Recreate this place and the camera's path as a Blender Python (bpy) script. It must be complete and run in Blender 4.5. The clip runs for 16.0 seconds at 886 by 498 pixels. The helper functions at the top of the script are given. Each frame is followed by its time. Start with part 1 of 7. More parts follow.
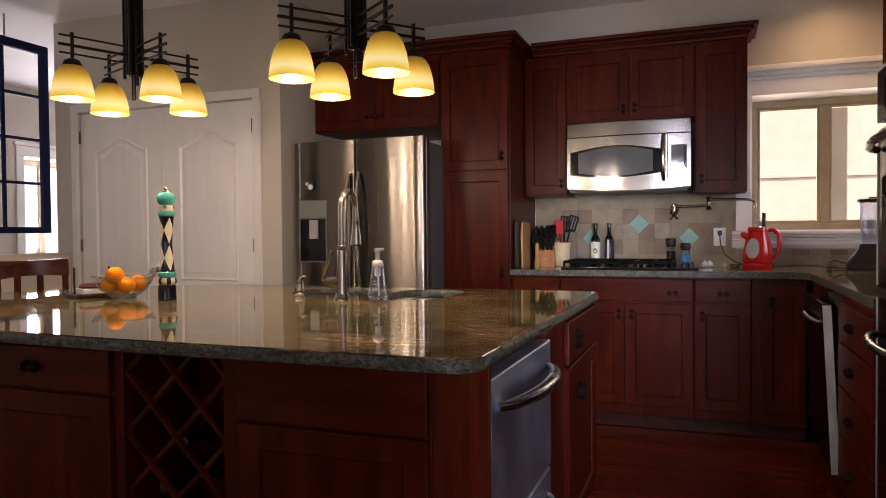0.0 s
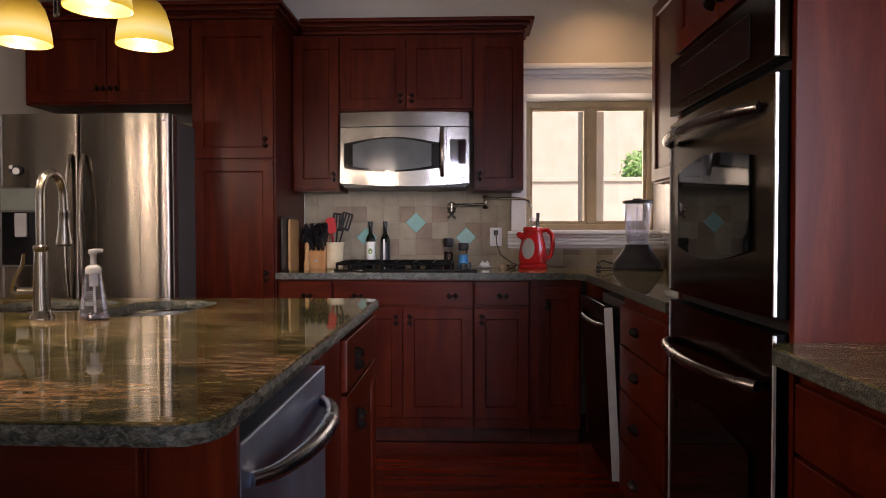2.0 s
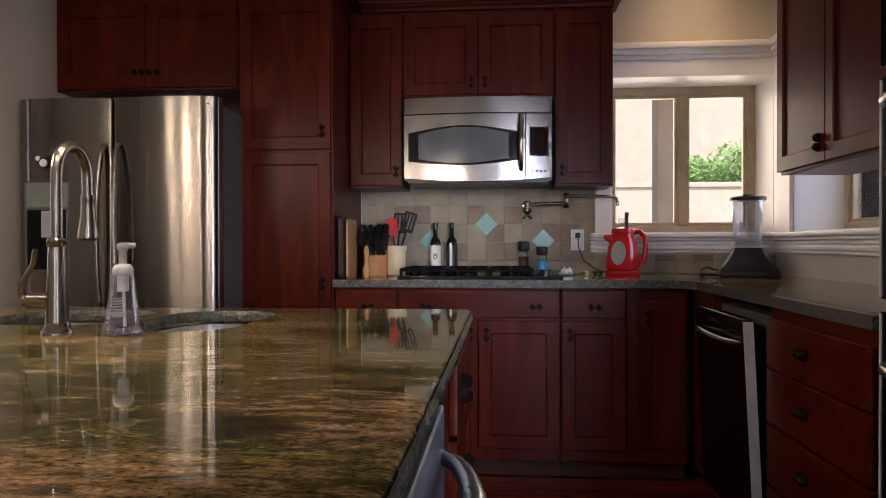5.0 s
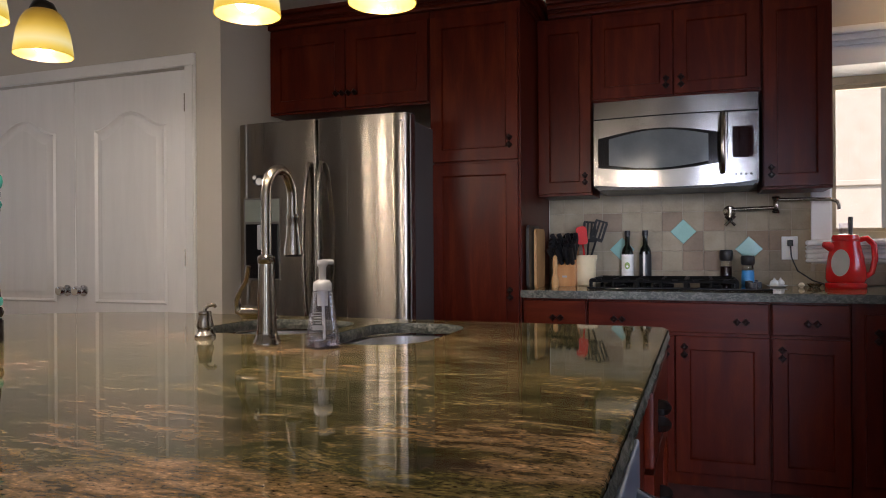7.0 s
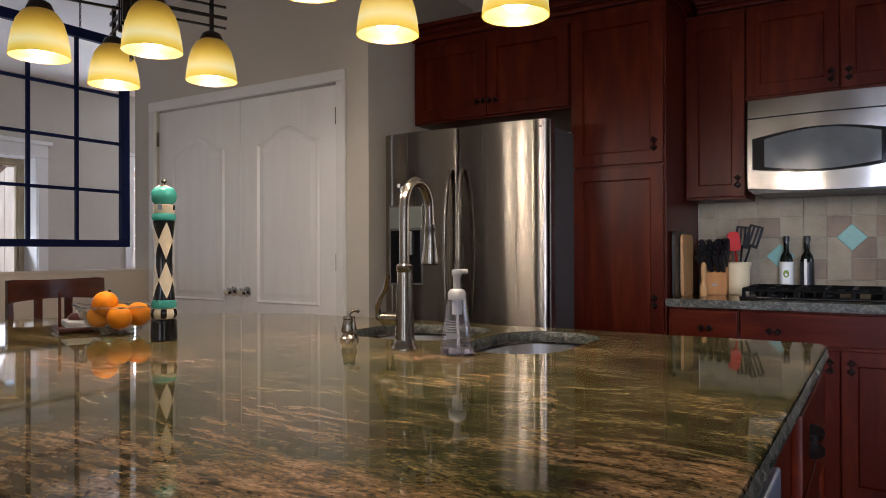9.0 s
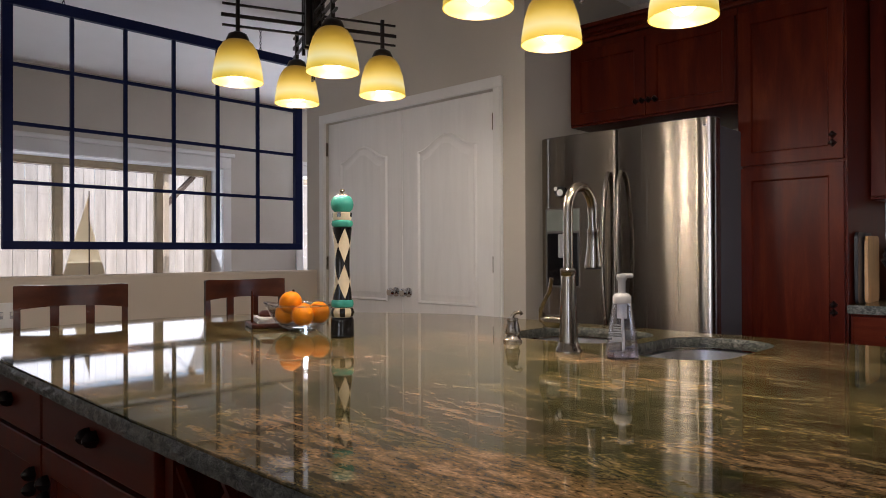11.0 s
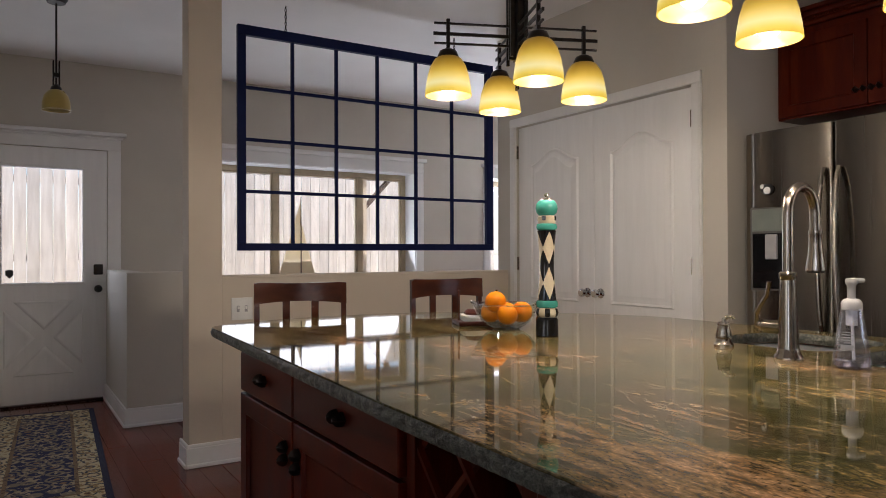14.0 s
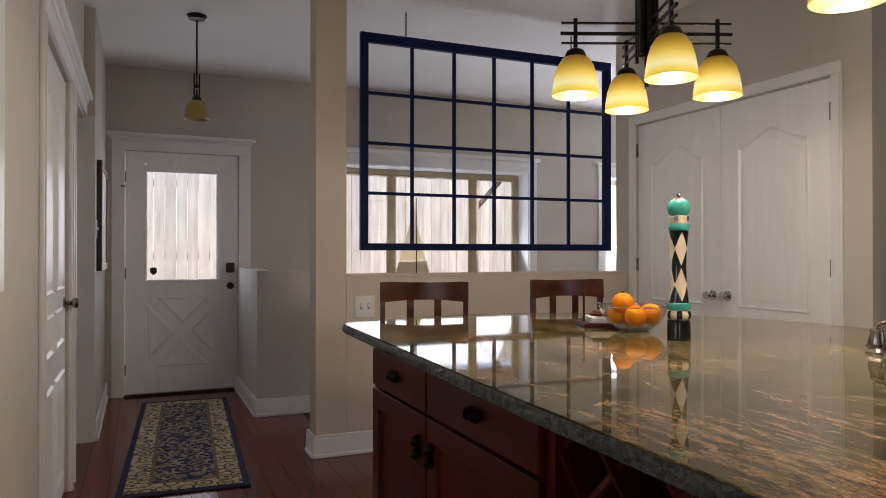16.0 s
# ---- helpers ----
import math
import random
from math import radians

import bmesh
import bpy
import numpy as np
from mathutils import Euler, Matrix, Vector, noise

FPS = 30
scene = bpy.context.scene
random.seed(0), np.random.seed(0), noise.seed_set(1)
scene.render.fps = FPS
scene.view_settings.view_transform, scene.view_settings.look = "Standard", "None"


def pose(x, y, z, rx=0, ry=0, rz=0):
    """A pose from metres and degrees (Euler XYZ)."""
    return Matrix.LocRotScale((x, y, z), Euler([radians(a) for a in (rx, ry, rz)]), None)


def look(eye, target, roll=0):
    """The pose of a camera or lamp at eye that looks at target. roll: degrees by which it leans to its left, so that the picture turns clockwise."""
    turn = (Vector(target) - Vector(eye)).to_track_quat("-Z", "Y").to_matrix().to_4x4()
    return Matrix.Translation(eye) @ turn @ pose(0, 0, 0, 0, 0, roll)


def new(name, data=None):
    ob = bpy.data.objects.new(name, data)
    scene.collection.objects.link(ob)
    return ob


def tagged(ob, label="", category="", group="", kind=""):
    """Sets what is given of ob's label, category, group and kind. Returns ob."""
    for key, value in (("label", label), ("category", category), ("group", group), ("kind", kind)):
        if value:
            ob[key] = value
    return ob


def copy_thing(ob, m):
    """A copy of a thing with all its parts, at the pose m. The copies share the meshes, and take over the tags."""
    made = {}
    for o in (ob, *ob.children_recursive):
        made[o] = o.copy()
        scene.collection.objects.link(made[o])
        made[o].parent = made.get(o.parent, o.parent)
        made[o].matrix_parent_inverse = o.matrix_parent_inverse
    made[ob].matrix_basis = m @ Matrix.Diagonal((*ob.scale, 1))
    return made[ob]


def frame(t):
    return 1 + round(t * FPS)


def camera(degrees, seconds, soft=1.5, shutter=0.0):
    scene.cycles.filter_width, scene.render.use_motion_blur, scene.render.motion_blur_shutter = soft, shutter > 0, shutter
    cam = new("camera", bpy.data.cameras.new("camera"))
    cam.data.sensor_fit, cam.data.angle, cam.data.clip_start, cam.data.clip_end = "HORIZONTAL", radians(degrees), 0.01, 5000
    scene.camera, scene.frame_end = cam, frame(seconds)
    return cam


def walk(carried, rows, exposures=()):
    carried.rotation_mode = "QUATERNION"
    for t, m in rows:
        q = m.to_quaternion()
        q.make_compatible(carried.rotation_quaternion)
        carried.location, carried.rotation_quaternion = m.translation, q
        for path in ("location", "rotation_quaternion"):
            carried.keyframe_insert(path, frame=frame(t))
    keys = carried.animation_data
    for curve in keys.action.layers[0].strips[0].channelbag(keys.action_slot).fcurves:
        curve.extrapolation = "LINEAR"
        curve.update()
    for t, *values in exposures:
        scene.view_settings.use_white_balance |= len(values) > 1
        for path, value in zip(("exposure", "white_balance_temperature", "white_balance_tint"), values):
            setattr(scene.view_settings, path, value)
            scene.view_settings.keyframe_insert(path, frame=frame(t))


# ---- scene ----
cam = camera(64.2, 16.0, 0.95)
PATH = [
    (0, (0.238, -0.025, 1.18), (-0.464, 1.848, 1.135), -0.5),
    (0.5, (0.237, 0.104, 1.17), (-0.291, 2.033, 1.12), -0.4),
    (1, (0.211, 0.22, 1.16), (-0.164, 2.184, 1.107), -0.3),
    (1.5, (0.172, 0.332, 1.17), (-0.048, 2.319, 1.115), -0.2),
    (2, (0.13, 0.426, 1.173), (0.061, 2.424, 1.124), -0.1),
    (2.5, (0.097, 0.531, 1.168), (0.115, 2.53, 1.122), -0.2),
    (3, (0.044, 0.624, 1.16), (0.083, 2.623, 1.119), -0.2),
    (3.2, (0.026, 0.668, 1.16), (0.065, 2.667, 1.119), -0.3),
    (5.3, (-0.128, 0.94, 1.12), (-0.369, 2.925, 1.107), -0.2),
    (5.5, (-0.132, 0.942, 1.128), (-0.432, 2.92, 1.114), -0.3),
    (6, (-0.133, 0.945, 1.134), (-0.579, 2.895, 1.128), -0.3),
    (6.5, (-0.13, 0.957, 1.142), (-0.702, 2.873, 1.14), -0.4),
    (7, (-0.123, 0.973, 1.149), (-0.804, 2.854, 1.148), -0.4),
    (7.5, (-0.107, 0.986, 1.153), (-0.888, 2.828, 1.154), -0.4),
    (8, (-0.099, 0.989, 1.157), (-0.971, 2.789, 1.16), -0.3),
    (8.5, (-0.092, 0.984, 1.162), (-1.055, 2.737, 1.167), -0.3),
    (9, (-0.088, 0.97, 1.168), (-1.139, 2.672, 1.175), -0.2),
    (9.5, (-0.088, 0.957, 1.171), (-1.227, 2.6, 1.18), -0.2),
    (12, (-0.078, 0.859, 1.183), (-1.589, 2.169, 1.193), -0.2),
    (12.5, (-0.076, 0.841, 1.187), (-1.639, 2.089, 1.196), -0.2),
    (13, (-0.075, 0.823, 1.186), (-1.685, 2.009, 1.197), -0.2),
    (13.5, (-0.073, 0.803, 1.189), (-1.728, 1.926, 1.198), -0.2),
    (14, (-0.073, 0.788, 1.185), (-1.772, 1.843, 1.197), -0.2),
    (14.5, (-0.072, 0.774, 1.187), (-1.811, 1.761, 1.199), -0.1),
    (15, (-0.076, 0.758, 1.186), (-1.851, 1.679, 1.199), -0.0),
    (15.5, (-0.081, 0.737, 1.186), (-1.888, 1.592, 1.199), -0.0),
    (16, (-0.082, 0.718, 1.187), (-1.92, 1.506, 1.199), -0.0),
]
walk(cam, [(t, look(eye, target, roll)) for t, eye, target, roll in PATH], [(0, 1.22, 6900, 27), (2.5, 1.08, 6700, 26), (5.5, 1.06, 6300, 21), (7, 1.05, 6150, 19), (9.5, 1.04, 6100, 19), (12.5, 1.16, 6200, 18), (16, 1.22, 6250, 17)])

# ---- world and light ----
world = bpy.data.worlds.new("sky")
scene.world = world
world.use_nodes = True
wn = world.node_tree.nodes
sky = wn.new("ShaderNodeTexSky")
sky.sky_type = "NISHITA"
sky.sun_disc = False
sky.sun_elevation, sky.sun_rotation = radians(50), radians(152)
wn["Background"].inputs[1].default_value = 0.13
world.node_tree.links.new(sky.outputs[0], wn["Background"].inputs[0])

sun_data = bpy.data.lights.new("sun", "SUN")
sun_data.energy, sun_data.angle, sun_data.color = 3.2, radians(0.5), (1.0, 0.93, 0.84)
sun = new("sun", sun_data)
sun.matrix_world = look((7, -13, 18), (0, 0, 0))


def window_light(name, place, target, w, h, watts, color=(0.86, 0.93, 1.0)):
    d = bpy.data.lights.new(name, "AREA")
    d.shape, d.size, d.size_y, d.energy, d.color = "RECTANGLE", w, h, watts, color
    o = new(name, d)
    o.matrix_world = look(place, target)
    return o


window_light("daylight_back_wall", (0.95, 5.33, 1.62), (0.95, 0, 1.2), 0.84, 0.76, 4.0, (1.0, 0.86, 0.62))
window_light("daylight_right_wall", (1.76, 4.10, 1.62), (0, 4.10, 1.2), 1.2, 0.78, 5.0, (0.66, 0.80, 1.0))
window_light("daylight_dining", (-6.79, 3.4, 1.4), (-5.0, 3.4, 2.8), 2.0, 1.2, 7)
window_light("daylight_dining_side", (-6.79, 5.77, 1.4), (-2.0, 4.9, 2.74), 0.7, 1.2, 52)
window_light("daylight_front_door", (-6.56, 1.05, 1.42), (0, 1.05, 1.2), 0.5, 0.85, 2)
patio = window_light("daylight_patio_door", (1.42, -0.75, 1.1), (0.05, 4.3, 0.60), 1.0, 1.9, 9.0, (0.78, 0.86, 1.0))
patio.data.spread = radians(44)
# added fill from the unseen south side, for surfaces that face south
window_light("added_fill_rear", (-0.3, -3.75, 1.5), (-0.3, 4, 1.0), 1.9, 1.1, 4.0, (0.80, 0.86, 1.0))

LAMP_W, CAN_W = 3.6, 9.0

# ---- materials ----
def ramp(nt, fac, stops):
    r = nt.nodes.new("ShaderNodeValToRGB")
    el = r.color_ramp.elements
    while len(el) < len(stops):
        el.new(0.5)
    for e, (p, c) in zip(el, stops):
        e.position, e.color = p, (*c, 1)
    nt.links.new(fac, r.inputs[0])
    return r.outputs[0]


def material(name, stops, scale=8.0, stretch=(1, 1, 1), detail=6.0, rough=0.5, rough_var=0.1, metal=0.0, bump=0.05, fine=120.0,
             coat=0.0, random_tint=0.0, spec=0.5, distortion=0.0):
    """A procedural surface: large and fine noise over a colour ramp, uneven gloss and a fine relief."""
    m = bpy.data.materials.new(name)
    m.use_nodes = True
    nt = m.node_tree
    L, N = nt.links.new, nt.nodes.new
    b = nt.nodes["Principled BSDF"]
    co = N("ShaderNodeNewGeometry").outputs["Position"]
    mp = N("ShaderNodeMapping")
    mp.inputs["Scale"].default_value = stretch
    L(co, mp.inputs[0])
    n1 = N("ShaderNodeTexNoise")
    n1.inputs["Scale"].default_value, n1.inputs["Detail"].default_value = scale, detail
    n1.inputs["Distortion"].default_value = distortion
    L(mp.outputs[0], n1.inputs["Vector"])
    n2 = N("ShaderNodeTexNoise")
    n2.inputs["Scale"].default_value, n2.inputs["Detail"].default_value = fine, 4
    L(mp.outputs[0], n2.inputs["Vector"])
    mix = N("ShaderNodeMath")
    mix.operation = "MULTIPLY_ADD"
    L(n2.outputs[0], mix.inputs[0])
    mix.inputs[1].default_value = 0.22
    add = N("ShaderNodeMath")
    add.operation = "ADD"
    add.inputs[1].default_value = -0.11
    L(n1.outputs[0], add.inputs[0])
    L(add.outputs[0], mix.inputs[2])
    col = ramp(nt, mix.outputs[0], stops)
    if random_tint:
        info = N("ShaderNodeObjectInfo")
        hsv = N("ShaderNodeHueSaturation")
        mr = N("ShaderNodeMapRange")
        mr.inputs[3].default_value, mr.inputs[4].default_value = 1 - random_tint, 1 + random_tint
        L(info.outputs["Random"], mr.inputs[0])
        L(mr.outputs[0], hsv.inputs["Value"])
        L(col, hsv.inputs["Color"])
        col = hsv.outputs[0]
    L(col, b.inputs["Base Color"])
    rr = N("ShaderNodeMapRange")
    rr.inputs[3].default_value, rr.inputs[4].default_value = max(0.0, rough - rough_var), min(1.0, rough + rough_var)
    L(n1.outputs[0], rr.inputs[0])
    L(rr.outputs[0], b.inputs["Roughness"])
    b.inputs["Metallic"].default_value = metal
    b.inputs["Coat Weight"].default_value = coat
    b.inputs["Coat Roughness"].default_value = 0.06
    b.inputs["Specular IOR Level"].default_value = spec
    if bump:
        bp = N("ShaderNodeBump")
        bp.inputs["Strength"].default_value, bp.inputs["Distance"].default_value = bump, 0.002
        L(n2.outputs[0], bp.inputs["Height"])
        L(bp.outputs[0], b.inputs["Normal"])
    return m


def plain(name, c, rough=0.5, metal=0.0, spread=0.12, **k):
    lo = tuple(max(0, v * (1 - spread)) for v in c)
    hi = tuple(min(1, v * (1 + spread)) for v in c)
    return material(name, [(0.3, lo), (0.7, hi)], rough=rough, metal=metal, **k)


def glass_material(name, tint=(0.97, 0.99, 0.98), rough=0.0, ior=1.45):
    m = bpy.data.materials.new(name)
    m.use_nodes = True
    b = m.node_tree.nodes["Principled BSDF"]
    b.inputs["Base Color"].default_value = (*tint, 1)
    b.inputs["Transmission Weight"].default_value = 1
    b.inputs["Roughness"].default_value = rough
    b.inputs["IOR"].default_value = ior
    return m


def pane_material(name):
    """Thin window glass: clear, with a gloss that grows at a slant."""
    m = bpy.data.materials.new(name)
    m.use_nodes = True
    nt = m.node_tree
    nt.nodes.remove(nt.nodes["Principled BSDF"])
    t, g, f, x = (nt.nodes.new(k) for k in ("ShaderNodeBsdfTransparent", "ShaderNodeBsdfGlossy", "ShaderNodeFresnel", "ShaderNodeMixShader"))
    g.inputs["Roughness"].default_value = 0.02
    f.inputs[0].default_value = 1.45
    for a, c in ((f.outputs[0], x.inputs[0]), (t.outputs[0], x.inputs[1]), (g.outputs[0], x.inputs[2]), (x.outputs[0], nt.nodes["Material Output"].inputs[0])):
        nt.links.new(a, c)
    return m


def thin_material(name, edge_blend=0.3, milk=0.0, rough=0.02, tint=(1, 1, 1)):
    """Thin clear glass or plastic: light passes straight, with a gloss at a slant and a little milkiness."""
    m = pane_material(name)
    nt = m.node_tree
    by_type = {n.type: n for n in nt.nodes}
    edge = nt.nodes.new("ShaderNodeLayerWeight")
    edge.inputs[0].default_value = edge_blend
    nt.links.new(edge.outputs["Facing"], by_type["MIX_SHADER"].inputs[0])
    by_type["BSDF_GLOSSY"].inputs["Roughness"].default_value = rough
    by_type["BSDF_TRANSPARENT"].inputs[0].default_value = (*tint, 1)
    d, x = nt.nodes.new("ShaderNodeBsdfDiffuse"), nt.nodes.new("ShaderNodeMixShader")
    d.inputs[0].default_value = (0.70, 0.70, 0.74, 1)
    x.inputs[0].default_value = milk
    nt.links.new(by_type["MIX_SHADER"].outputs[0], x.inputs[1])
    nt.links.new(d.outputs[0], x.inputs[2])
    nt.links.new(x.outputs[0], by_type["OUTPUT_MATERIAL"].inputs[0])
    return m


def glow(name, color, strength):
    m = bpy.data.materials.new(name)
    m.use_nodes = True
    b = m.node_tree.nodes["Principled BSDF"]
    b.inputs["Base Color"].default_value = (*color, 1)
    b.inputs["Emission Color"].default_value = (*color, 1)
    b.inputs["Emission Strength"].default_value = strength
    return m


def cloth_material(name, c):
    m = bpy.data.materials.new(name)
    m.use_nodes = True
    nt = m.node_tree
    nt.nodes.remove(nt.nodes["Principled BSDF"])
    d, t, x = (nt.nodes.new(k) for k in ("ShaderNodeBsdfDiffuse", "ShaderNodeBsdfTranslucent", "ShaderNodeMixShader"))
    d.inputs[0].default_value = t.inputs[0].default_value = (*c, 1)
    for a, b in ((d.outputs[0], x.inputs[1]), (t.outputs[0], x.inputs[2]), (x.outputs[0], nt.nodes["Material Output"].inputs[0])):
        nt.links.new(a, b)
    return m


def granite_material():
    m = bpy.data.materials.new("granite")
    m.use_nodes = True
    nt = m.node_tree
    L, N = nt.links.new, nt.nodes.new
    b = nt.nodes["Principled BSDF"]
    co = N("ShaderNodeNewGeometry").outputs["Position"]

    def noise_at(stretch, scale, detail=8, dist=0.0, rot=0.0, rough=0.6):
        mp = N("ShaderNodeMapping")
        mp.inputs["Scale"].default_value = stretch
        mp.inputs["Rotation"].default_value = (0, 0, rot)
        L(co, mp.inputs[0])
        n = N("ShaderNodeTexNoise")
        n.inputs["Scale"].default_value, n.inputs["Detail"].default_value, n.inputs["Distortion"].default_value = scale, detail, dist
        n.inputs["Roughness"].default_value = rough
        L(mp.outputs[0], n.inputs["Vector"])
        return n.outputs[0]

    veins = noise_at((1.0, 2.5, 2.5), 6.5, 14, 1.5, radians(10), 0.80)
    base = ramp(nt, veins, [(0.30, (0.010, 0.013, 0.007)), (0.41, (0.036, 0.038, 0.015)), (0.48, (0.080, 0.070, 0.027)), (0.55, (0.15, 0.115, 0.050)),
                            (0.62, (0.30, 0.21, 0.115)), (0.72, (0.06, 0.056, 0.025))])
    blot = noise_at((1.0, 2.6, 2.6), 1.9, 5, 0.5, radians(12))
    blotm = ramp(nt, blot, [(0.52, (0, 0, 0)), (0.66, (0.9, 0.9, 0.9))])
    mx = N("ShaderNodeMixRGB")
    L(blotm, mx.inputs[0])
    L(base, mx.inputs[1])
    pale = ramp(nt, noise_at((1, 3.5, 3.5), 14, 8, 0.4, radians(12)), [(0.38, (0.045, 0.034, 0.015)), (0.5, (0.20, 0.125, 0.065)), (0.62, (0.36, 0.23, 0.14))])
    L(pale, mx.inputs[2])
    # a few larger mineral patches: (centre x, y), (half length, half width), turn, and what they are filled with
    warp = noise_at((1, 1.4, 1.4), 9, 8, 0.6, 0.0, 0.68)
    dark = ramp(nt, noise_at((1, 2, 2), 22, 8, 0.5), [(0.40, (0.016, 0.015, 0.012)), (0.60, (0.060, 0.046, 0.036))])
    stone = mx.outputs[0]
    for (cx, cy), (rx, ry), turn, fill in (((-0.33, 1.785), (0.20, 0.055), 2, pale), ((-0.28, 1.69), (0.10, 0.04), 8, pale), ((-0.385, 1.675), (0.055, 0.026), 0, dark),
                                           ((-0.85, 1.765), (0.20, 0.075), -14, pale), ((-0.84, 1.615), (0.07, 0.022), -10, pale), ((-1.62, 1.86), (0.26, 0.08), -12, pale)):
        mp = N("ShaderNodeMapping")
        mp.vector_type = "TEXTURE"
        mp.inputs["Location"].default_value = (cx, cy, 0.905)
        mp.inputs["Rotation"].default_value = (0, 0, radians(turn))
        mp.inputs["Scale"].default_value = (rx, ry, 0.4)
        L(co, mp.inputs[0])
        ln = N("ShaderNodeVectorMath")
        ln.operation = "LENGTH"
        L(mp.outputs[0], ln.inputs[0])
        ad = N("ShaderNodeMath")
        ad.operation = "MULTIPLY_ADD"
        ad.inputs[1].default_value = 2.6
        L(warp, ad.inputs[0])
        L(ln.outputs["Value"], ad.inputs[2])
        mr = N("ShaderNodeMapRange")
        mr.inputs[1].default_value, mr.inputs[2].default_value, mr.inputs[3].default_value, mr.inputs[4].default_value = 2.0, 2.7, 0.85, 0.0
        L(ad.outputs[0], mr.inputs[0])
        one = N("ShaderNodeMixRGB")
        L(mr.outputs[0], one.inputs[0])
        L(stone, one.inputs[1])
        L(fill, one.inputs[2])
        stone = one.outputs[0]
    speck = noise_at((1, 1.8, 1.8), 120, 5, 0.0, 0.3, 0.7)
    sm = ramp(nt, speck, [(0.34, (0.06, 0.07, 0.05)), (0.46, (0.9, 0.95, 0.9)), (0.56, (1, 1, 1)), (0.68, (2.5, 2.3, 1.9))])
    mu = N("ShaderNodeMixRGB")
    mu.blend_type = "MULTIPLY"
    mu.inputs[0].default_value = 1.0
    L(stone, mu.inputs[1])
    L(sm, mu.inputs[2])
    cloud = ramp(nt, noise_at((1.0, 1.7, 1.7), 2.4, 4, 0.8, radians(-14)), [(0.36, (0.42, 0.47, 0.40)), (0.50, (0.95, 0.95, 0.92)), (0.64, (1.45, 1.30, 1.18))])
    mc = N("ShaderNodeMixRGB")
    mc.blend_type = "MULTIPLY"
    mc.inputs[0].default_value = 1.0
    L(mu.outputs[0], mc.inputs[1])
    L(cloud, mc.inputs[2])
    L(mc.outputs[0], b.inputs["Base Color"])
    b.inputs["Roughness"].default_value = 0.04
    b.inputs["Specular IOR Level"].default_value = 0.22
    return m


def steel_material(name, c=(0.32, 0.305, 0.285), rough=0.26, vertical=True):
    m = material(name, [(0.3, tuple(v * 0.85 for v in c)), (0.7, c)], scale=1.5, stretch=(60, 60, 0.6) if vertical else (0.6, 0.6, 60), rough=rough,
                 rough_var=0.04, metal=1.0, bump=0.03, fine=6.0)
    b = m.node_tree.nodes["Principled BSDF"]
    b.inputs["Anisotropic"].default_value = 1.0
    b.inputs["Anisotropic Rotation"].default_value = 0.25 if vertical else 0.0
    tan = m.node_tree.nodes.new("ShaderNodeTangent")
    tan.direction_type, tan.axis = "RADIAL", "Z"
    m.node_tree.links.new(tan.outputs[0], b.inputs["Tangent"])
    return m


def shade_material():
    """Amber glass of a lit lampshade, the bulb's glow painted by height: pale by the bulb, deeper yellow at the crown
    and the rim.
    """
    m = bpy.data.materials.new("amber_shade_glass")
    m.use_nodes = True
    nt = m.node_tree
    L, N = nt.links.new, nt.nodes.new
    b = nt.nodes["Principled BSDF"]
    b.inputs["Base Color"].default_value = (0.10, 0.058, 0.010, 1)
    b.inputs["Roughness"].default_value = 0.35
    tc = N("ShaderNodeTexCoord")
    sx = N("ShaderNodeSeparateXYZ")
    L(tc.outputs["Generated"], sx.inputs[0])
    # emission stops from rim to crown imitate bulb light in the glass
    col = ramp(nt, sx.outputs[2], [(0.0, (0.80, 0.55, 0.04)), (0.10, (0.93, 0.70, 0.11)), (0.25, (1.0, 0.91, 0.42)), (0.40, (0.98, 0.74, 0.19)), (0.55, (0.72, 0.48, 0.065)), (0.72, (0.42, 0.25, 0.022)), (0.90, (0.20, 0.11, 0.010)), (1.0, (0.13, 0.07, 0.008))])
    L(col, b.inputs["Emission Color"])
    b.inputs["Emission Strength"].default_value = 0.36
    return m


def rug_material(name, field, motif, scale, fine=42):
    m = bpy.data.materials.new(name)
    m.use_nodes = True
    nt = m.node_tree
    L, N = nt.links.new, nt.nodes.new
    b = nt.nodes["Principled BSDF"]
    co = N("ShaderNodeNewGeometry").outputs["Position"]
    v = N("ShaderNodeTexVoronoi")
    v.feature = "F1"
    v.inputs["Scale"].default_value = scale
    v.inputs["Randomness"].default_value = 0.55
    L(co, v.inputs["Vector"])
    r1 = ramp(nt, v.outputs["Distance"], [(0.0, motif[0]), (0.16, motif[0]), (0.2, field), (0.36, field), (0.40, motif[1]), (0.48, motif[1]), (0.53, field)])
    n = N("ShaderNodeTexNoise")
    n.inputs["Scale"].default_value = fine
    L(co, n.inputs["Vector"])
    r2 = ramp(nt, n.outputs[0], [(0.55, (0, 0, 0)), (0.59, (1, 1, 1))])
    mx = N("ShaderNodeMixRGB")
    L(r2, mx.inputs[0])
    L(r1, mx.inputs[1])
    mx.inputs[2].default_value = (*motif[2], 1)
    L(mx.outputs[0], b.inputs["Base Color"])
    b.inputs["Roughness"].default_value = 0.95
    bp = N("ShaderNodeBump")
    bp.inputs["Strength"].default_value, bp.inputs["Distance"].default_value = 0.6, 0.004
    n3 = N("ShaderNodeTexNoise")
    n3.inputs["Scale"].default_value = 260
    L(co, n3.inputs["Vector"])
    L(n3.outputs[0], bp.inputs["Height"])
    L(bp.outputs[0], b.inputs["Normal"])
    return m


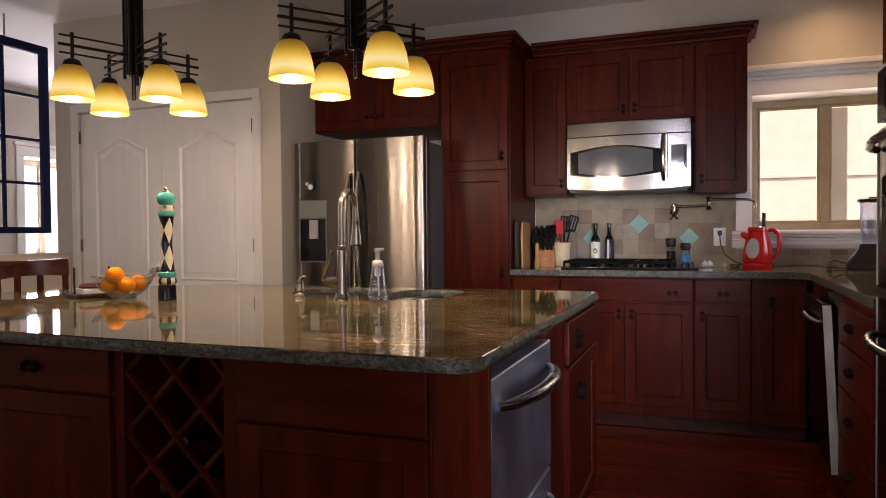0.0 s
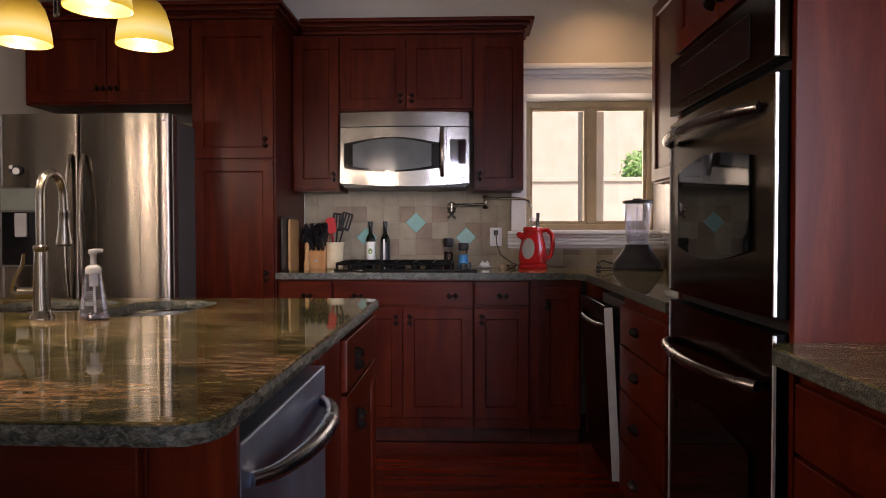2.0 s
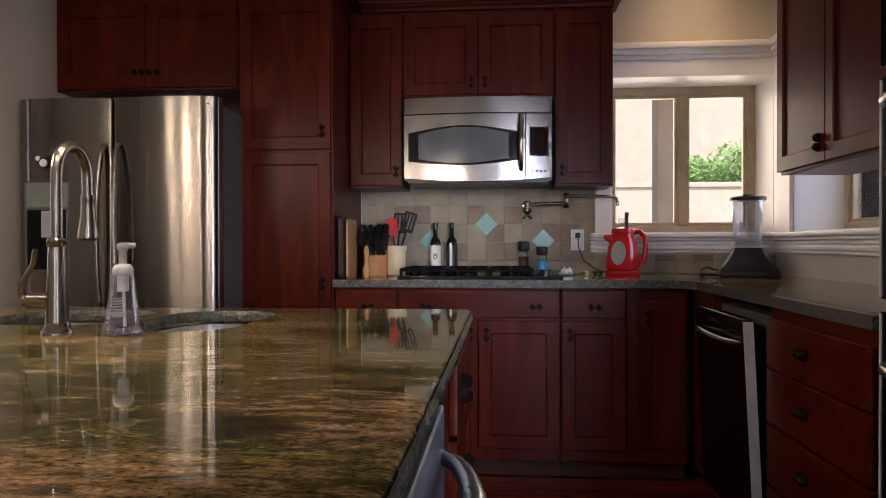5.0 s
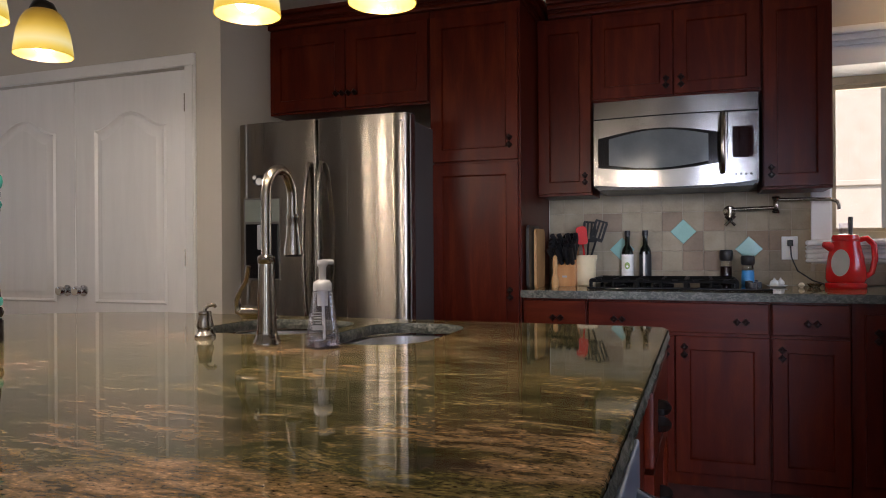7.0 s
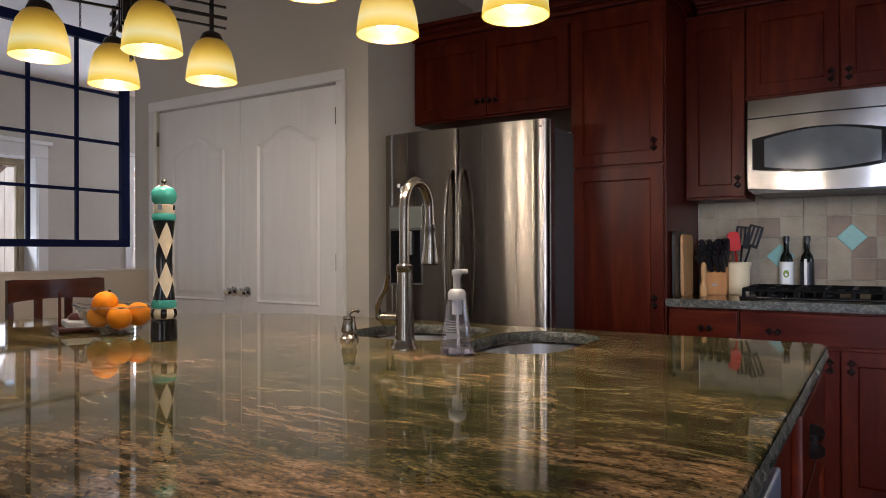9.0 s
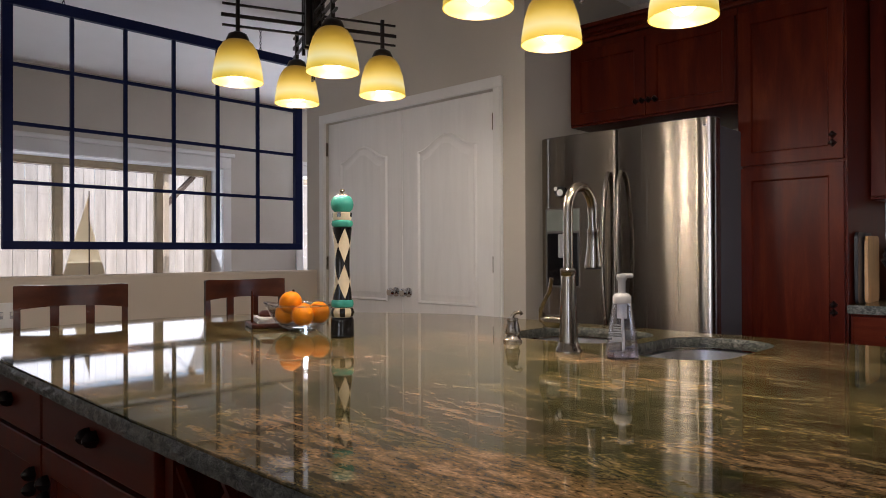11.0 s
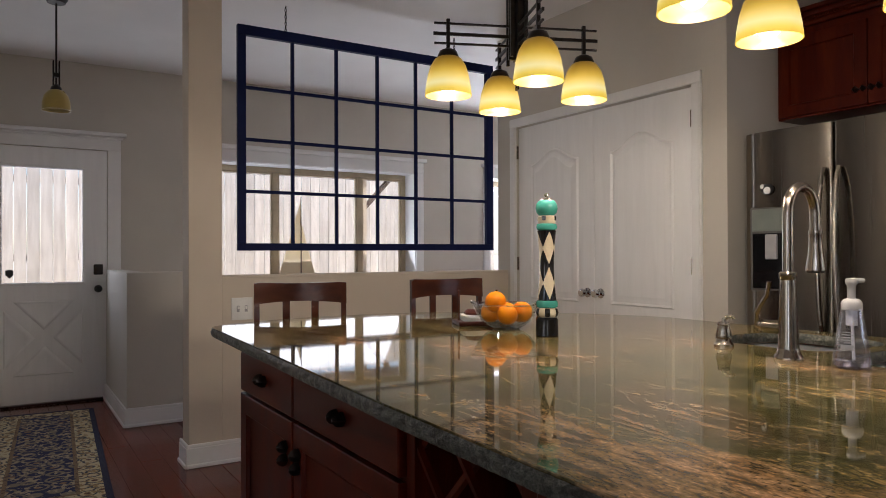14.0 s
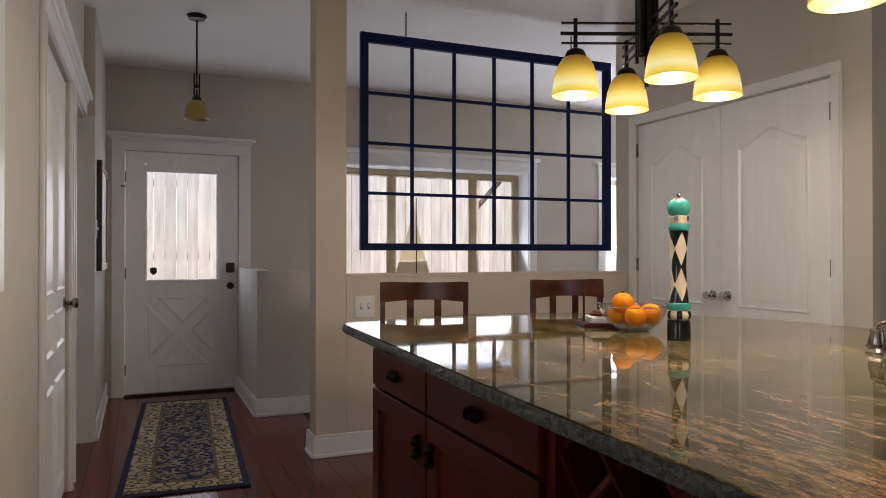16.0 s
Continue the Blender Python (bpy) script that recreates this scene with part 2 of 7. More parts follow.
M_WALL = material("painted_wall", [(0.3, (0.52, 0.485, 0.43)), (0.7, (0.57, 0.535, 0.475))], scale=2, rough=0.75, bump=0.12, fine=160)
# the wall paint again, with warm lamplight mixed into its colour
M_WALL_WARM = material("warm_lit_wall_paint", [(0.3, (0.56, 0.485, 0.395)), (0.7, (0.61, 0.53, 0.435))], scale=2, rough=0.75, bump=0.12, fine=160)
M_CEIL = material("ceiling_paint", [(0.3, (0.78, 0.77, 0.75)), (0.7, (0.83, 0.82, 0.80))], scale=2, rough=0.85, bump=0.1, fine=140)
M_TRIM = material("white_trim_paint", [(0.3, (0.74, 0.74, 0.73)), (0.7, (0.82, 0.82, 0.81))], scale=3, rough=0.35, bump=0.03)
M_DOOR = material("white_door_paint", [(0.3, (0.83, 0.83, 0.825)), (0.7, (0.88, 0.88, 0.875))], scale=4, stretch=(5, 5, 0.5), rough=0.38, bump=0.02, fine=24, distortion=0.6)
CH = [(0.25, (0.033, 0.0030, 0.0009)), (0.5, (0.059, 0.0060, 0.0015)), (0.75, (0.098, 0.0145, 0.0032))]
M_CHERRY = material("cherry_wood", CH, scale=2.6, stretch=(6, 6, 0.8), rough=0.33, rough_var=0.05, bump=0.03, fine=40, spec=0.14, distortion=0.7)
M_CHERRY_H = material("cherry_wood_cross_grain", CH, scale=2.6, stretch=(0.8, 6, 6), rough=0.33, rough_var=0.05, bump=0.03, fine=40, spec=0.14, distortion=0.7)
M_FLOOR = material("floor_board_wood", [(0.25, (0.085, 0.008, 0.0035)), (0.5, (0.150, 0.017, 0.006)), (0.75, (0.205, 0.030, 0.010))], scale=2.0, stretch=(0.6, 6, 6), rough=0.17,
                   rough_var=0.06, bump=0.04, fine=22, spec=0.35, random_tint=0.16)
M_GAP = plain("dark_joint", (0.045, 0.008, 0.005), 0.7)
M_GRANITE = granite_material()
M_EDGE = material("chiselled_granite_edge", [(0.30, (0.006, 0.008, 0.006)), (0.44, (0.026, 0.030, 0.022)), (0.55, (0.075, 0.078, 0.060)), (0.70, (0.15, 0.145, 0.12))], scale=60, stretch=(1, 1, 1.6), detail=12, rough=0.38, bump=1.0, fine=210, distortion=1.2)
M_STEEL = steel_material("brushed_steel", (0.32, 0.285, 0.235))
M_STEEL_H = steel_material("brushed_steel_horizontal", vertical=False)
M_NICKEL = plain("brushed_nickel", (0.31, 0.275, 0.225), 0.22, 1.0, bump=0.02)
M_CHROME = plain("chrome", (0.75, 0.75, 0.76), 0.08, 1.0, bump=0, rough_var=0.03)
M_SIDE = plain("grey_appliance_side", (0.085, 0.080, 0.075), 0.42)
M_BLACK = plain("black_plastic", (0.012, 0.012, 0.013), 0.35)
M_BLACKGLOSS = plain("black_gloss", (0.008, 0.008, 0.009), 0.07, bump=0, rough_var=0.02)
M_IRON = plain("black_cast_iron", (0.005, 0.005, 0.005), 0.5, bump=0.2, spec=0.15)
M_JUGTHIN = thin_material("cloudy_jug_plastic", 0.2, 0.05, 0.08, (0.88, 0.89, 0.93))
# black door sides with their shadow put into the colour, hardly any gloss
M_OVENEDGE = plain("shaded_black_door_edge", (0.003, 0.003, 0.003), 0.8, spec=0.02, bump=0)
M_BRONZE = plain("oiled_bronze", (0.009, 0.006, 0.005), 0.30, 0.3)
M_DARKGLASS = plain("dark_oven_glass", (0.003, 0.0032, 0.0035), 0.02, bump=0, spec=0.16, rough_var=0.01)
M_TILE = material("stone_tile", [(0.25, (0.21, 0.165, 0.10)), (0.5, (0.275, 0.225, 0.145)), (0.75, (0.34, 0.285, 0.195))], scale=9, rough=0.55, bump=0.15, fine=90, random_tint=0.10)
M_TILE2 = material("brown_stone_tile", [(0.25, (0.16, 0.108, 0.064)), (0.5, (0.215, 0.150, 0.094)), (0.75, (0.26, 0.19, 0.125))], scale=9, rough=0.55, bump=0.15, fine=90, random_tint=0.12)
M_GLASSTILE = plain("turquoise_glass_tile", (0.22, 0.44, 0.40), 0.18)
M_GROUT = plain("grout", (0.33, 0.29, 0.22), 0.85)
M_NAVY = plain("navy_paint", (0.006, 0.011, 0.055), 0.6, spec=0.12)
M_TEAL = plain("teal_paint", (0.05, 0.32, 0.26), 0.22)
M_CREAM = plain("cream_paint", (0.66, 0.56, 0.40), 0.3)
M_CROCK = plain("cream_crockery", (0.66, 0.55, 0.34), 0.3)
M_ORANGE = material("orange_peel", [(0.3, (0.66, 0.17, 0.0005)), (0.7, (0.78, 0.25, 0.001))], scale=20, rough=0.45, bump=0.5, fine=320, spec=0.15)
M_GLASS = glass_material("clear_glass")
M_PLASTIC = thin_material("clear_plastic", 0.12, 0.025, 0.06, (0.93, 0.93, 0.96))
M_BOWLGLASS = thin_material("clear_bowl_glass", 0.16, 0.0, 0.01, (0.97, 0.98, 0.98))
M_LIQUID = glass_material("lilac_soap", (0.80, 0.78, 0.90), 0.0, 1.33)
M_PANE = pane_material("window_pane")
M_VINYL = plain("tan_vinyl_frame", (0.42, 0.34, 0.225), 0.45)
M_RED = plain("red_enamel", (0.55, 0.012, 0.012), 0.18, coat=0.5)
M_REDSIL = plain("red_silicone", (0.50, 0.012, 0.008), 0.5, spec=0.2)
M_WHITEP = plain("white_plastic", (0.74, 0.74, 0.72), 0.35)
M_PUMP = plain("milky_pump_plastic", (0.38, 0.37, 0.36), 0.4)
M_BOWLSTEEL = plain("satin_sink_steel", (0.80, 0.80, 0.81), 0.30, 1.0, bump=0.02)
# satin steel with the blue window reflection put into its base colour
M_STEEL_DW = plain("window_tinted_steel", (0.56, 0.66, 0.82), 0.40, 1.0, bump=0.02)
M_MWSTEEL = plain("polished_microwave_steel", (0.31, 0.298, 0.28), 0.2, 1.0, bump=0.02)
M_HANDLE = plain("dark_satin_handle", (0.17, 0.15, 0.14), 0.28, 1.0, bump=0.02)
# satin handle metal, tinted with the same blue window reflection
M_HANDLE_DW = plain("window_tinted_handle", (0.30, 0.33, 0.38), 0.26, 1.0, bump=0.02)
M_BRIGHT = plain("pale_satin_metal_trim", (0.72, 0.72, 0.70), 0.35, 0.4, bump=0.02)
M_TOUCH = plain("mirror_touch_panel", (0.32, 0.33, 0.36), 0.05, 1.0, bump=0, rough_var=0.02)
M_BLOCK = material("knife_block_wood", [(0.3, (0.40, 0.17, 0.05)), (0.7, (0.56, 0.27, 0.09))], scale=4, stretch=(4, 4, 0.6), rough=0.45, bump=0.05)
M_GREYP = plain("grey_plastic", (0.32, 0.32, 0.33), 0.4)
M_BOARD = material("cutting_board_wood", [(0.3, (0.34, 0.175, 0.06)), (0.7, (0.50, 0.28, 0.11))], scale=4, stretch=(4, 4, 0.6), rough=0.5, bump=0.1)
M_DARKWOOD = material("dark_stained_wood", [(0.3, (0.028, 0.008, 0.006)), (0.7, (0.070, 0.018, 0.012))], scale=4, stretch=(4, 1, 4), rough=0.4, bump=0.05, spec=0.2)
M_CHAIR = material("chair_wood", [(0.3, (0.026, 0.0055, 0.0022)), (0.7, (0.066, 0.0155, 0.005))], scale=4, stretch=(4, 1, 4), rough=0.24, bump=0.03, spec=0.35)
M_WINEGLASS = plain("dark_bottle_glass", (0.006, 0.009, 0.006), 0.06, bump=0)
M_BLUE = plain("blue_salt", (0.03, 0.22, 0.50), 0.35)
M_LABEL = plain("paper_label", (0.78, 0.78, 0.72), 0.6)
M_GREEN = plain("avocado_green", (0.20, 0.30, 0.05), 0.5)
M_SAIL = cloth_material("sail_cloth", (0.82, 0.73, 0.56))
M_GREEN_GREY = plain("grey_green_panel", (0.16, 0.18, 0.16), 0.3)
M_MWGLASS = plain("microwave_screen", (0.10, 0.11, 0.11), 0.12, bump=0)
M_SHADE = shade_material()
M_BULB = glow("frosted_bulb", (1.0, 0.90, 0.62), 2.2)
M_SHADE_OFF = plain("amber_glass_unlit", (0.34, 0.25, 0.06), 0.3)
M_STUCCO = material("outside_stucco", [(0.3, (0.46, 0.39, 0.29)), (0.7, (0.54, 0.46, 0.36))], scale=3, rough=0.9, bump=0.3)
M_FENCE = material("weathered_fence_board", [(0.3, (0.48, 0.43, 0.36)), (0.7, (0.66, 0.61, 0.53))], scale=3, stretch=(5, 5, 0.6), rough=0.85, random_tint=0.12)
M_TIMBER = plain("outside_dark_timber", (0.14, 0.10, 0.08), 0.8)
M_GROUND = material("pale_gravel", [(0.3, (0.42, 0.39, 0.33)), (0.7, (0.56, 0.52, 0.45))], scale=4, rough=0.95, bump=0.4)
M_LEAF = material("leaf_green", [(0.3, (0.12, 0.24, 0.05)), (0.7, (0.20, 0.36, 0.09))], scale=6, rough=0.6, random_tint=0.2)
M_BARK = plain("bark", (0.12, 0.09, 0.06), 0.9, bump=0.4)
M_PICTURE = material("faded_print", [(0.3, (0.25, 0.20, 0.15)), (0.7, (0.42, 0.36, 0.28))], scale=6, rough=0.4)
M_FRAMEWOOD = material("picture_frame_wood", [(0.3, (0.14, 0.045, 0.022)), (0.7, (0.22, 0.08, 0.04))], scale=5, rough=0.35)
M_RUG_EDGE = rug_material("rug_navy_edge", (0.009, 0.011, 0.042), ((0.010, 0.012, 0.046), (0.009, 0.010, 0.040), (0.012, 0.014, 0.050)), 20)
M_RUG_BAND = rug_material("rug_cream_band", (0.50, 0.42, 0.26), ((0.10, 0.04, 0.03), (0.05, 0.05, 0.06), (0.28, 0.19, 0.09)), 11)
M_RUG_FIELD = rug_material("rug_navy_field", (0.010, 0.014, 0.060), ((0.22, 0.13, 0.07), (0.20, 0.16, 0.11), (0.34, 0.27, 0.18)), 9, 34)
M_RUG_LINE = rug_material("rug_tan_line", (0.20, 0.13, 0.07), ((0.12, 0.05, 0.03), (0.2, 0.13, 0.07), (0.10, 0.06, 0.04)), 26)


# ---- mesh helpers ----
def box(bm, x0, x1, y0, y1, z0, z1, bevel=0.0, seg=2):
    r = bmesh.ops.create_cube(bm, size=1, matrix=Matrix.Translation(((x0 + x1) / 2, (y0 + y1) / 2, (z0 + z1) / 2)) @ Matrix.Diagonal((abs(x1 - x0), abs(y1 - y0), abs(z1 - z0), 1)))
    if bevel:
        edges = list({e for v in r["verts"] for e in v.link_edges})
        bmesh.ops.bevel(bm, geom=edges, offset=bevel, segments=seg, affect="EDGES", profile=0.5)
    return bm


def boxes(*args, bevel=0.0):
    bm = bmesh.new()
    for a in args:
        box(bm, *a, bevel=bevel)
    return bm


def lathe(profile, n=28, bm=None, at=(0, 0, 0)):
    """Turns (radius, height) points round z."""
    bm = bm or bmesh.new()
    rings = []
    for r, z in profile:
        if r < 1e-5:
            rings.append([bm.verts.new((at[0], at[1], at[2] + z))])
        else:
            rings.append([bm.verts.new((at[0] + r * math.cos(2 * math.pi * i / n), at[1] + r * math.sin(2 * math.pi * i / n), at[2] + z)) for i in range(n)])
    for a, b in zip(rings, rings[1:]):
        for i in range(n):
            j = (i + 1) % n
            q = [a[i % len(a)], a[j % len(a)], b[j % len(b)], b[i % len(b)]]
            q = [v for k, v in enumerate(q) if v not in q[:k]]
            if len(q) > 2:
                bm.faces.new(q)
    for ring, flip in ((rings[0], True), (rings[-1], False)):
        if len(ring) > 2:
            bm.faces.new(ring[::-1] if flip else ring)
    return bm


def tube(points, radius, n=12, bm=None):
    """A round bar along points; radius may be one number or one for each point."""
    bm = bm or bmesh.new()
    pts = [Vector(p) for p in points]
    rad = [radius] * len(pts) if isinstance(radius, (int, float)) else radius
    rings, up = [], None
    for i, p in enumerate(pts):
        d = (pts[min(i + 1, len(pts) - 1)] - pts[max(i - 1, 0)]).normalized()
        if up is None:
            up = d.orthogonal().normalized()
        up = (up - up.dot(d) * d).normalized()
        side = d.cross(up)
        rings.append([bm.verts.new(p + rad[i] * (math.cos(2 * math.pi * k / n) * up + math.sin(2 * math.pi * k / n) * side)) for k in range(n)])
    for a, b in zip(rings, rings[1:]):
        for k in range(n):
            bm.faces.new((a[k], a[(k + 1) % n], b[(k + 1) % n], b[k]))
    bm.faces.new(rings[0][::-1])
    bm.faces.new(rings[-1])
    return bm


def prism(outline, z0, z1, bm=None, bevel=0.0, seg=3):
    """An outline in x and y, raised from z0 to z1."""
    bm = bm or bmesh.new()
    a = [bm.verts.new((x, y, z0)) for x, y in outline]
    f = bm.faces.new(a[::-1])
    b = [bm.verts.new((x, y, z1)) for x, y in outline]
    g = bm.faces.new(b)
    n = len(a)
    for i in range(n):
        bm.faces.new((a[i], a[(i + 1) % n], b[(i + 1) % n], b[i]))
    if bevel:
        bmesh.ops.bevel(bm, geom=list(set(f.edges) | set(g.edges)), offset=bevel, segments=seg, affect="EDGES", profile=0.5)
    return bm


def turned(bm, m):
    bmesh.ops.transform(bm, matrix=m, verts=bm.verts)
    return bm


def rounded(x0, x1, y0, y1, r, n=5, corners=(1, 1, 1, 1)):
    out = []
    for (cx, cy, a0), on in zip(((x1 - r, y1 - r, 0), (x0 + r, y1 - r, 90), (x0 + r, y0 + r, 180), (x1 - r, y0 + r, 270)), corners):
        if on:
            out += [(cx + r * math.cos(radians(a0 + 90 * i / n)), cy + r * math.sin(radians(a0 + 90 * i / n))) for i in range(n + 1)]
        else:
            s = {0: (x1, y1), 90: (x0, y1), 180: (x0, y0), 270: (x1, y0)}[a0]
            out.append(s)
    return out


def soften(bm):
    """Smooth shading that leaves large flat faces flat."""
    for f in bm.faces:
        f.smooth = True
    for e in bm.edges:
        if len(e.link_faces) == 2:
            a, b = (f.calc_area() for f in e.link_faces)
            ang = e.calc_face_angle(0.0)
            e.smooth = not (ang > radians(42) or (ang > radians(6) and max(a, b) > 7 * max(min(a, b), 1e-12)))


def mesh_of(name, bm, mat, smooth=True):
    bmesh.ops.recalc_face_normals(bm, faces=bm.faces)
    if smooth:
        soften(bm)
    me = bpy.data.meshes.new(name)
    bm.to_mesh(me)
    bm.free()
    me.materials.append(mat)
    return me


def thing(name, place, label, category, rz=0.0, group="", kind=""):
    o = new(name)
    o.empty_display_size = 0.1
    o.matrix_world = pose(*place, 0, 0, rz)
    return tagged(o, label, category, group, kind)


def part(name, bm, mat, parent, label="", place=None):
    me = bm if isinstance(bm, bpy.types.Mesh) else mesh_of(name, bm, mat)
    o = new(name, me)
    o.parent = parent
    if place is not None:
        o.matrix_basis = place
    if label:
        tagged(o, label)
    return o


def solid(name, bm, mat, label="", category="", kind="structure", group=""):
    return tagged(new(name, mesh_of(name, bm, mat)), label, category, group, kind)

# ---- structure ----
CEIL = 2.74


def wall_y(name, y0, y1, x0, x1, holes=(), top=CEIL):
    """A wall along x with openings (x0, x1, z0, z1)."""
    bm = bmesh.new()
    xs = x0
    for a, b, c, d in sorted(holes):
        box(bm, xs, a, y0, y1, 0, top)
        if c > 0:
            box(bm, a, b, y0, y1, 0, c)
        if d < top:
            box(bm, a, b, y0, y1, d, top)
        xs = b
    box(bm, xs, x1, y0, y1, 0, top)
    return solid(name, bm, M_WALL, "grey-beige painted plaster wall", "wall")


def wall_x(name, x0, x1, y0, y1, holes=(), top=CEIL):
    bm = bmesh.new()
    ys = y0
    for a, b, c, d in sorted(holes):
        box(bm, x0, x1, ys, a, 0, top)
        if c > 0:
            box(bm, x0, x1, a, b, 0, c)
        if d < top:
            box(bm, x0, x1, a, b, d, top)
        ys = b
    box(bm, x0, x1, ys, y1, 0, top)
    return solid(name, bm, M_WALL, "grey-beige painted plaster wall", "wall")


wall_north = wall_y("wall_north", 4.97, 5.30, -2.325, 1.40, [(0.50, 1.39, 1.172, 2.06)])
wall_east = wall_x("wall_east", 1.40, 1.73, -3.5, 5.30, [(-1.70, 0.30, 0.05, 2.10), (3.45, 4.74, 1.172, 2.045)])
wall_closet = wall_y("wall_closet", 3.865, 3.985, -4.26, -2.325, [(-4.035, -2.53, 0, 2.07)])
wall_niche = wall_x("wall_niche", -2.445, -2.325, 3.985, 6.3)
wall_dining_north = wall_y("wall_dining_north", 6.3, 6.5, -6.75, -2.325)
wall_west = wall_x("wall_west", -6.75, -6.48, -3.5, 6.3, [(0.60, 1.51, 0, 2.04), (2.35, 4.43, 0.75, 2.02), (5.38, 6.15, 0.75, 2.02)])
wall_hall_far = wall_y("wall_hall_far", 0.27, 0.455, -6.48, -5.051)
wall_hall = wall_y("wall_hall", 0.27, 0.39, -5.051, -1.60, [(-5.05, -4.27, 0, 2.05), (-4.05, -3.00, 0, 2.04)])
wall_hall_room = wall_y("wall_hall_room", -1.2, -1.1, -6.48, -1.72)
wall_hall_end = wall_x("wall_hall_end", -1.72, -1.60, -1.2, 0.27)
wall_south = wall_y("wall_south", -3.7, -3.5, -6.75, 1.73, [(-1.3, 0.7, 0.9, 2.10)])
# post and low wall: same paint as the walls, lamplight tint painted in
solid("pony_wall", boxes((-4.26, -4.145, 1.84, 3.865, 0, 1.045)), M_WALL_WARM, "grey-beige painted low wall between kitchen and dining room", "wall")
solid("pony_wall_cap", boxes((-4.262, -4.143, 1.84, 3.865, 1.045, 1.063), bevel=0.003), M_WALL_WARM, "painted top of the low wall", "wall")
solid("wall_post", boxes((-4.30, -4.145, 1.655, 1.84, 0, CEIL), bevel=0.004), M_WALL_WARM, "square painted wall post with warm lamplight in its colour", "post")
solid("stair_half_wall", boxes((-5.45, -5.33, 1.50, 2.0, 0, 1.06), (-6.48, -5.45, 1.50, 1.62, 0, 1.06), bevel=0.003), M_WALL, "grey painted half wall round the stairs", "wall")
solid("ceiling", boxes((-6.75, 1.73, -3.7, 6.5, CEIL, CEIL + 0.15)), M_CEIL, "off-white painted ceiling", "ceiling")


def baseboard(name, path, h=0.13, t=0.016):
    """Skirting along pieces (x0, x1, y0, y1)."""
    bm = bmesh.new()
    for x0, x1, y0, y1 in path:
        box(bm, x0, x1, y0, y1, 0, h - 0.02, bevel=0.002)
        cx0, cx1, cy0, cy1 = x0, x1, y0, y1
        if abs(x1 - x0) < abs(y1 - y0):
            cx0, cx1 = x0 + 0.003, x1 - 0.003
        else:
            cy0, cy1 = y0 + 0.003, y1 - 0.003
        box(bm, cx0, cx1, cy0, cy1, h - 0.021, h, bevel=0.003)
        g = 0.009
        if abs(x1 - x0) < abs(y1 - y0):
            box(bm, x0 - g, x1 + g, y0, y1, 0, 0.022, bevel=0.005)
        else:
            box(bm, x0, x1, y0 - g, y1 + g, 0, 0.022, bevel=0.005)
    return solid(name, bm, M_TRIM, "white painted skirting board", "baseboard")


baseboard("baseboard_post", [(-4.145, -4.127, 1.637, 3.865), (-4.318, -4.127, 1.637, 1.655), (-4.318, -4.30, 1.655, 1.84)])
baseboard("baseboard_stair", [(-5.33, -5.312, 1.484, 2.0), (-6.48, -5.312, 1.482, 1.50)])
baseboard("baseboard_hall", [(-6.48, -5.052, 0.455, 0.472), (-2.90, -1.60, 0.39, 0.407)])
baseboard("baseboard_closet", [(-4.145, -4.10, 3.848, 3.865), (-2.47, -2.325, 3.848, 3.865)])

# white casings and the moulded heads
def casing_y(name, x0, x1, z1, y, side, w=0.075, head=0.075, t=0.018, crown=0.0, z0=0.0):
    """Casing of an opening in a wall along x; side is -1 where the room lies towards -y."""
    bm = bmesh.new()
    for a, b in ((x0 - w, x0), (x1, x1 + w)):
        box(bm, a, b, y, y + side * t, z0, z1 + 0.001, bevel=0.004)
        box(bm, a + w * 0.62, a + w * 0.9, y + side * t, y + side * (t + 0.006), z0, z1, bevel=0.002)
    box(bm, x0 - w, x1 + w, y, y + side * (t + 0.002), z1, z1 + head, bevel=0.004)
    if crown:
        box(bm, x0 - w - 0.012, x1 + w + 0.012, y, y + side * (t + 0.012), z1 + head, z1 + head + 0.02, bevel=0.004)
        box(bm, x0 - w - 0.03, x1 + w + 0.03, y, y + side * (t + 0.034), z1 + head + 0.02, z1 + head + 0.02 + crown, bevel=0.008)
    return solid(name, bm, M_TRIM, "white painted door casing", "trim")


casing_y("trim_closet", -4.035, -2.53, 2.07, 3.865, -1, 0.06, 0.06)
casing_y("trim_hall_door", -4.05, -3.00, 2.04, 0.39, 1, 0.08, 0.09, crown=0.035)
casing_y("trim_hall_opening", -5.05, -4.27, 2.05, 0.39, 1, 0.08, 0.08, crown=0.03)
solid("trim_hall_jamb", boxes((-5.05, -5.035, 0.268, 0.456, 0, 2.05), (-4.285, -4.27, 0.268, 0.392, 0, 2.05), (-5.035, -4.285, 0.268, 0.392, 2.035, 2.05)), M_TRIM, "white painted door jamb", "trim")
bm = bmesh.new()
for a, b in ((0.50, 0.60), (1.51, 1.61)):
    box(bm, -6.48, -6.458, a, b, 0, 2.04, bevel=0.004)
box(bm, -6.48, -6.456, 0.50, 1.61, 2.04, 2.13, bevel=0.004)
box(bm, -6.48, -6.446, 0.485, 1.625, 2.13, 2.15, bevel=0.005)
box(bm, -6.48, -6.42, 0.46, 1.65, 2.15, 2.185, bevel=0.01)
solid("trim_front_door", bm, M_TRIM, "white painted front door casing with a moulded head", "trim")
bm = bmesh.new()
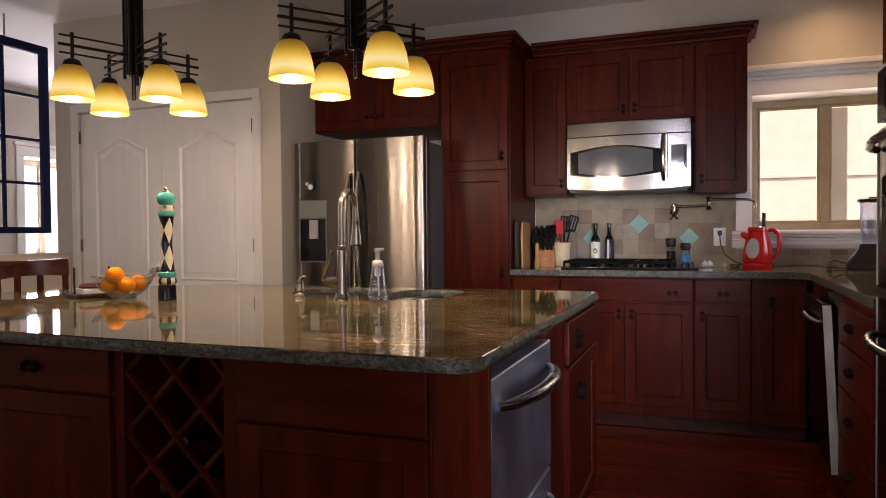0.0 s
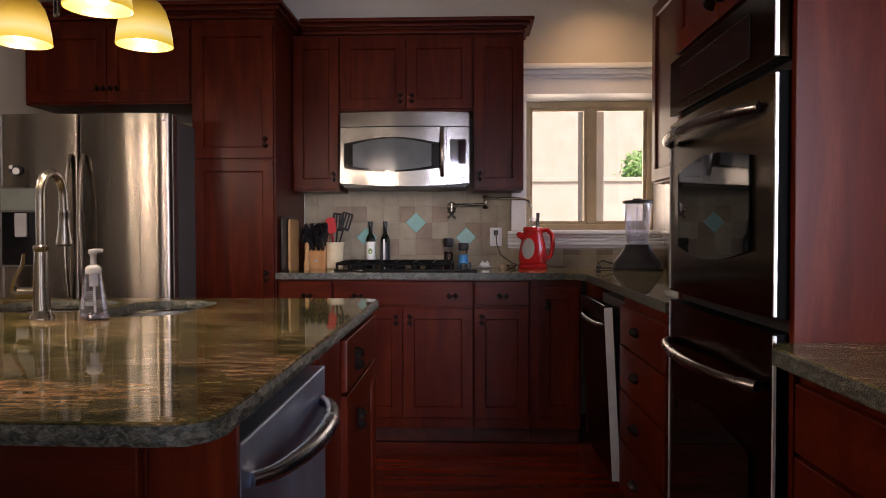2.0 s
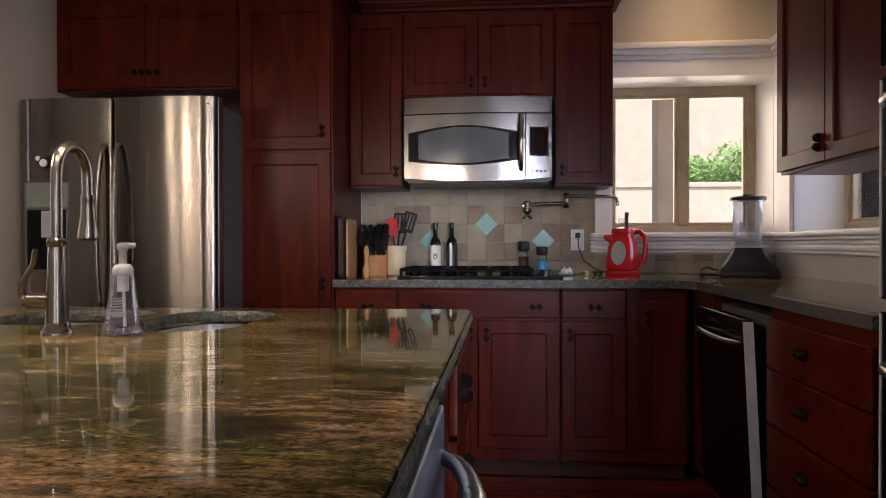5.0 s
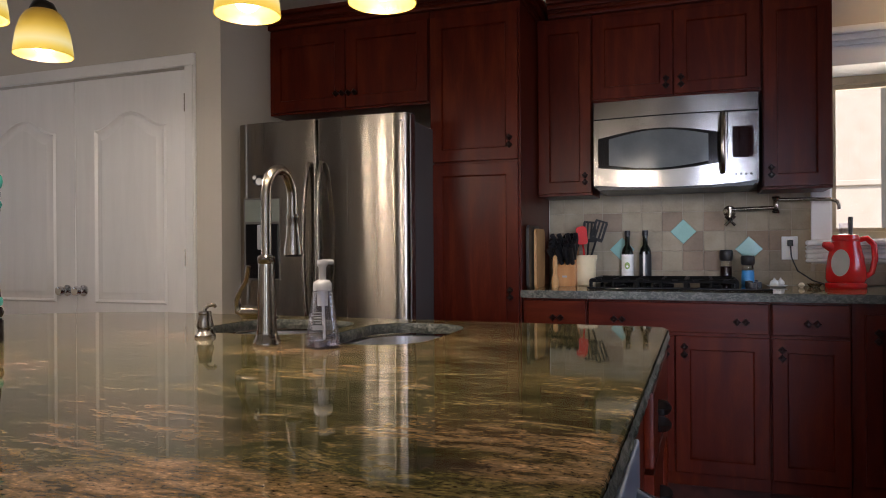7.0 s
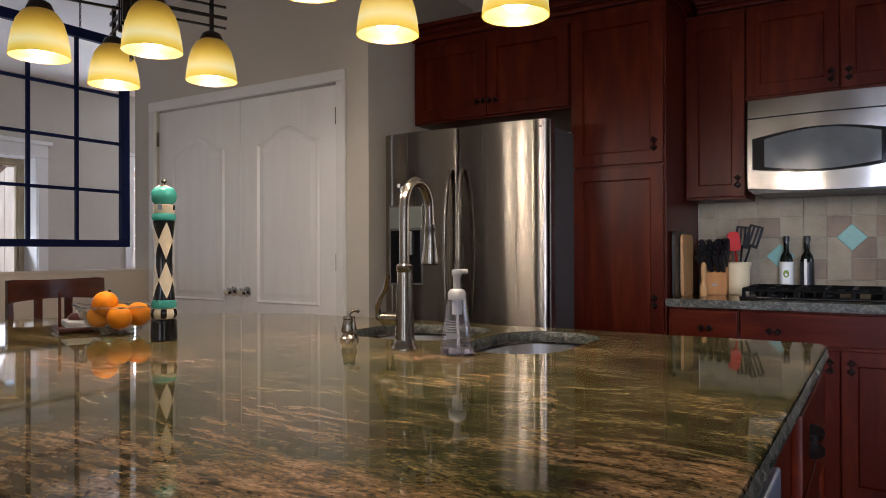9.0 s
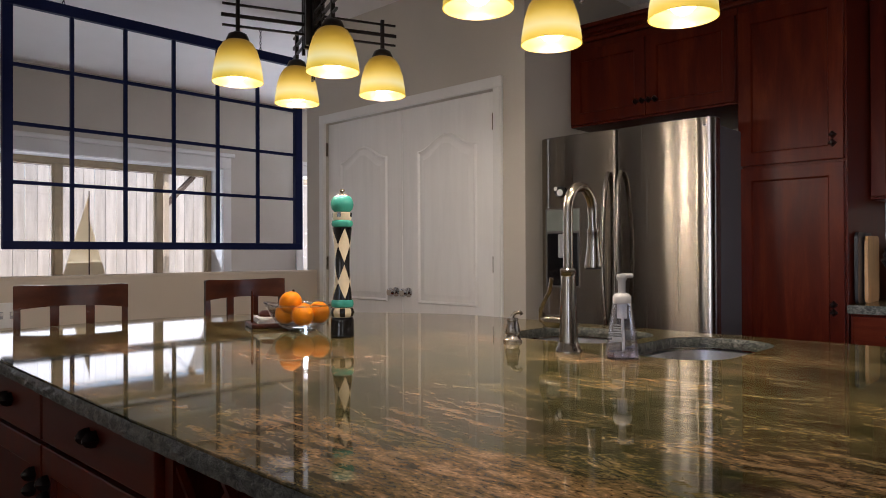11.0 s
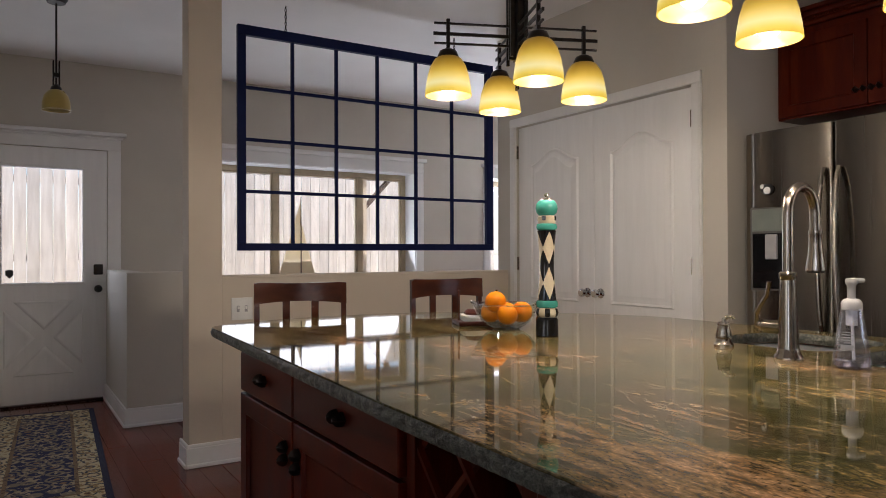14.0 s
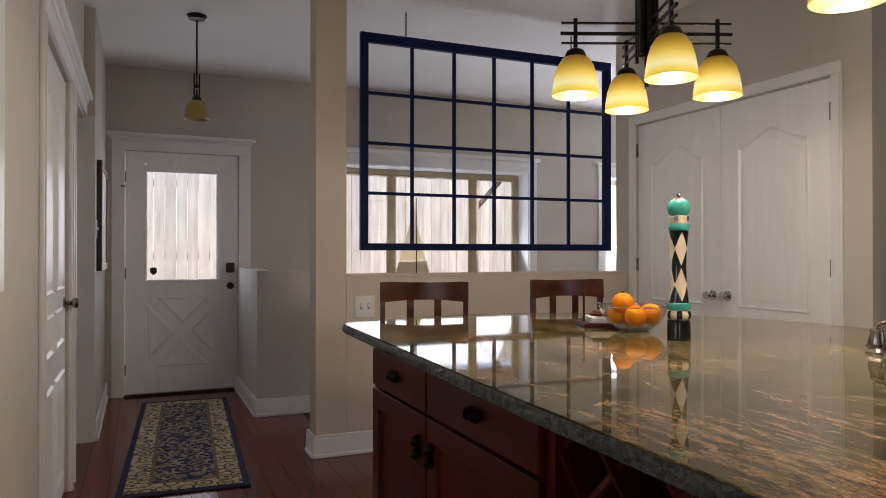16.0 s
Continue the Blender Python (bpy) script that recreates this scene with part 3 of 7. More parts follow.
for y0, y1 in ((2.26, 4.52), (5.29, 6.24)):
    box(bm, -6.48, -6.46, y0, y0 + 0.09, 0.70, 2.02, bevel=0.004)
    box(bm, -6.48, -6.46, y1 - 0.09, y1, 0.70, 2.02, bevel=0.004)
    box(bm, -6.48, -6.458, y0, y1, 2.02, 2.13, bevel=0.004)
    box(bm, -6.48, -6.43, y0 - 0.03, y1 + 0.03, 2.13, 2.17, bevel=0.01)
    box(bm, -6.70, -6.42, y0 + 0.02, y1 - 0.02, 0.72, 0.752, bevel=0.006)
    box(bm, -6.70, -6.48, y0 + 0.09, y0 + 0.096, 0.752, 2.014)
    box(bm, -6.70, -6.48, y1 - 0.096, y1 - 0.09, 0.752, 2.014)
    box(bm, -6.70, -6.48, y0 + 0.096, y1 - 0.096, 2.014, 2.02)
solid("trim_dining_windows", bm, M_TRIM, "white painted window casing and deep reveal", "trim")
# kitchen windows share one moulded head and stool that turn the corner
bm = bmesh.new()
box(bm, 0.41, 0.50, 4.948, 4.97, 1.178, 2.045, bevel=0.004)
box(bm, 0.41, 1.40, 4.946, 4.97, 2.045, 2.14, bevel=0.003)
for z0, z1, out in ((2.14, 2.165, 0.035), (2.165, 2.195, 0.05), (2.195, 2.23, 0.065)):
    box(bm, 0.41, 1.40, 4.97 - out, 4.97, z0, z1, bevel=0.006)
    box(bm, 1.40 - out, 1.40, 3.30, 4.97 - out, z0, z1, bevel=0.006)
box(bm, 1.378, 1.40, 3.30, 4.97, 2.045, 2.14, bevel=0.003)
for z0, z1, out in ((1.066, 1.084, 0.020), (1.084, 1.112, 0.030), (1.112, 1.134, 0.022), (1.134, 1.152, 0.040), (1.152, 1.178, 0.058)):
    box(bm, 0.385, 1.40, 4.97 - out, 4.97, z0, z1, bevel=0.008)
    box(bm, 1.40 - out, 1.40, 2.68, 4.97 - out, z0, z1, bevel=0.008)
box(bm, 1.385, 1.40, 4.95, 4.97, 1.178, 2.045, bevel=0.003)
box(bm, 1.38, 1.40, 4.74, 4.95, 1.178, 2.045, bevel=0.004)
box(bm, 0.50, 0.508, 4.97, 5.26, 1.178, 2.06)
box(bm, 1.384, 1.39, 4.97, 5.26, 1.178, 2.06)
box(bm, 0.508, 1.384, 4.97, 5.26, 2.052, 2.06)
box(bm, 0.508, 1.384, 4.97, 5.26, 1.172, 1.184)
box(bm, 1.40, 1.69, 4.728, 4.74, 1.178, 2.045)
box(bm, 1.40, 1.69, 3.45, 3.462, 1.178, 2.045)
box(bm, 1.40, 1.69, 3.462, 4.728, 2.033, 2.045)
box(bm, 1.40, 1.69, 3.462, 4.728, 1.172, 1.184)
solid("trim_kitchen_windows", bm, M_TRIM, "white moulded window casing and stool", "trim")


def window(name, place, rz, w, h, bars, mat=M_VINYL, fw=0.045, foot=0.045, label="sliding window in a tan vinyl frame"):
    """A window in its own plane, x along, z up; bars: centres of the upright stiles."""
    w0 = thing(name, place, label, "window", rz, kind="structure")
    bm = bmesh.new()
    box(bm, 0, w, -0.03, 0.03, 0, foot, bevel=0.004)
    box(bm, 0, w, -0.03, 0.03, h - fw, h, bevel=0.004)
    box(bm, 0, fw, -0.03, 0.03, foot, h - fw, bevel=0.004)
    box(bm, w - fw, w, -0.03, 0.03, foot, h - fw, bevel=0.004)
    part("window_frame", bm, mat, w0)
    edges = [fw] + list(bars) + [w - fw]
    for b in bars:
        part("stile", boxes((b - 0.024, b + 0.024, -0.022, 0.022, foot, h - fw), bevel=0.004), mat, w0)
    for a, b in zip(edges, edges[1:]):
        p = part("pane", boxes((a + 0.01, b - 0.01, -0.003, 0.003, foot - 0.005, h - fw + 0.005)), M_PANE, w0)
        p.visible_shadow = False
        s = 0.02
        a2, b2 = a + (0.024 if a != fw else 0), b - (0.024 if b != w - fw else 0)
        part("sash", boxes((a2, b2, -0.016, 0.016, foot, foot + s), (a2, b2, -0.016, 0.016, h - fw - s, h - fw), (a2, a2 + s, -0.016, 0.016, foot + s, h - fw - s),
                           (b2 - s, b2, -0.016, 0.016, foot + s, h - fw - s), bevel=0.002), mat, w0)
    return w0


window("window_1", (0.508, 5.275, 1.184), 0, 0.876, 0.868, [0.455], foot=0.04)
window("window_2", (1.675, 3.462, 1.184), 90, 1.266, 0.849, [0.63], foot=0.04)
window("window_3", (-6.715, 2.356, 0.752), 90, 2.068, 1.262, [0.645, 1.535])
window("window_4", (-6.715, 5.386, 0.752), 90, 0.758, 1.262, [0.38])
# invented opening out of view; it only lets in fill light
window("window_6", (-1.3, -3.6, 0.9), 0, 2.0, 1.2, [1.0], M_TRIM, label="unseen white-framed window added in the south wall")
window("window_5", (1.60, -1.70, 0.05), 90, 2.0, 2.05, [1.0], M_TRIM, 0.07, 0.10, "glazed white patio door")

# ---- doors ----
def arch_panel(bm, x0, x1, z0, z1, y, arch=0.0, inset=0.012, border=0.035):
    """A raised panel on a door face at y towards -y, with a cathedral top when arch is given."""
    def outline(g, n=24):
        a, b, c, d = x0 + g, x1 - g, z0 + g, z1 - g
        top = [(b + (a - b) * i / n, d + arch * 0.5 * (1 - math.cos(2 * math.pi * i / n)) * 1.0) for i in range(n + 1)] if arch else [(b, d), (a, d)]
        return [(a, c), (b, c)] + top
    rings = [[bm.verts.new((x, y - o, z)) for x, z in outline(g)] for g, o in ((0, 0.0005), (0.009, 0.011), (0.021, 0.0005), (border, 0.0008), (border + 0.024, 0.010))]
    n = len(rings[0])
    for a, b in zip(rings, rings[1:]):
        for i in range(n):
            bm.faces.new((a[i], a[(i + 1) % n], b[(i + 1) % n], b[i]))
    bm.faces.new(rings[-1])


def knob_round(parent, x, y, z, mat, side=-1):
    bm = lathe([(0.0, 0), (0.030, 0), (0.030, 0.006), (0.012, 0.010), (0.011, 0.03), (0.022, 0.04), (0.027, 0.052), (0.022, 0.064), (0.0, 0.068)], 20)
    turned(bm, pose(x, y, z, 90 if side < 0 else -90))
    return part("knob", bm, mat, parent, "round satin nickel knob")


def hinge(parent, x, y, z, mat=M_NICKEL):
    return part("hinge", tube([(x, y, z - 0.045), (x, y, z + 0.045)], 0.008, 8), mat, parent)


def closet_door(name, x0, x1, knob_x, hinge_x):
    d = thing(name, (x0, 3.900, 0.012), "white arched two-panel closet door, closed", "door", kind="structure", group="closet doors")
    w = x1 - x0
    bm = boxes((0, w, -0.02, 0.018, 0, 2.05), bevel=0.002)
    arch_panel(bm, 0.135, w - 0.135, 0.86, 1.78, -0.02, 0.085)
    arch_panel(bm, 0.135, w - 0.135, 0.14, 0.74, -0.02)
    part("door_leaf", bm, M_DOOR, d)
    knob_round(d, knob_x, -0.02, 0.925, M_CHROME)
    for z in (0.25, 1.10, 1.88):
        hinge(d, hinge_x, -0.034, z)
    return d


closet_door("door_1", -4.030, -3.284, 0.746 - 0.055, 0.004)
closet_door("door_2", -3.280, -2.535, 0.055, 0.741)

hd = thing("door_3", (-4.045, 0.375, 0.012), "white four-panel hall door with a nickel knob, closed", "door", kind="structure")
bm = boxes((0, 1.04, -0.03, 0.0, 0, 2.02), bevel=0.002)
for a, b in ((0.12, 0.47), (0.57, 0.92)):
    for z0, z1, ar in ((1.0, 1.78, 0.06), (0.75, 0.92, 0), (0.12, 0.62, 0)):
        sub = bmesh.new()
        arch_panel(sub, a, b, z0, z1, 0.0, ar)
        turned(sub, Matrix.Scale(-1, 4, (0, 1, 0)))
        tmp = bpy.data.meshes.new("tmp")
        sub.to_mesh(tmp)
        sub.free()
        bm.from_mesh(tmp)
        bpy.data.meshes.remove(tmp)
part("door_leaf", bm, M_DOOR, hd)
knob_round(hd, 0.06, 0.0, 0.93, M_NICKEL, 1)
for z in (0.2, 1.02, 1.84):
    hinge(hd, 1.035, 0.014, z)

fd = thing("door_4", (-6.50, 0.605, 0.02), "white front door with a tall window above a cross panel", "door", 90, kind="structure")
bm = boxes((0, 0.165, -0.022, 0.022, 0, 2.015), (0.72, 0.90, -0.022, 0.022, 0, 2.015), (0.165, 0.72, -0.022, 0.022, 0, 0.945), (0.165, 0.72, -0.022, 0.022, 1.85, 2.015))
for a, b, c, d in ((0.145, 0.74, 0.925, 0.945), (0.145, 0.74, 1.85, 1.87), (0.145, 0.165, 0.945, 1.85), (0.72, 0.74, 0.945, 1.85)):
    box(bm, a, b, -0.034, 0.0, c, d, bevel=0.004)
part("door_leaf", bm, M_DOOR, fd)
# four raised triangles that leave a cross
bm = bmesh.new()
X0, X1, Z0, Z1, g = 0.175, 0.725, 0.215, 0.80, 0.06
cx, cz = (X0 + X1) / 2, (Z0 + Z1) / 2
for tri in (((X0 + g, Z0), (X1 - g, Z0), (cx, cz - g)), ((X0 + g, Z1), (X1 - g, Z1), (cx, cz + g)), ((X0, Z0 + g), (X0, Z1 - g), (cx - g, cz)), ((X1, Z0 + g), (X1, Z1 - g), (cx + g, cz))):
    mx_, mz_ = sum(p[0] for p in tri) / 3, sum(p[1] for p in tri) / 3
    rings = [[bm.verts.new((mx_ + (x - mx_) * k, -0.022 - o, mz_ + (z - mz_) * k)) for x, z in tri] for k, o in ((1, 0), (0.88, 0.010), (0.76, 0.010), (0.60, 0.003))]
    for a, b in zip(rings, rings[1:]):
        for i in range(3):
            bm.faces.new((a[i], a[(i + 1) % 3], b[(i + 1) % 3], b[i]))
    bm.faces.new(rings[-1])
part("cross_panel", bm, M_DOOR, fd)
gl = part("pane", boxes((0.165, 0.72, -0.006, 0.006, 0.945, 1.85)), M_PANE, fd)
gl.visible_shadow = False
knob_round(fd, 0.835, -0.022, 0.885, M_BRONZE)
part("deadbolt", boxes((0.80, 0.87, -0.045, -0.022, 1.0, 1.085), bevel=0.008), M_BRONZE, fd)
part("security_sticker", prism([(0, 0.03), (-0.027, 0.022), (-0.027, -0.015), (0, -0.04), (0.027, -0.015), (0.027, 0.022)], 0, 0.002, None), M_BLACK, fd, "small dark shield-shaped sticker", pose(0.215, -0.007, 1.02, 90, 0, 0))
part("threshold", boxes((-0.01, 0.91, -0.06, 0.03, -0.02, -0.002), bevel=0.004), M_BRONZE, fd)
for z in (0.2, 1.0, 1.8):
    hinge(fd, -0.002, -0.03, z)
part("door_stop", tube([(0.0, -0.03, 1.72), (-0.03, -0.06, 1.72)], 0.006, 8), M_BRONZE, fd)

# ---- cabinets ----
def diamond_knob():
    bm = bmesh.new()
    r = 0.017
    for s, h in ((1.0, 0.0), (1.0, 0.010), (0.78, 0.020), (0.25, 0.027)):
        bm_ring = [bm.verts.new((r * s * dx, -h, r * s * dz)) for dx, dz in ((1, 0), (0, 1), (-1, 0), (0, -1))]
        if h == 0.0:
            bm.faces.new(bm_ring)
        else:
            for i in range(4):
                bm.faces.new((prev[i], prev[(i + 1) % 4], bm_ring[(i + 1) % 4], bm_ring[i]))
        prev = bm_ring
    bm.faces.new(prev[::-1])
    return mesh_of("knob", bm, M_BRONZE)


KNOB = diamond_knob()


def knob_pair(parent, x, z, upright, y):
    for s in (-1, 1):
        part("knob", KNOB, None, parent, "dark bronze diamond knob", pose(x + (0 if upright else s * 0.0175), y, z + (s * 0.0175 if upright else 0)))


def front(parent, kind, x0, x1, z0, z1, y=0.0, knobs=(), name=None, rail=0.062):
    """A door or drawer front of which the outer face lies at y - 0.02."""
    if kind == "door":
        bm = bmesh.new()
        rings = []
        for g, o in ((0, 0.0), (0, 0.0185), (0.0025, 0.020), (rail - 0.004, 0.020), (rail, 0.0165), (rail + 0.002, 0.0095)):
            rings.append([bm.verts.new(v) for v in ((x0 + g, y - o, z0 + g), (x1 - g, y - o, z0 + g), (x1 - g, y - o, z1 - g), (x0 + g, y - o, z1 - g))])
        for p, q in zip(rings, rings[1:]):
            for i in range(4):
                bm.faces.new((p[i], p[(i + 1) % 4], q[(i + 1) % 4], q[i]))
        bm.faces.new(rings[0][::-1])
        bm.faces.new(rings[-1])
    else:
        bm = box(bmesh.new(), x0, x1, y - 0.02, y, z0, z1, bevel=0.004)
    d = part(name or kind, bm, M_CHERRY if kind == "door" else M_CHERRY_H, parent)
    for x, z, up in knobs:
        knob_pair(d, x, z, up, y - 0.02)
    return d


def cabinet(place, rz, w, d, h, fronts, label, toe=0.0, name="base_cabinet", group=""):
    """A cabinet of which the face frame lies at local y = 0 and the depth runs to +y."""
    c = thing(name, place, label, "cabinet", rz, group)
    part("body", boxes((0.0005, w - 0.0005, 0.0, d, toe, h), bevel=0.0015), M_CHERRY, c)
    if toe:
        part("toe_kick", boxes((0.0005, w - 0.0005, 0.06, d, 0, toe)), M_DARKWOOD, c)
    for f in fronts:
        front(c, *f)
    return c


YF = 4.297
BC = "dark cherry base cabinet with shaker door and diamond knobs"
def d_(x0, x1, z0, z1, *k):
    return ("door", x0, x1, z0, z1, 0.0, k)


def w_(x0, x1, z0, z1, *k):
    return ("drawer", x0, x1, z0, z1, 0.0, k)


N_ = "north wall base cabinets"
cabinet((-0.918, YF, 0), 0, 0.306, 0.67, 0.914, [w_(0.012, 0.300, 0.770, 0.902, (0.165, 0.822, False)), d_(0.012, 0.300, 0.15, 0.755, (0.255, 0.70, True))], BC, 0.09, group=N_)
cabinet((-0.612, YF, 0), 0, 0.775, 0.67, 0.914, [w_(0.006, 0.770, 0.770, 0.902, (0.14, 0.822, False), (0.66, 0.822, False)),
        d_(0.006, 0.384, 0.15, 0.755, (0.350, 0.69, True)), d_(0.390, 0.770, 0.15, 0.755, (0.426, 0.69, True))], "wide dark cherry cooktop cabinet with two shaker doors", 0.09, group=N_)
cabinet((0.163, YF, 0), 0, 0.306, 0.67, 0.914, [w_(0.006, 0.300, 0.770, 0.902, (0.160, 0.822, False)), d_(0.006, 0.300, 0.15, 0.755, (0.045, 0.69, True))], BC, 0.09, group=N_)
cabinet((0.469, YF, 0), 0, 0.281, 0.67, 0.914, [d_(0.05, 0.270, 0.16, 0.865, (0.095, 0.775, True))], "dark cherry corner base cabinet with one tall shaker door", 0.09, group=N_)

# pantry and the cabinet over the fridge
cabinet((-1.385, YF - 0.006, 0), 0, 0.462, 0.675, 2.34, [d_(0.006, 0.452, 1.578, 2.30, (0.410, 1.665, True)), d_(0.006, 0.452, 0.60, 1.565, (0.410, 0.93, True)), d_(0.006, 0.452, 0.13, 0.59)],
        "tall dark cherry pantry cabinet with shaker doors", 0.09, "pantry_cabinet")
cabinet((-2.322, YF - 0.006, 1.88), 0, 0.935, 0.675, 0.46, [d_(0.012, 0.464, 0.01, 0.42, (0.432, 0.085, False)), d_(0.470, 0.928, 0.01, 0.42, (0.505, 0.085, False))],
        "dark cherry cabinet with two doors above the fridge", 0, "fridge_cabinet")
cabinet((-0.922, 4.67, 1.42), 0, 0.286, 0.299, 0.93, [d_(0.006, 0.282, 0.012, 0.905, (0.250, 0.085, True))], "dark cherry upper cabinet with a shaker door", 0, "upper_cabinet", "north wall upper cabinets")
cabinet((-0.636, 4.67, 1.895), 0, 0.800, 0.299, 0.455, [d_(0.006, 0.397, 0.012, 0.43, (0.365, 0.075, True)), d_(0.403, 0.794, 0.012, 0.43, (0.436, 0.075, True))],
        "dark cherry upper cabinet with two doors over the microwave", 0, "upper_cabinet", "north wall upper cabinets")
cabinet((0.164, 4.67, 1.42), 0, 0.302, 0.299, 0.93, [d_(0.006, 0.296, 0.012, 0.905, (0.040, 0.085, True))], "dark cherry upper cabinet with a shaker door", 0, "upper_cabinet", "north wall upper cabinets")
cabinet((1.10, 4.12, 1.415), -90, 1.42, 0.297, 0.93, [d_(0.006, 0.46, 0.012, 0.905, (0.42, 0.085, True)), d_(0.466, 0.94, 0.012, 0.905, (0.90, 0.085, True)), d_(0.946, 1.41, 0.012, 0.905)],
        "dark cherry upper cabinet beside the window", 0, "upper_cabinet")


def crown(name, runs, z, label):
    """Stepped crown moulding; runs of (x0, x1, y_front, y_back, left_end, right_end)."""
    bm = bmesh.new()
    for x0, x1, yf, yb, le, re_ in runs:
        for z0, z1, out in ((0.0, 0.022, 0.006), (0.022, 0.036, 0.016), (0.036, 0.060, 0.034), (0.060, 0.082, 0.058)):
            box(bm, x0 - (out if le else 0), x1 + (out if re_ else 0), yf - out, yb, z + z0 + (0.0004 if z0 else 0), z + z1, bevel=0.004)
        n = int((x1 - x0) / 0.014)
        for i in range(n):
            box(bm, x0 + i * 0.014, x0 + i * 0.014 + 0.008, yf - 0.024, yf - 0.015, z + 0.024, z + 0.034)
    return solid(name, bm, M_CHERRY_H, label, "trim")


crown("crown_trim_pantry", [(-2.322, -0.923, YF - 0.026, 4.96, False, True)], 2.341, "dark cherry crown moulding with small dentils")
crown("crown_trim_upper", [(-0.86, 0.466, 4.65, 4.96, False, True)], 2.351, "dark cherry crown moulding with small dentils")

# east run: corner, dishwasher, drawers, oven tower
cabinet((0.772, 3.335, 0), -90, 0.675, 0.625, 0.914, [w_(0.01, 0.665, 0.72, 0.875, (0.30, 0.80, False)), w_(0.01, 0.665, 0.54, 0.71, (0.30, 0.63, False)), w_(0.01, 0.665, 0.34, 0.53, (0.30, 0.44, False)),
        w_(0.01, 0.665, 0.12, 0.33, (0.30, 0.23, False))], "dark cherry drawer cabinet with four drawers", 0.09, "drawer_cabinet")
cabinet((0.772, 4.27, 0), -90, 0.30, 0.625, 0.914, [], "dark cherry corner filler cabinet", 0.09, "corner_cabinet")

tower = thing("oven_tower", (0.790, 2.660, 0), "tall dark cherry cabinet housing a double wall oven", "cabinet", -90)
for nm, bx in (("side_panel", (0, 0.018, 0, 0.605, 0, 2.42)), ("side_panel", (0.772, 0.795, -0.004, 0.605, 0, 2.42)), ("bottom_panel", (0.018, 0.772, 0.01, 0.605, 0.09, 0.20)),
               ("upper_body", (0.018, 0.772, 0.01, 0.605, 1.70, 2.42)), ("back_panel", (0.018, 0.772, 0.3, 0.605, 0.2, 1.7))):
    part(nm, boxes(bx, bevel=0.0015), M_CHERRY, tower)
front(tower, "door", 0.022, 0.393, 1.715, 2.40, 0.0, [(0.36, 1.78, True)])
front(tower, "door", 0.398, 0.768, 1.715, 2.40, 0.0, [(0.43, 1.78, True)])
oven = thing("wall_oven", (0.790, 2.640, 0.20), "built-in stainless double wall oven with dark glass", "oven", -90)
OW = 0.750
part("body", boxes((0.0, OW, 0.005, 0.28, 0, 1.49)), M_BLACK, oven)


def oven_door(z0, z1, window_box, drop=0.065):
    bm = bmesh.new()
    n = 12
    for i in range(n):
        a, b = OW * i / n, OW * (i + 1) / n
        ya, yb = (-0.030 - 0.012 * math.sin(math.pi * t) for t in (i / n, (i + 1) / n))
        v = [bm.verts.new(p) for p in ((a, 0.004, z0), (b, 0.004, z0), (b, yb, z0), (a, ya, z0), (a, 0.004, z1), (b, 0.004, z1), (b, yb, z1), (a, ya, z1))]
        for f in ((3, 2, 6, 7), (0, 4, 5, 1), (4, 7, 6, 5), (0, 1, 2, 3)):
            bm.faces.new([v[k] for k in f])
        if i == 0:
            bm.faces.new([v[k] for k in (0, 3, 7, 4)])
        if i == n - 1:
            bm.faces.new([v[k] for k in (1, 5, 6, 2)])
    bmesh.ops.remove_doubles(bm, verts=bm.verts, dist=1e-5)
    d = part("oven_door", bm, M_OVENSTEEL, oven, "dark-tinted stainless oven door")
    # all faces but the front take the painted-in shade
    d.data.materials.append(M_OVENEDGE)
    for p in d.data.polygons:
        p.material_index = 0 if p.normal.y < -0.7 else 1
    x0, x1, a, b = window_box
    out = []
    for i in range(13):
        t = i / 12
        out.append((x0 + (x1 - x0) * t, a - 0.03 * math.sin(math.pi * t)))
    for i in range(13):
        t = i / 12
        out.append((x1 + (x0 - x1) * t, b + 0.03 * math.sin(math.pi * t)))
    g = prism(out, 0, 0.004)
    turned(g, pose(0, -0.0395, 0, 90))
    part("oven_window", g, M_DARKGLASS, d, "black oven window")
    zh = z1 - drop
    pts = [(0.05 + 0.65 * i / 16, -0.045 - 0.062 * math.sin(math.pi * i / 16) ** 0.6, zh) for i in range(17)]
    part("handle", tube(pts, 0.013, 12), M_HANDLE, d, "curved dark steel bar handle")
    for xx in (0.002, OW - 0.002):
        part("edge_trim", boxes((xx - 0.003, xx + 0.003, -0.0335, -0.0275, z0 + 0.004, z1 - 0.004)), M_BRIGHT, d)
    return d


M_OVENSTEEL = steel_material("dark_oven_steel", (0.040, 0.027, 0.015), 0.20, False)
oven_door(0.793, 1.30, (0.12, 0.64, 0.93, 1.14))
oven_door(0.04, 0.762, (0.10, 0.65, 0.18, 0.48), 0.120)
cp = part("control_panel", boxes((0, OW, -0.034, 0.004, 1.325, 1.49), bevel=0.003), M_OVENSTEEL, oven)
part("display", boxes((0.11, 0.62, -0.037, -0.033, 1.355, 1.455), bevel=0.002), M_BLACKGLOSS, cp, "black glass control display")
part("edge_trim", boxes((OW - 0.003, OW + 0.002, -0.036, -0.028, 1.33, 1.485)), M_BRIGHT, cp)

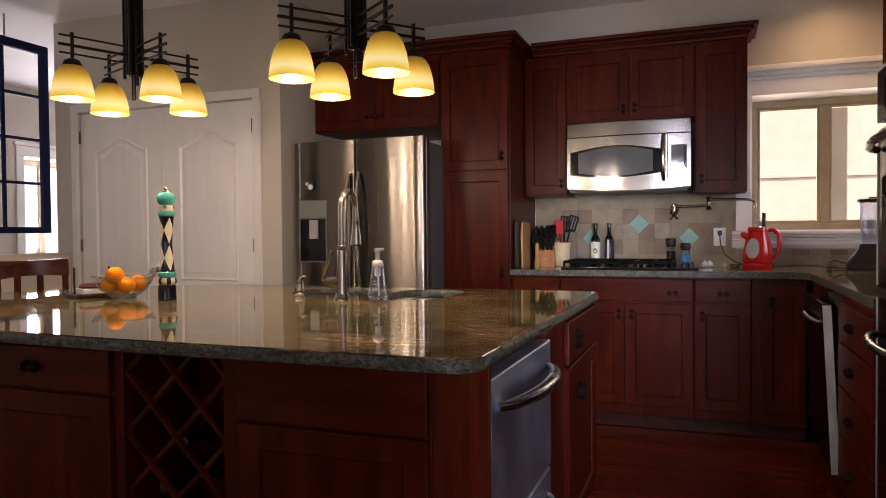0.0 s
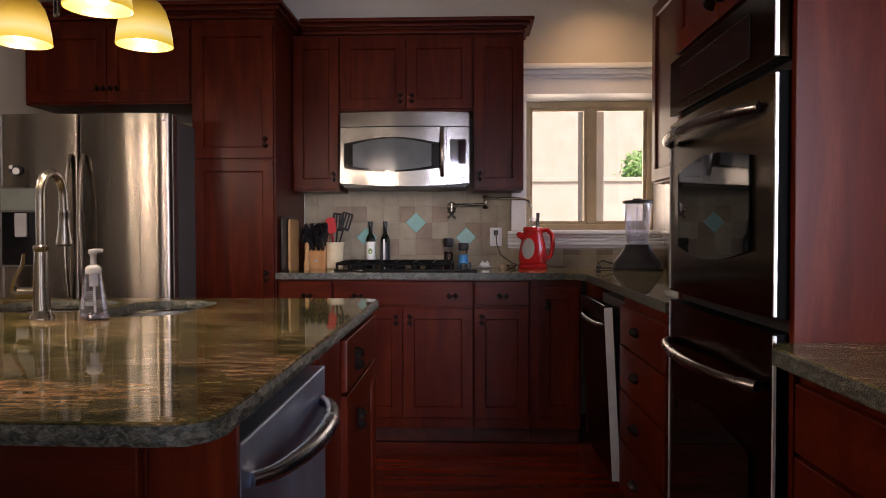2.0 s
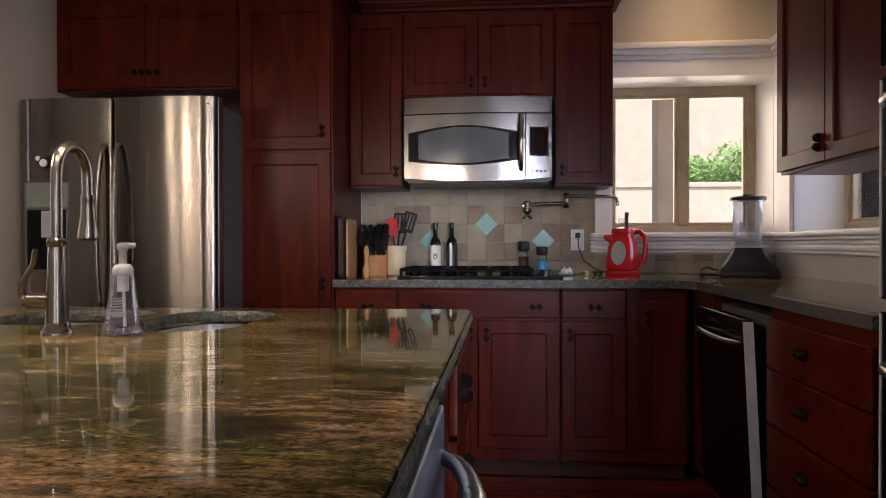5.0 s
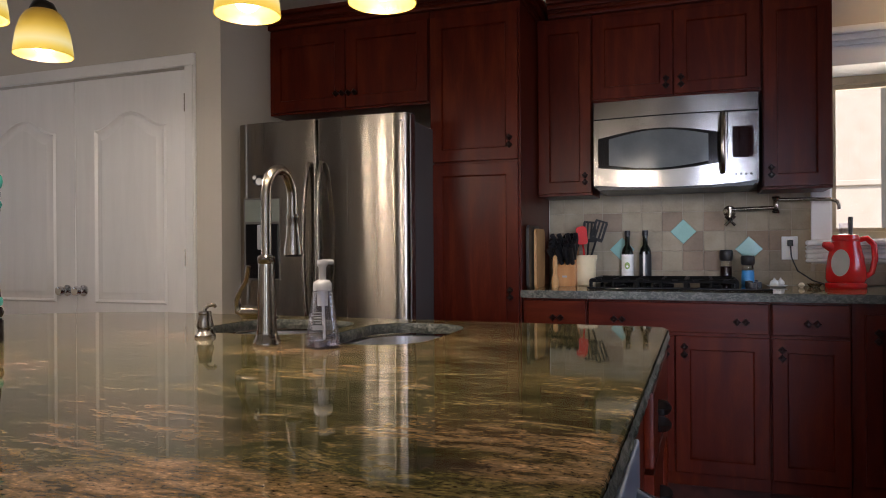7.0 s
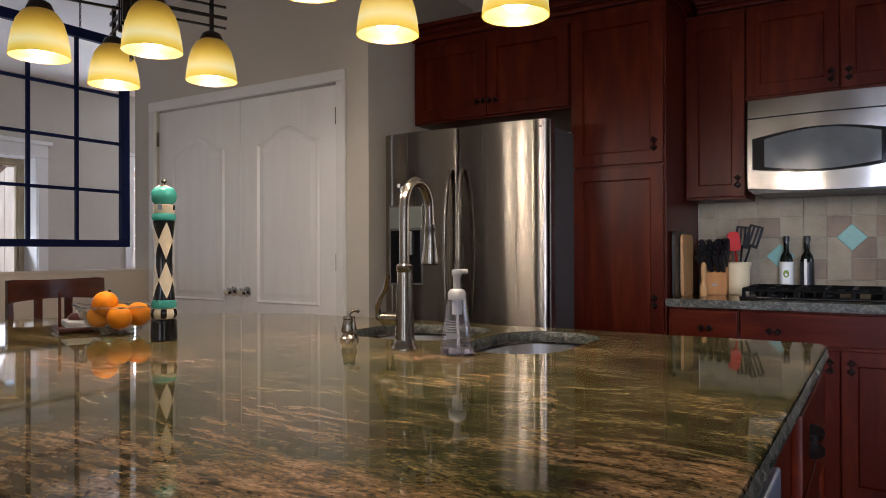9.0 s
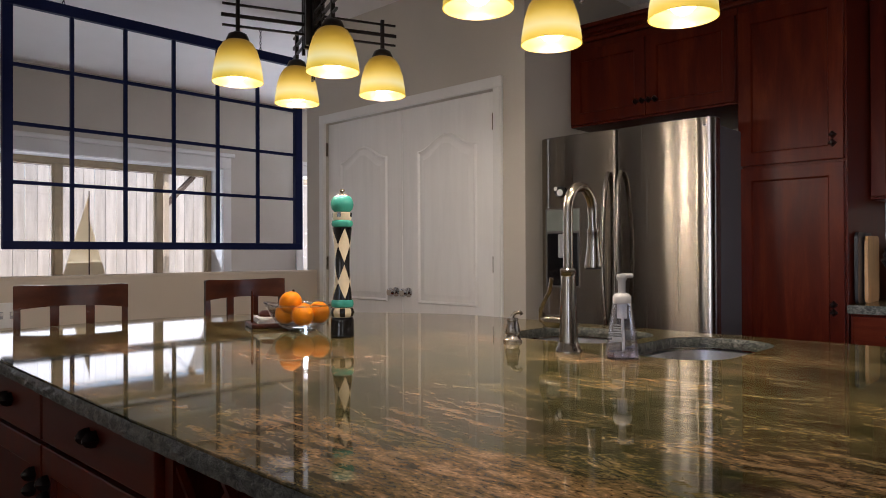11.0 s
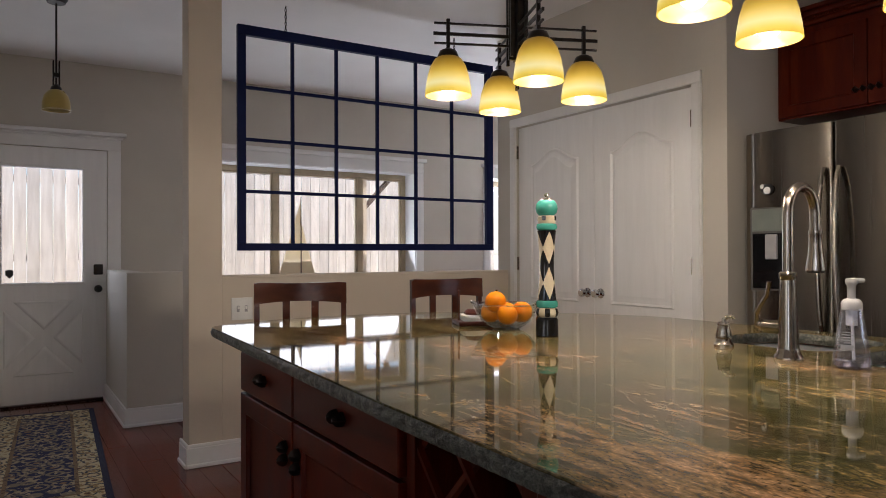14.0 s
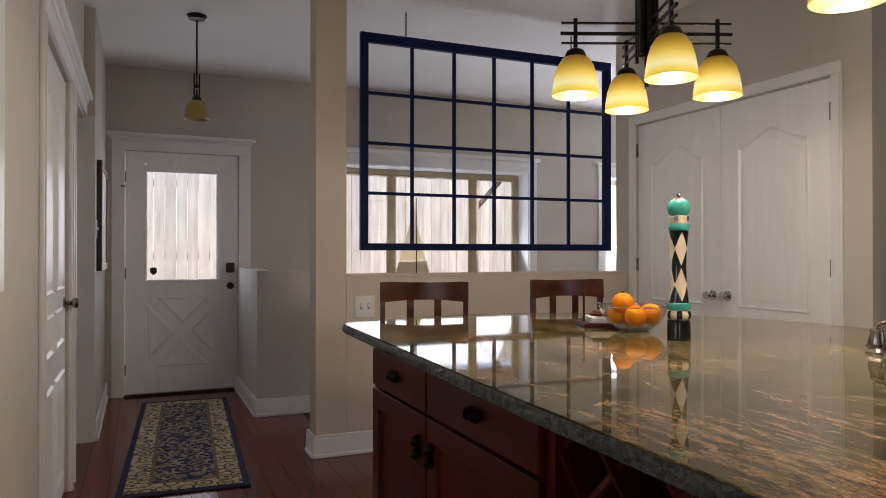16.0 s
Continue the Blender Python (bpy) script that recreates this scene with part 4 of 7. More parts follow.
dw = thing("dishwasher", (0.775, 4.0, 0.0), "stainless dishwasher with its door standing slightly ajar", "dishwasher", -90)
part("body", boxes((0.004, 0.596, 0.03, 0.60, 0.1, 0.87)), M_SIDE, dw)
bm = boxes((0.0, 0.60, -0.03, 0.004, 0.0, 0.70), bevel=0.004)
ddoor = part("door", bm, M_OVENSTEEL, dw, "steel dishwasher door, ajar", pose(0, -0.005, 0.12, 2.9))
part("side_trim", boxes((0.5985, 0.6025, -0.031, 0.003, 0.002, 0.735)), M_BRIGHT, ddoor, "bright metal edge of the open door")
part("control_strip", boxes((0, 0.60, -0.032, 0.004, 0.70, 0.745), bevel=0.006), M_BLACKGLOSS, ddoor)
part("handle", tube([(0.04 + 0.52 * i / 12, -0.032 - 0.028 * math.sin(math.pi * i / 12) ** 0.5, 0.655) for i in range(13)], 0.011, 10), M_STEEL_H, ddoor)
part("toe_kick", boxes((0.004, 0.596, 0.06, 0.10, 0, 0.10)), M_BLACK, dw)

cabinet((0.790, 1.845, 0), -90, 1.2, 0.605, 0.914, [w_(0.02, 0.58, 0.74, 0.875), d_(0.02, 0.58, 0.12, 0.73), w_(0.60, 1.18, 0.74, 0.875), d_(0.60, 1.18, 0.12, 0.73)],
        "dark cherry base cabinet beside the oven tower", 0.09)


def slab(name, outline, label, z0=0.914, z1=0.95):
    o = solid(name, prism(outline, z0, z1, bevel=0.005), M_GRANITE, label, "worktop", "")
    o.data.materials.append(M_EDGE)
    for p in o.data.polygons:
        p.material_index = 1 if abs(p.normal.z) < 0.6 else 0
    return o


slab("granite_worktop", [(-0.918, 4.245), (0.66, 4.245), (0.752, 4.15), (0.752, 2.664), (1.398, 2.664), (1.398, 4.968), (-0.918, 4.968)], "green-brown granite worktop turning the corner")
slab("granite_worktop", [(0.715, 0.66), (1.398, 0.66), (1.398, 1.860), (0.742, 1.860), (0.715, 1.80)], "green-brown granite worktop beside the oven tower")

# ---- island ----
IX0, IX1, IY0, IY1 = -2.78, -0.19, 1.31, 3.10
SINKS = ((-1.51, -1.11, 2.60, 3.00), (-1.06, -0.755, 2.50, 3.00))


def island_outline(step=0.0):
    """Straight front and far edges, a small radius at the near corners and a swept left end."""
    out = []
    knots = [(-0.250, 3.098), (-0.216, 3.085), (-0.205, 3.05), (-0.210, 1.405), (-0.220, 1.368), (-0.245, 1.348), (-0.285, 1.341)]
    out += knots + [(-1.2, 1.358), (-2.66, 1.424), (-2.715, 1.434), (-2.745, 1.466)]
    c0 = [(-2.745, 1.466), (-2.95, 1.85), (-3.04, 2.72), (-2.05, 3.098)]
    for i in range(1, 25):
        t = i / 24
        k = ((1 - t) ** 3, 3 * t * (1 - t) ** 2, 3 * t * t * (1 - t), t ** 3)
        out.append((sum(a * p[0] for a, p in zip(k, c0)), sum(a * p[1] for a, p in zip(k, c0))))
    return out[::-1]


def island_top():
    return prism(island_outline(), 0.8895, 0.92, bevel=0.006, seg=2)


top = solid("island_worktop", island_top(), M_GRANITE, "polished green-brown granite island top with a rough chiselled edge", "countertop", "")
for i, (a, b, c, d) in enumerate(SINKS):
    cut = new("cutter", mesh_of("cutter", prism(rounded(a, b, c, d, 0.13, 8), 0.80, 1.0), M_GRANITE))
    mod = top.modifiers.new("sink_hole", "BOOLEAN")
    mod.object, mod.operation, mod.solver = cut, "DIFFERENCE", "EXACT"
    dg = bpy.context.evaluated_depsgraph_get()
    me = bpy.data.meshes.new_from_object(top.evaluated_get(dg))
    top.modifiers.clear()
    top.data = me
    bpy.data.objects.remove(cut)
RIMS = []
top.data.polygons.foreach_set("use_smooth", [False] * len(top.data.polygons))
for a, b, c, d in SINKS:
    rim = bmesh.new()
    ring = rounded(a + 0.0015, b - 0.0015, c + 0.0015, d - 0.0015, 0.128, 22)
    dense = []
    for (xa, ya), (xb, yb) in zip(ring, ring[1:] + ring[:1]):
        k = max(1, int(math.hypot(xb - xa, yb - ya) / 0.008))
        dense += [(xa + (xb - xa) * i / k, ya + (yb - ya) * i / k) for i in range(k)]
    RIMS.append((rim, dense, (a + b) / 2, (c + d) / 2))
    sk = thing("sink_bowl", (0, 0, 0.78), "stainless undermount sink bowl in the island", "sink", group="island sink bowls")
    bm = bmesh.new()
    o1, o2 = rounded(a + 0.006, b - 0.006, c + 0.006, d - 0.006, 0.125, 8), rounded(a + 0.025, b - 0.025, c + 0.025, d - 0.025, 0.11, 8)
    o0 = rounded(a - 0.02, b + 0.02, c - 0.02, d + 0.02, 0.14, 8)
    r = [[bm.verts.new((x, y, z)) for x, y in o] for o, z in ((o0, 0.1005), (o1, 0.1005), (o1, 0.05), (o2, -0.06))]
    for p, q in zip(r, r[1:]):
        for i in range(len(p)):
            bm.faces.new((p[i], p[(i + 1) % len(p)], q[(i + 1) % len(p)], q[i]))
    bm.faces.new(r[-1])
    part("bowl", bm, M_BOWLSTEEL, sk)
    part("drain", lathe([(0.0, 0), (0.045, 0), (0.045, 0.004), (0.03, 0.002), (0, 0.002)], 20, None, ((a + b) / 2, (c + d) / 2, -0.0595)), M_CHROME, sk)

YI = 1.45
cabinet((-2.35, YI, 0), 0, 0.49, 0.55, 0.889, [w_(0.012, 0.484, 0.752, 0.872, (0.245, 0.815, False)), d_(0.012, 0.484, 0.12, 0.742, (0.44, 0.65, True))], "dark cherry island cabinet with drawer and door", 0.08, "island_cabinet", "island cabinets")
cabinet((-1.86, YI, 0), 0, 0.595, 0.55, 0.889, [w_(0.006, 0.588, 0.752, 0.872, (0.31, 0.815, False)), d_(0.006, 0.588, 0.12, 0.742, (0.045, 0.65, True))], "dark cherry island cabinet with drawer and door", 0.08, "island_cabinet", "island cabinets")
rack = thing("wine_rack", (-1.265, YI, 0), "dark cherry wine rack with a diagonal lattice", "wine rack")
for a, b, c, d, e, f, nm in ((0, 0.03, -0.005, 0.5, 0.08, 0.88, "side_panel"), (0.355, 0.40, -0.005, 0.5, 0.08, 0.88, "side_panel"), (0.03, 0.355, 0.3, 0.5, 0.08, 0.88, "back_panel"),
                          (0.03, 0.355, -0.003, 0.3, 0.08, 0.12, "bottom_rail"), (0.03, 0.355, -0.003, 0.3, 0.865, 0.88, "top_rail")):
    part(nm, boxes((a, b, c, d, e, f)), M_CHERRY, rack)
cell = 0.165
for s in (-1, 1):
    for k in range(-3, 7):
        # slats that run at 45 degrees, clipped to the opening
        pts = []
        for t in range(0, 101):
            x = 0.03 + 0.325 * t / 100
            z = 0.12 + k * cell + s * (x - 0.03) + (0.04 if s > 0 else 0.365)
            if 0.12 < z < 0.865:
                pts.append((x, z))
        if len(pts) > 5:
            (xa, za), (xb, zb) = pts[0], pts[-1]
            part("slat", tube([(xa, 0.012 + 0.006 * s, za), (xb, 0.012 + 0.006 * s, zb)], 0.0085, 4), M_CHERRY, rack)
for bx, bz in ((0.20, 0.63), (0.13, 0.50), (0.27, 0.42), (0.21, 0.30)):
    wb = thing("wine_bottle", (-1.265 + bx, YI + 0.03, bz), "dark wine bottle lying in the rack", "bottle", group="wine bottles")
    part("glass", turned(lathe([(0.0, 0.0), (0.014, 0.0), (0.014, 0.08), (0.036, 0.12), (0.037, 0.265), (0, 0.265)], 16), pose(0, 0, 0, -90)), M_WINEGLASS, wb)
    part("foil", turned(lathe([(0.0, -0.002), (0.0148, -0.002), (0.0148, 0.05), (0.0145, 0.05)], 14), pose(0, 0, 0, -90)), M_BLACKGLOSS, wb)
cabinet((-0.865, YI, 0), 0, 0.52, 0.50, 0.889, [w_(0.006, 0.515, 0.722, 0.872), d_(0.006, 0.515, 0.12, 0.712)], "dark cherry island cabinet with a plain drawer front", 0.08, "island_cabinet", "island cabinets")
cabinet((-0.345, YI, 0), 0, 0.135, 0.015, 0.889, [], "cherry corner panel of the island", 0.0, "island_cabinet", "island cabinets")
solid("island_core", boxes((-2.345, -0.88, 2.0, 2.985, 0.08, 0.72), (-0.88, -0.80, 1.96, 2.985, 0.08, 0.72), (-2.345, -1.6, 2.0, 2.985, 0.72, 0.88)), M_CHERRY, "dark cherry back of the island", "cabinet", "")
cabinet((-0.225, 2.10, 0), 90, 0.27, 0.55, 0.889, [], "dark cherry panel of the island", 0.08, "island_cabinet", "island cabinets")
cabinet((-0.225, 2.37, 0), 90, 0.62, 0.50, 0.889, [w_(0.01, 0.612, 0.722, 0.872, (0.15, 0.795, True)), d_(0.01, 0.612, 0.12, 0.712, (0.20, 0.60, True))], "dark cherry island cabinet with drawer and door", 0.08, "island_cabinet", "island cabinets")
bev = thing("drawer_dishwasher", (-0.232, 1.465, 0), "stainless drawer appliance with a curved bar handle", "dishwasher", 90)
part("body", boxes((0, 0.63, 0.03, 0.53, 0.08, 0.86)), M_BLACK, bev)
for z0, z1 in ((0.475, 0.855), (0.09, 0.465)):
    dr = part("drawer_front", boxes((0.0, 0.63, -0.022, 0.024, z0, z1), bevel=0.004), M_STEEL_DW, bev)
    part("handle", tube([(0.05 + 0.53 * i / 16, -0.022 - 0.062 * math.sin(math.pi * i / 16) ** 0.55, z1 - 0.072) for i in range(17)], [0.012 + 0.006 * math.sin(math.pi * i / 16) for i in range(17)], 12), M_HANDLE_DW, dr, "thick curved steel handle")

# rough chiselled edge round the island slab
bm = bmesh.new()
path = []
ol = island_outline()
for (xa, ya), (xb, yb) in zip(ol, ol[1:] + ol[:1]):
    n = max(1, int(math.hypot(xb - xa, yb - ya) / 0.009))
    path += [(xa + (xb - xa) * i / n, ya + (yb - ya) * i / n) for i in range(n)]
normals = {}
for i, p in enumerate(path):
    (xa, ya), (xb, yb) = path[i - 3], path[(i + 3) % len(path)]
    dl = math.hypot(xb - xa, yb - ya)
    normals[p] = ((yb - ya) / dl, -(xb - xa) / dl)
turn_sign = 1 if sum((x * normals[(x, y)][0]) for x, y in path if x > -0.214) < 0 else -1
normals = {p: (a * turn_sign, b * turn_sign) for p, (a, b) in normals.items()}
rows = []
for k in range(7):
    z = 0.8880 + 0.0285 * k / 6
    row = []
    for x, y in path:
        nx, ny = normals[(x, y)]
        o = 0.001 + (0.0050 * (0.6 + noise.noise((x * 48, y * 48, z * 90))) + 0.0045 * noise.noise((x * 130, y * 130, z * 160))) * math.sin(math.pi * (0.12 + 0.80 * k / 6))
        row.append(bm.verts.new((x + nx * o, y + ny * o, z)))
    rows.append(row)
for p, q in zip(rows, rows[1:]):
    for i in range(len(p)):
        bm.faces.new((p[i], p[(i + 1) % len(p)], q[(i + 1) % len(p)], q[i]))
part("chiselled_edge", bm, M_EDGE, top, "rough chiselled grey-green stone edge")
# the sink cut-outs have the same broken edge
for rim, dense, mx_, my_ in RIMS:
    rows = []
    for k in range(6):
        z = 0.8885 + 0.0310 * k / 5
        row = []
        for x, y in dense:
            dl = math.hypot(mx_ - x, my_ - y)
            o = (0.004 + 0.006 * noise.noise((x * 60, y * 60, z * 80)) + 0.004 * noise.noise((x * 150, y * 150, z * 150))) * math.sin(math.pi * (0.1 + 0.85 * k / 5))
            row.append(rim.verts.new((x + (mx_ - x) / dl * o, y + (my_ - y) / dl * o, z)))
        rows.append(row)
    for p, q in zip(rows, rows[1:]):
        for i in range(len(p)):
            rim.faces.new((p[i], p[(i + 1) % len(p)], q[(i + 1) % len(p)], q[i]))
    part("sink_cut_edge", rim, M_EDGE, top, "rough dark stone edge of the sink cut-out")

# ---- appliances ----
fr = thing("fridge", (-2.266, 3.91, 0.0), "stainless French-door fridge with ice dispenser", "fridge")
fr.scale = (1.035, 1.0, 1.0)
part("body", boxes((0.008, 0.868, 0.075, 0.95, 0.03, 1.745), bevel=0.006), M_SIDE, fr)


def curved_front(x0, x1, z0, z1, bow=0.016, y=0.07, left=0.012, right=0.012, n=14):
    """A door slab whose face bows out towards -y and rolls over at both edges."""
    bm = bmesh.new()
    cols = []
    at = [(x1 - x0) * i / n for i in range(1, n)]
    for k in (0.0, 0.02, 0.06, 0.12, 0.2, 0.3, 0.42, 0.56, 0.72, 0.88):
        at += [left * k, x1 - x0 - right * k]
    for s in sorted(at):
        dl, dr_ = min(s / left, 1), min((x1 - x0 - s) / right, 1)
        roll = sum(min(w, 0.028) * (1 - math.sqrt(max(0.0, 1 - (1 - d) ** 2))) for w, d in ((left, dl), (right, dr_)))
        cols.append((x0 + s, -bow * math.sin(math.pi * s / (x1 - x0)) + roll))
    out = [(x0, y)] + cols + [(x1, y)]
    return prism(out, z0, z1, bm)


for a, b in ((0.0, 0.430), (0.436, 0.890)):
    dr = part("fridge_door", curved_front(a, b, 0.70, 1.765, left=0.075 if a == 0 else 0.012, right=0.075 if a else 0.012), M_STEEL, fr)
    hx = b - 0.036 if a == 0 else a + 0.036
    s = 1 if a == 0 else -1
    pts = [(hx + s * 0.008 * (i / 18) ** 3, -0.012 - 0.052 * math.sin(math.pi * i / 18) ** 0.5, 0.80 + 0.76 * i / 18) for i in range(19)]
    part("handle", tube(pts, 0.011, 12), M_STEEL, dr, "long bowed steel handle")
    if a == 0:
        disp = part("ice_dispenser", boxes((0.045, 0.25, -0.016, 0.01, 1.00, 1.40), bevel=0.004), M_SIDE, dr, "grey ice and water dispenser")
        part("recess", boxes((0.058, 0.238, -0.019, -0.008, 1.01, 1.275), bevel=0.003), M_BLACKGLOSS, disp)
        part("spout", boxes((0.13, 0.19, -0.034, -0.019, 1.15, 1.27), bevel=0.006), M_GREYP, disp)
        part("control_panel", boxes((0.055, 0.242, -0.0185, -0.012, 1.285, 1.392), bevel=0.003), M_GREEN_GREY, disp)
part("freezer_drawer", curved_front(0.0, 0.890, 0.06, 0.692, left=0.075, right=0.075), M_STEEL, fr)
part("handle", tube([(0.06 + 0.77 * i / 16, -0.014 - 0.05 * math.sin(math.pi * i / 16) ** 0.5, 0.60) for i in range(17)], 0.011, 12), M_STEEL_H, fr)
for x in (0.03, 0.82):
    part("hinge_cover", boxes((x, x + 0.045, 0.03, 0.10, 1.745, 1.772), bevel=0.005), M_SIDE, fr)
part("foot", boxes((0.03, 0.86, 0.10, 0.90, 0, 0.03)), M_BLACK, fr)
part("badge", boxes((0.80, 0.86, -0.0025, -0.0005, 1.728, 1.734)), M_GREYP, fr)
mg = thing("fridge_magnet", (-2.125, 3.895, 1.485), "small black and white bear-shaped magnet clip on the fridge", "magnet")
part("body", turned(lathe([(0.0, 0), (0.028, 0), (0.032, 0.006), (0.026, 0.016), (0, 0.018)], 18), pose(0, 0, 0, 90) @ Matrix.Diagonal((1.1, 0.85, 1, 1))), M_BLACK, mg)
part("patch", turned(lathe([(0.0, 0), (0.017, 0), (0.017, 0.006), (0.0, 0.010)], 14), pose(0.008, -0.015, -0.006, 90)), M_WHITEP, mg)
part("patch", turned(lathe([(0.0, 0), (0.012, 0), (0.010, 0.005), (0.0, 0.006)], 12), pose(-0.020, -0.012, 0.014, 90)), M_WHITEP, mg)

mw = thing("microwave", (-0.612, 4.546, 1.435), "stainless over-the-range microwave with an oval dark window", "microwave")
MWW = 0.754
part("body", boxes((0, MWW, 0.03, 0.42, 0.012, 0.433), (0.02, MWW - 0.02, 0.0, 0.40, -0.002, 0.012)), M_BLACK, mw)


def bowed(x0, x1, z0, z1, y_of, bottom=lambda t: 0.0, n=24):
    bm = bmesh.new()
    ring = []
    for i in range(n + 1):
        x = x0 + (x1 - x0) * i / n
        t = x / MWW
        ring.append([bm.verts.new(p) for p in ((x, 0.034, z0 + bottom(t)), (x, y_of(t), z0 + bottom(t)), (x, y_of(t), z1), (x, 0.034, z1))])
    for p, q in zip(ring, ring[1:]):
        for i in range(4):
            bm.faces.new((p[i], q[i], q[(i + 1) % 4], p[(i + 1) % 4]))
    bm.faces.new(ring[0])
    bm.faces.new(ring[-1][::-1])
    return bm


BOW = lambda t: -0.004 - 0.034 * math.sin(math.pi * t)
SAG = lambda t: 0.022 - 0.020 * math.sin(math.pi * t)
part("vent_strip", bowed(0, MWW, 0.352, 0.433, lambda t: BOW(t) + 0.012), M_MWSTEEL, mw)
md = part("door", bowed(0.0, 0.618, 0.0, 0.344, BOW, SAG), M_MWSTEEL, mw)
mc = part("control_panel", bowed(0.622, MWW, 0.0, 0.344, BOW, SAG), M_MWSTEEL, mw)


def curved_plate(x0, x1, zlo, zhi, lift, n=22):
    bm = bmesh.new()
    prev = None
    for i in range(n + 1):
        x = x0 + (x1 - x0) * i / n
        t = i / n
        y = BOW(x / MWW) - lift
        cur = [bm.verts.new((x, y, zlo(t))), bm.verts.new((x, y, zhi(t))), bm.verts.new((x, y + lift + 0.004, zhi(t))), bm.verts.new((x, y + lift + 0.004, zlo(t)))]
        if prev:
            for k in range(4):
                bm.faces.new((prev[k], cur[k], cur[(k + 1) % 4], prev[(k + 1) % 4]))
        else:
            bm.faces.new(cur[::-1])
        prev = cur
    bm.faces.new(prev)
    return bm


part("door_window", curved_plate(0.022, 0.585, lambda t: 0.108 - 0.024 * math.sin(math.pi * t), lambda t: 0.252 + 0.034 * math.sin(math.pi * t), 0.002), M_BLACKGLOSS, md, "black window border")
part("door_window", curved_plate(0.075, 0.535, lambda t: 0.118 - 0.024 * math.sin(math.pi * t), lambda t: 0.246 + 0.032 * math.sin(math.pi * t), 0.0035), M_MWGLASS, md, "grey perforated window screen")
part("handle", tube([(0.598, BOW(0.79) - 0.006 - 0.04 * math.sin(math.pi * i / 14) ** 0.5, 0.060 + 0.28 * i / 14) for i in range(15)], [0.011 + 0.004 * math.sin(math.pi * i / 14) for i in range(15)], 12), M_NICKEL, md, "bowed metal bar handle")
part("display", curved_plate(0.640, 0.732, lambda t: 0.13, lambda t: 0.275, 0.002, 6), M_TOUCH, mc, "glossy dark touch panel")
for i in range(4):
    part("button", turned(lathe([(0, 0), (0.005, 0), (0.005, 0.003), (0, 0.003)], 10), pose(0.655 + 0.022 * i, BOW((0.655 + 0.022 * i) / MWW) - 0.0005, 0.052, 90)), M_BLACK, mc)

ct = thing("gas_cooktop", (-0.629, 4.40, 0.95), "black gas cooktop with cast iron grates", "cooktop")
part("glass_plate", boxes((0, 0.815, 0, 0.50, 0.0005, 0.010), bevel=0.003), M_BLACKGLOSS, ct)
for gx in (0.015, 0.235, 0.455):
    g = bmesh.new()
    for y in (0.03, 0.235, 0.44):
        tube([(gx, y, 0.040), (gx + 0.212, y, 0.040)], 0.009, 6, g)
    for x in (0.0, 0.106, 0.212):
        tube([(gx + x, 0.03, 0.040), (gx + x, 0.44, 0.040)], 0.009, 6, g)
        for y in (0.03, 0.44):
            tube([(gx + x, y, 0.040), (gx + x, y, 0.0105)], 0.009, 6, g)
    for a in (0.03, 0.16):
        tube([(gx + a, 0.03, 0.042), (gx + a, 0.018, 0.049), (gx + a + 0.02, 0.018, 0.049)], 0.008, 6, g)
    part("grate", g, M_IRON, ct)
for bx, by in ((0.12, 0.13), (0.12, 0.36), (0.34, 0.25), (0.56, 0.13), (0.56, 0.36)):
    part("burner", lathe([(0, 0.0), (0.05, 0.0), (0.05, 0.008), (0.038, 0.012), (0.038, 0.022), (0, 0.024)], 20, None, (bx, by, 0.0103)), M_IRON, ct)
for i in range(4):
    part("control_knob", lathe([(0, 0), (0.019, 0), (0.017, 0.022), (0.0, 0.024)], 16, None, (0.735 + 0.03 * (i % 2), 0.08 + 0.11 * i, 0.0103)), M_BLACK, ct)

# ---- backsplash tiles ----
bs = solid("backsplash", boxes((-0.918, 0.412, 4.962, 4.969, 0.951, 1.44), (0.412, 1.398, 4.962, 4.969, 0.951, 1.058)), M_GROUT, "tumbled stone tile backsplash with turquoise diamond insets", "backsplash")
TP = 0.105
tiles = {}


def tile_mesh(w, h, mat, seed):
    key = (round(w, 3), round(h, 3), mat.name, seed)
    if key not in tiles:
        bm = box(bmesh.new(), 0.001, w - 0.001, -0.0035, 0, 0.001, h - 0.001, bevel=0.0014, seg=1)
        tiles[key] = mesh_of("tile", bm, mat, False)
    return tiles[key]


BROWN = {(-5, 0), (-4, 0), (-1, 0), (1, 0), (0, -1), (3, -1), (4, -1), (0, -2), (1, -2), (-2, -2), (9, -2), (11, -2), (-6, -1)}
gx0, gz0 = -0.203, 1.232
col0 = int((gx0 + 0.918) / TP) + 1
for i in range(-col0, 16):
    for j in range(-3, 2):
        xa, xb = max(gx0 + i * TP, -0.918), gx0 + (i + 1) * TP
        za, zb = max(gz0 + j * TP, 0.952), min(gz0 + (j + 1) * TP, 1.44)
        if xa >= 0.41:
            zb = min(zb, 1.058)
        else:
            xb = min(xb, 0.411) if zb > 1.06 else xb
        xb = min(xb, 1.398)
        if xb - xa < 0.012 or zb - za < 0.012:
            continue
        brown = (i, j) in BROWN
        t = new("tile", tile_mesh(xb - xa, zb - za, M_TILE2 if brown else M_TILE, 0))
        t.parent = bs
        t.location = (xa, 4.962, za)
dia = mesh_of("tile", turned(box(bmesh.new(), -0.047, 0.047, -0.0055, 0, -0.047, 0.047, bevel=0.002, seg=1), pose(0, 0, 0, 0, 45, 0)), M_GLASSTILE, False)
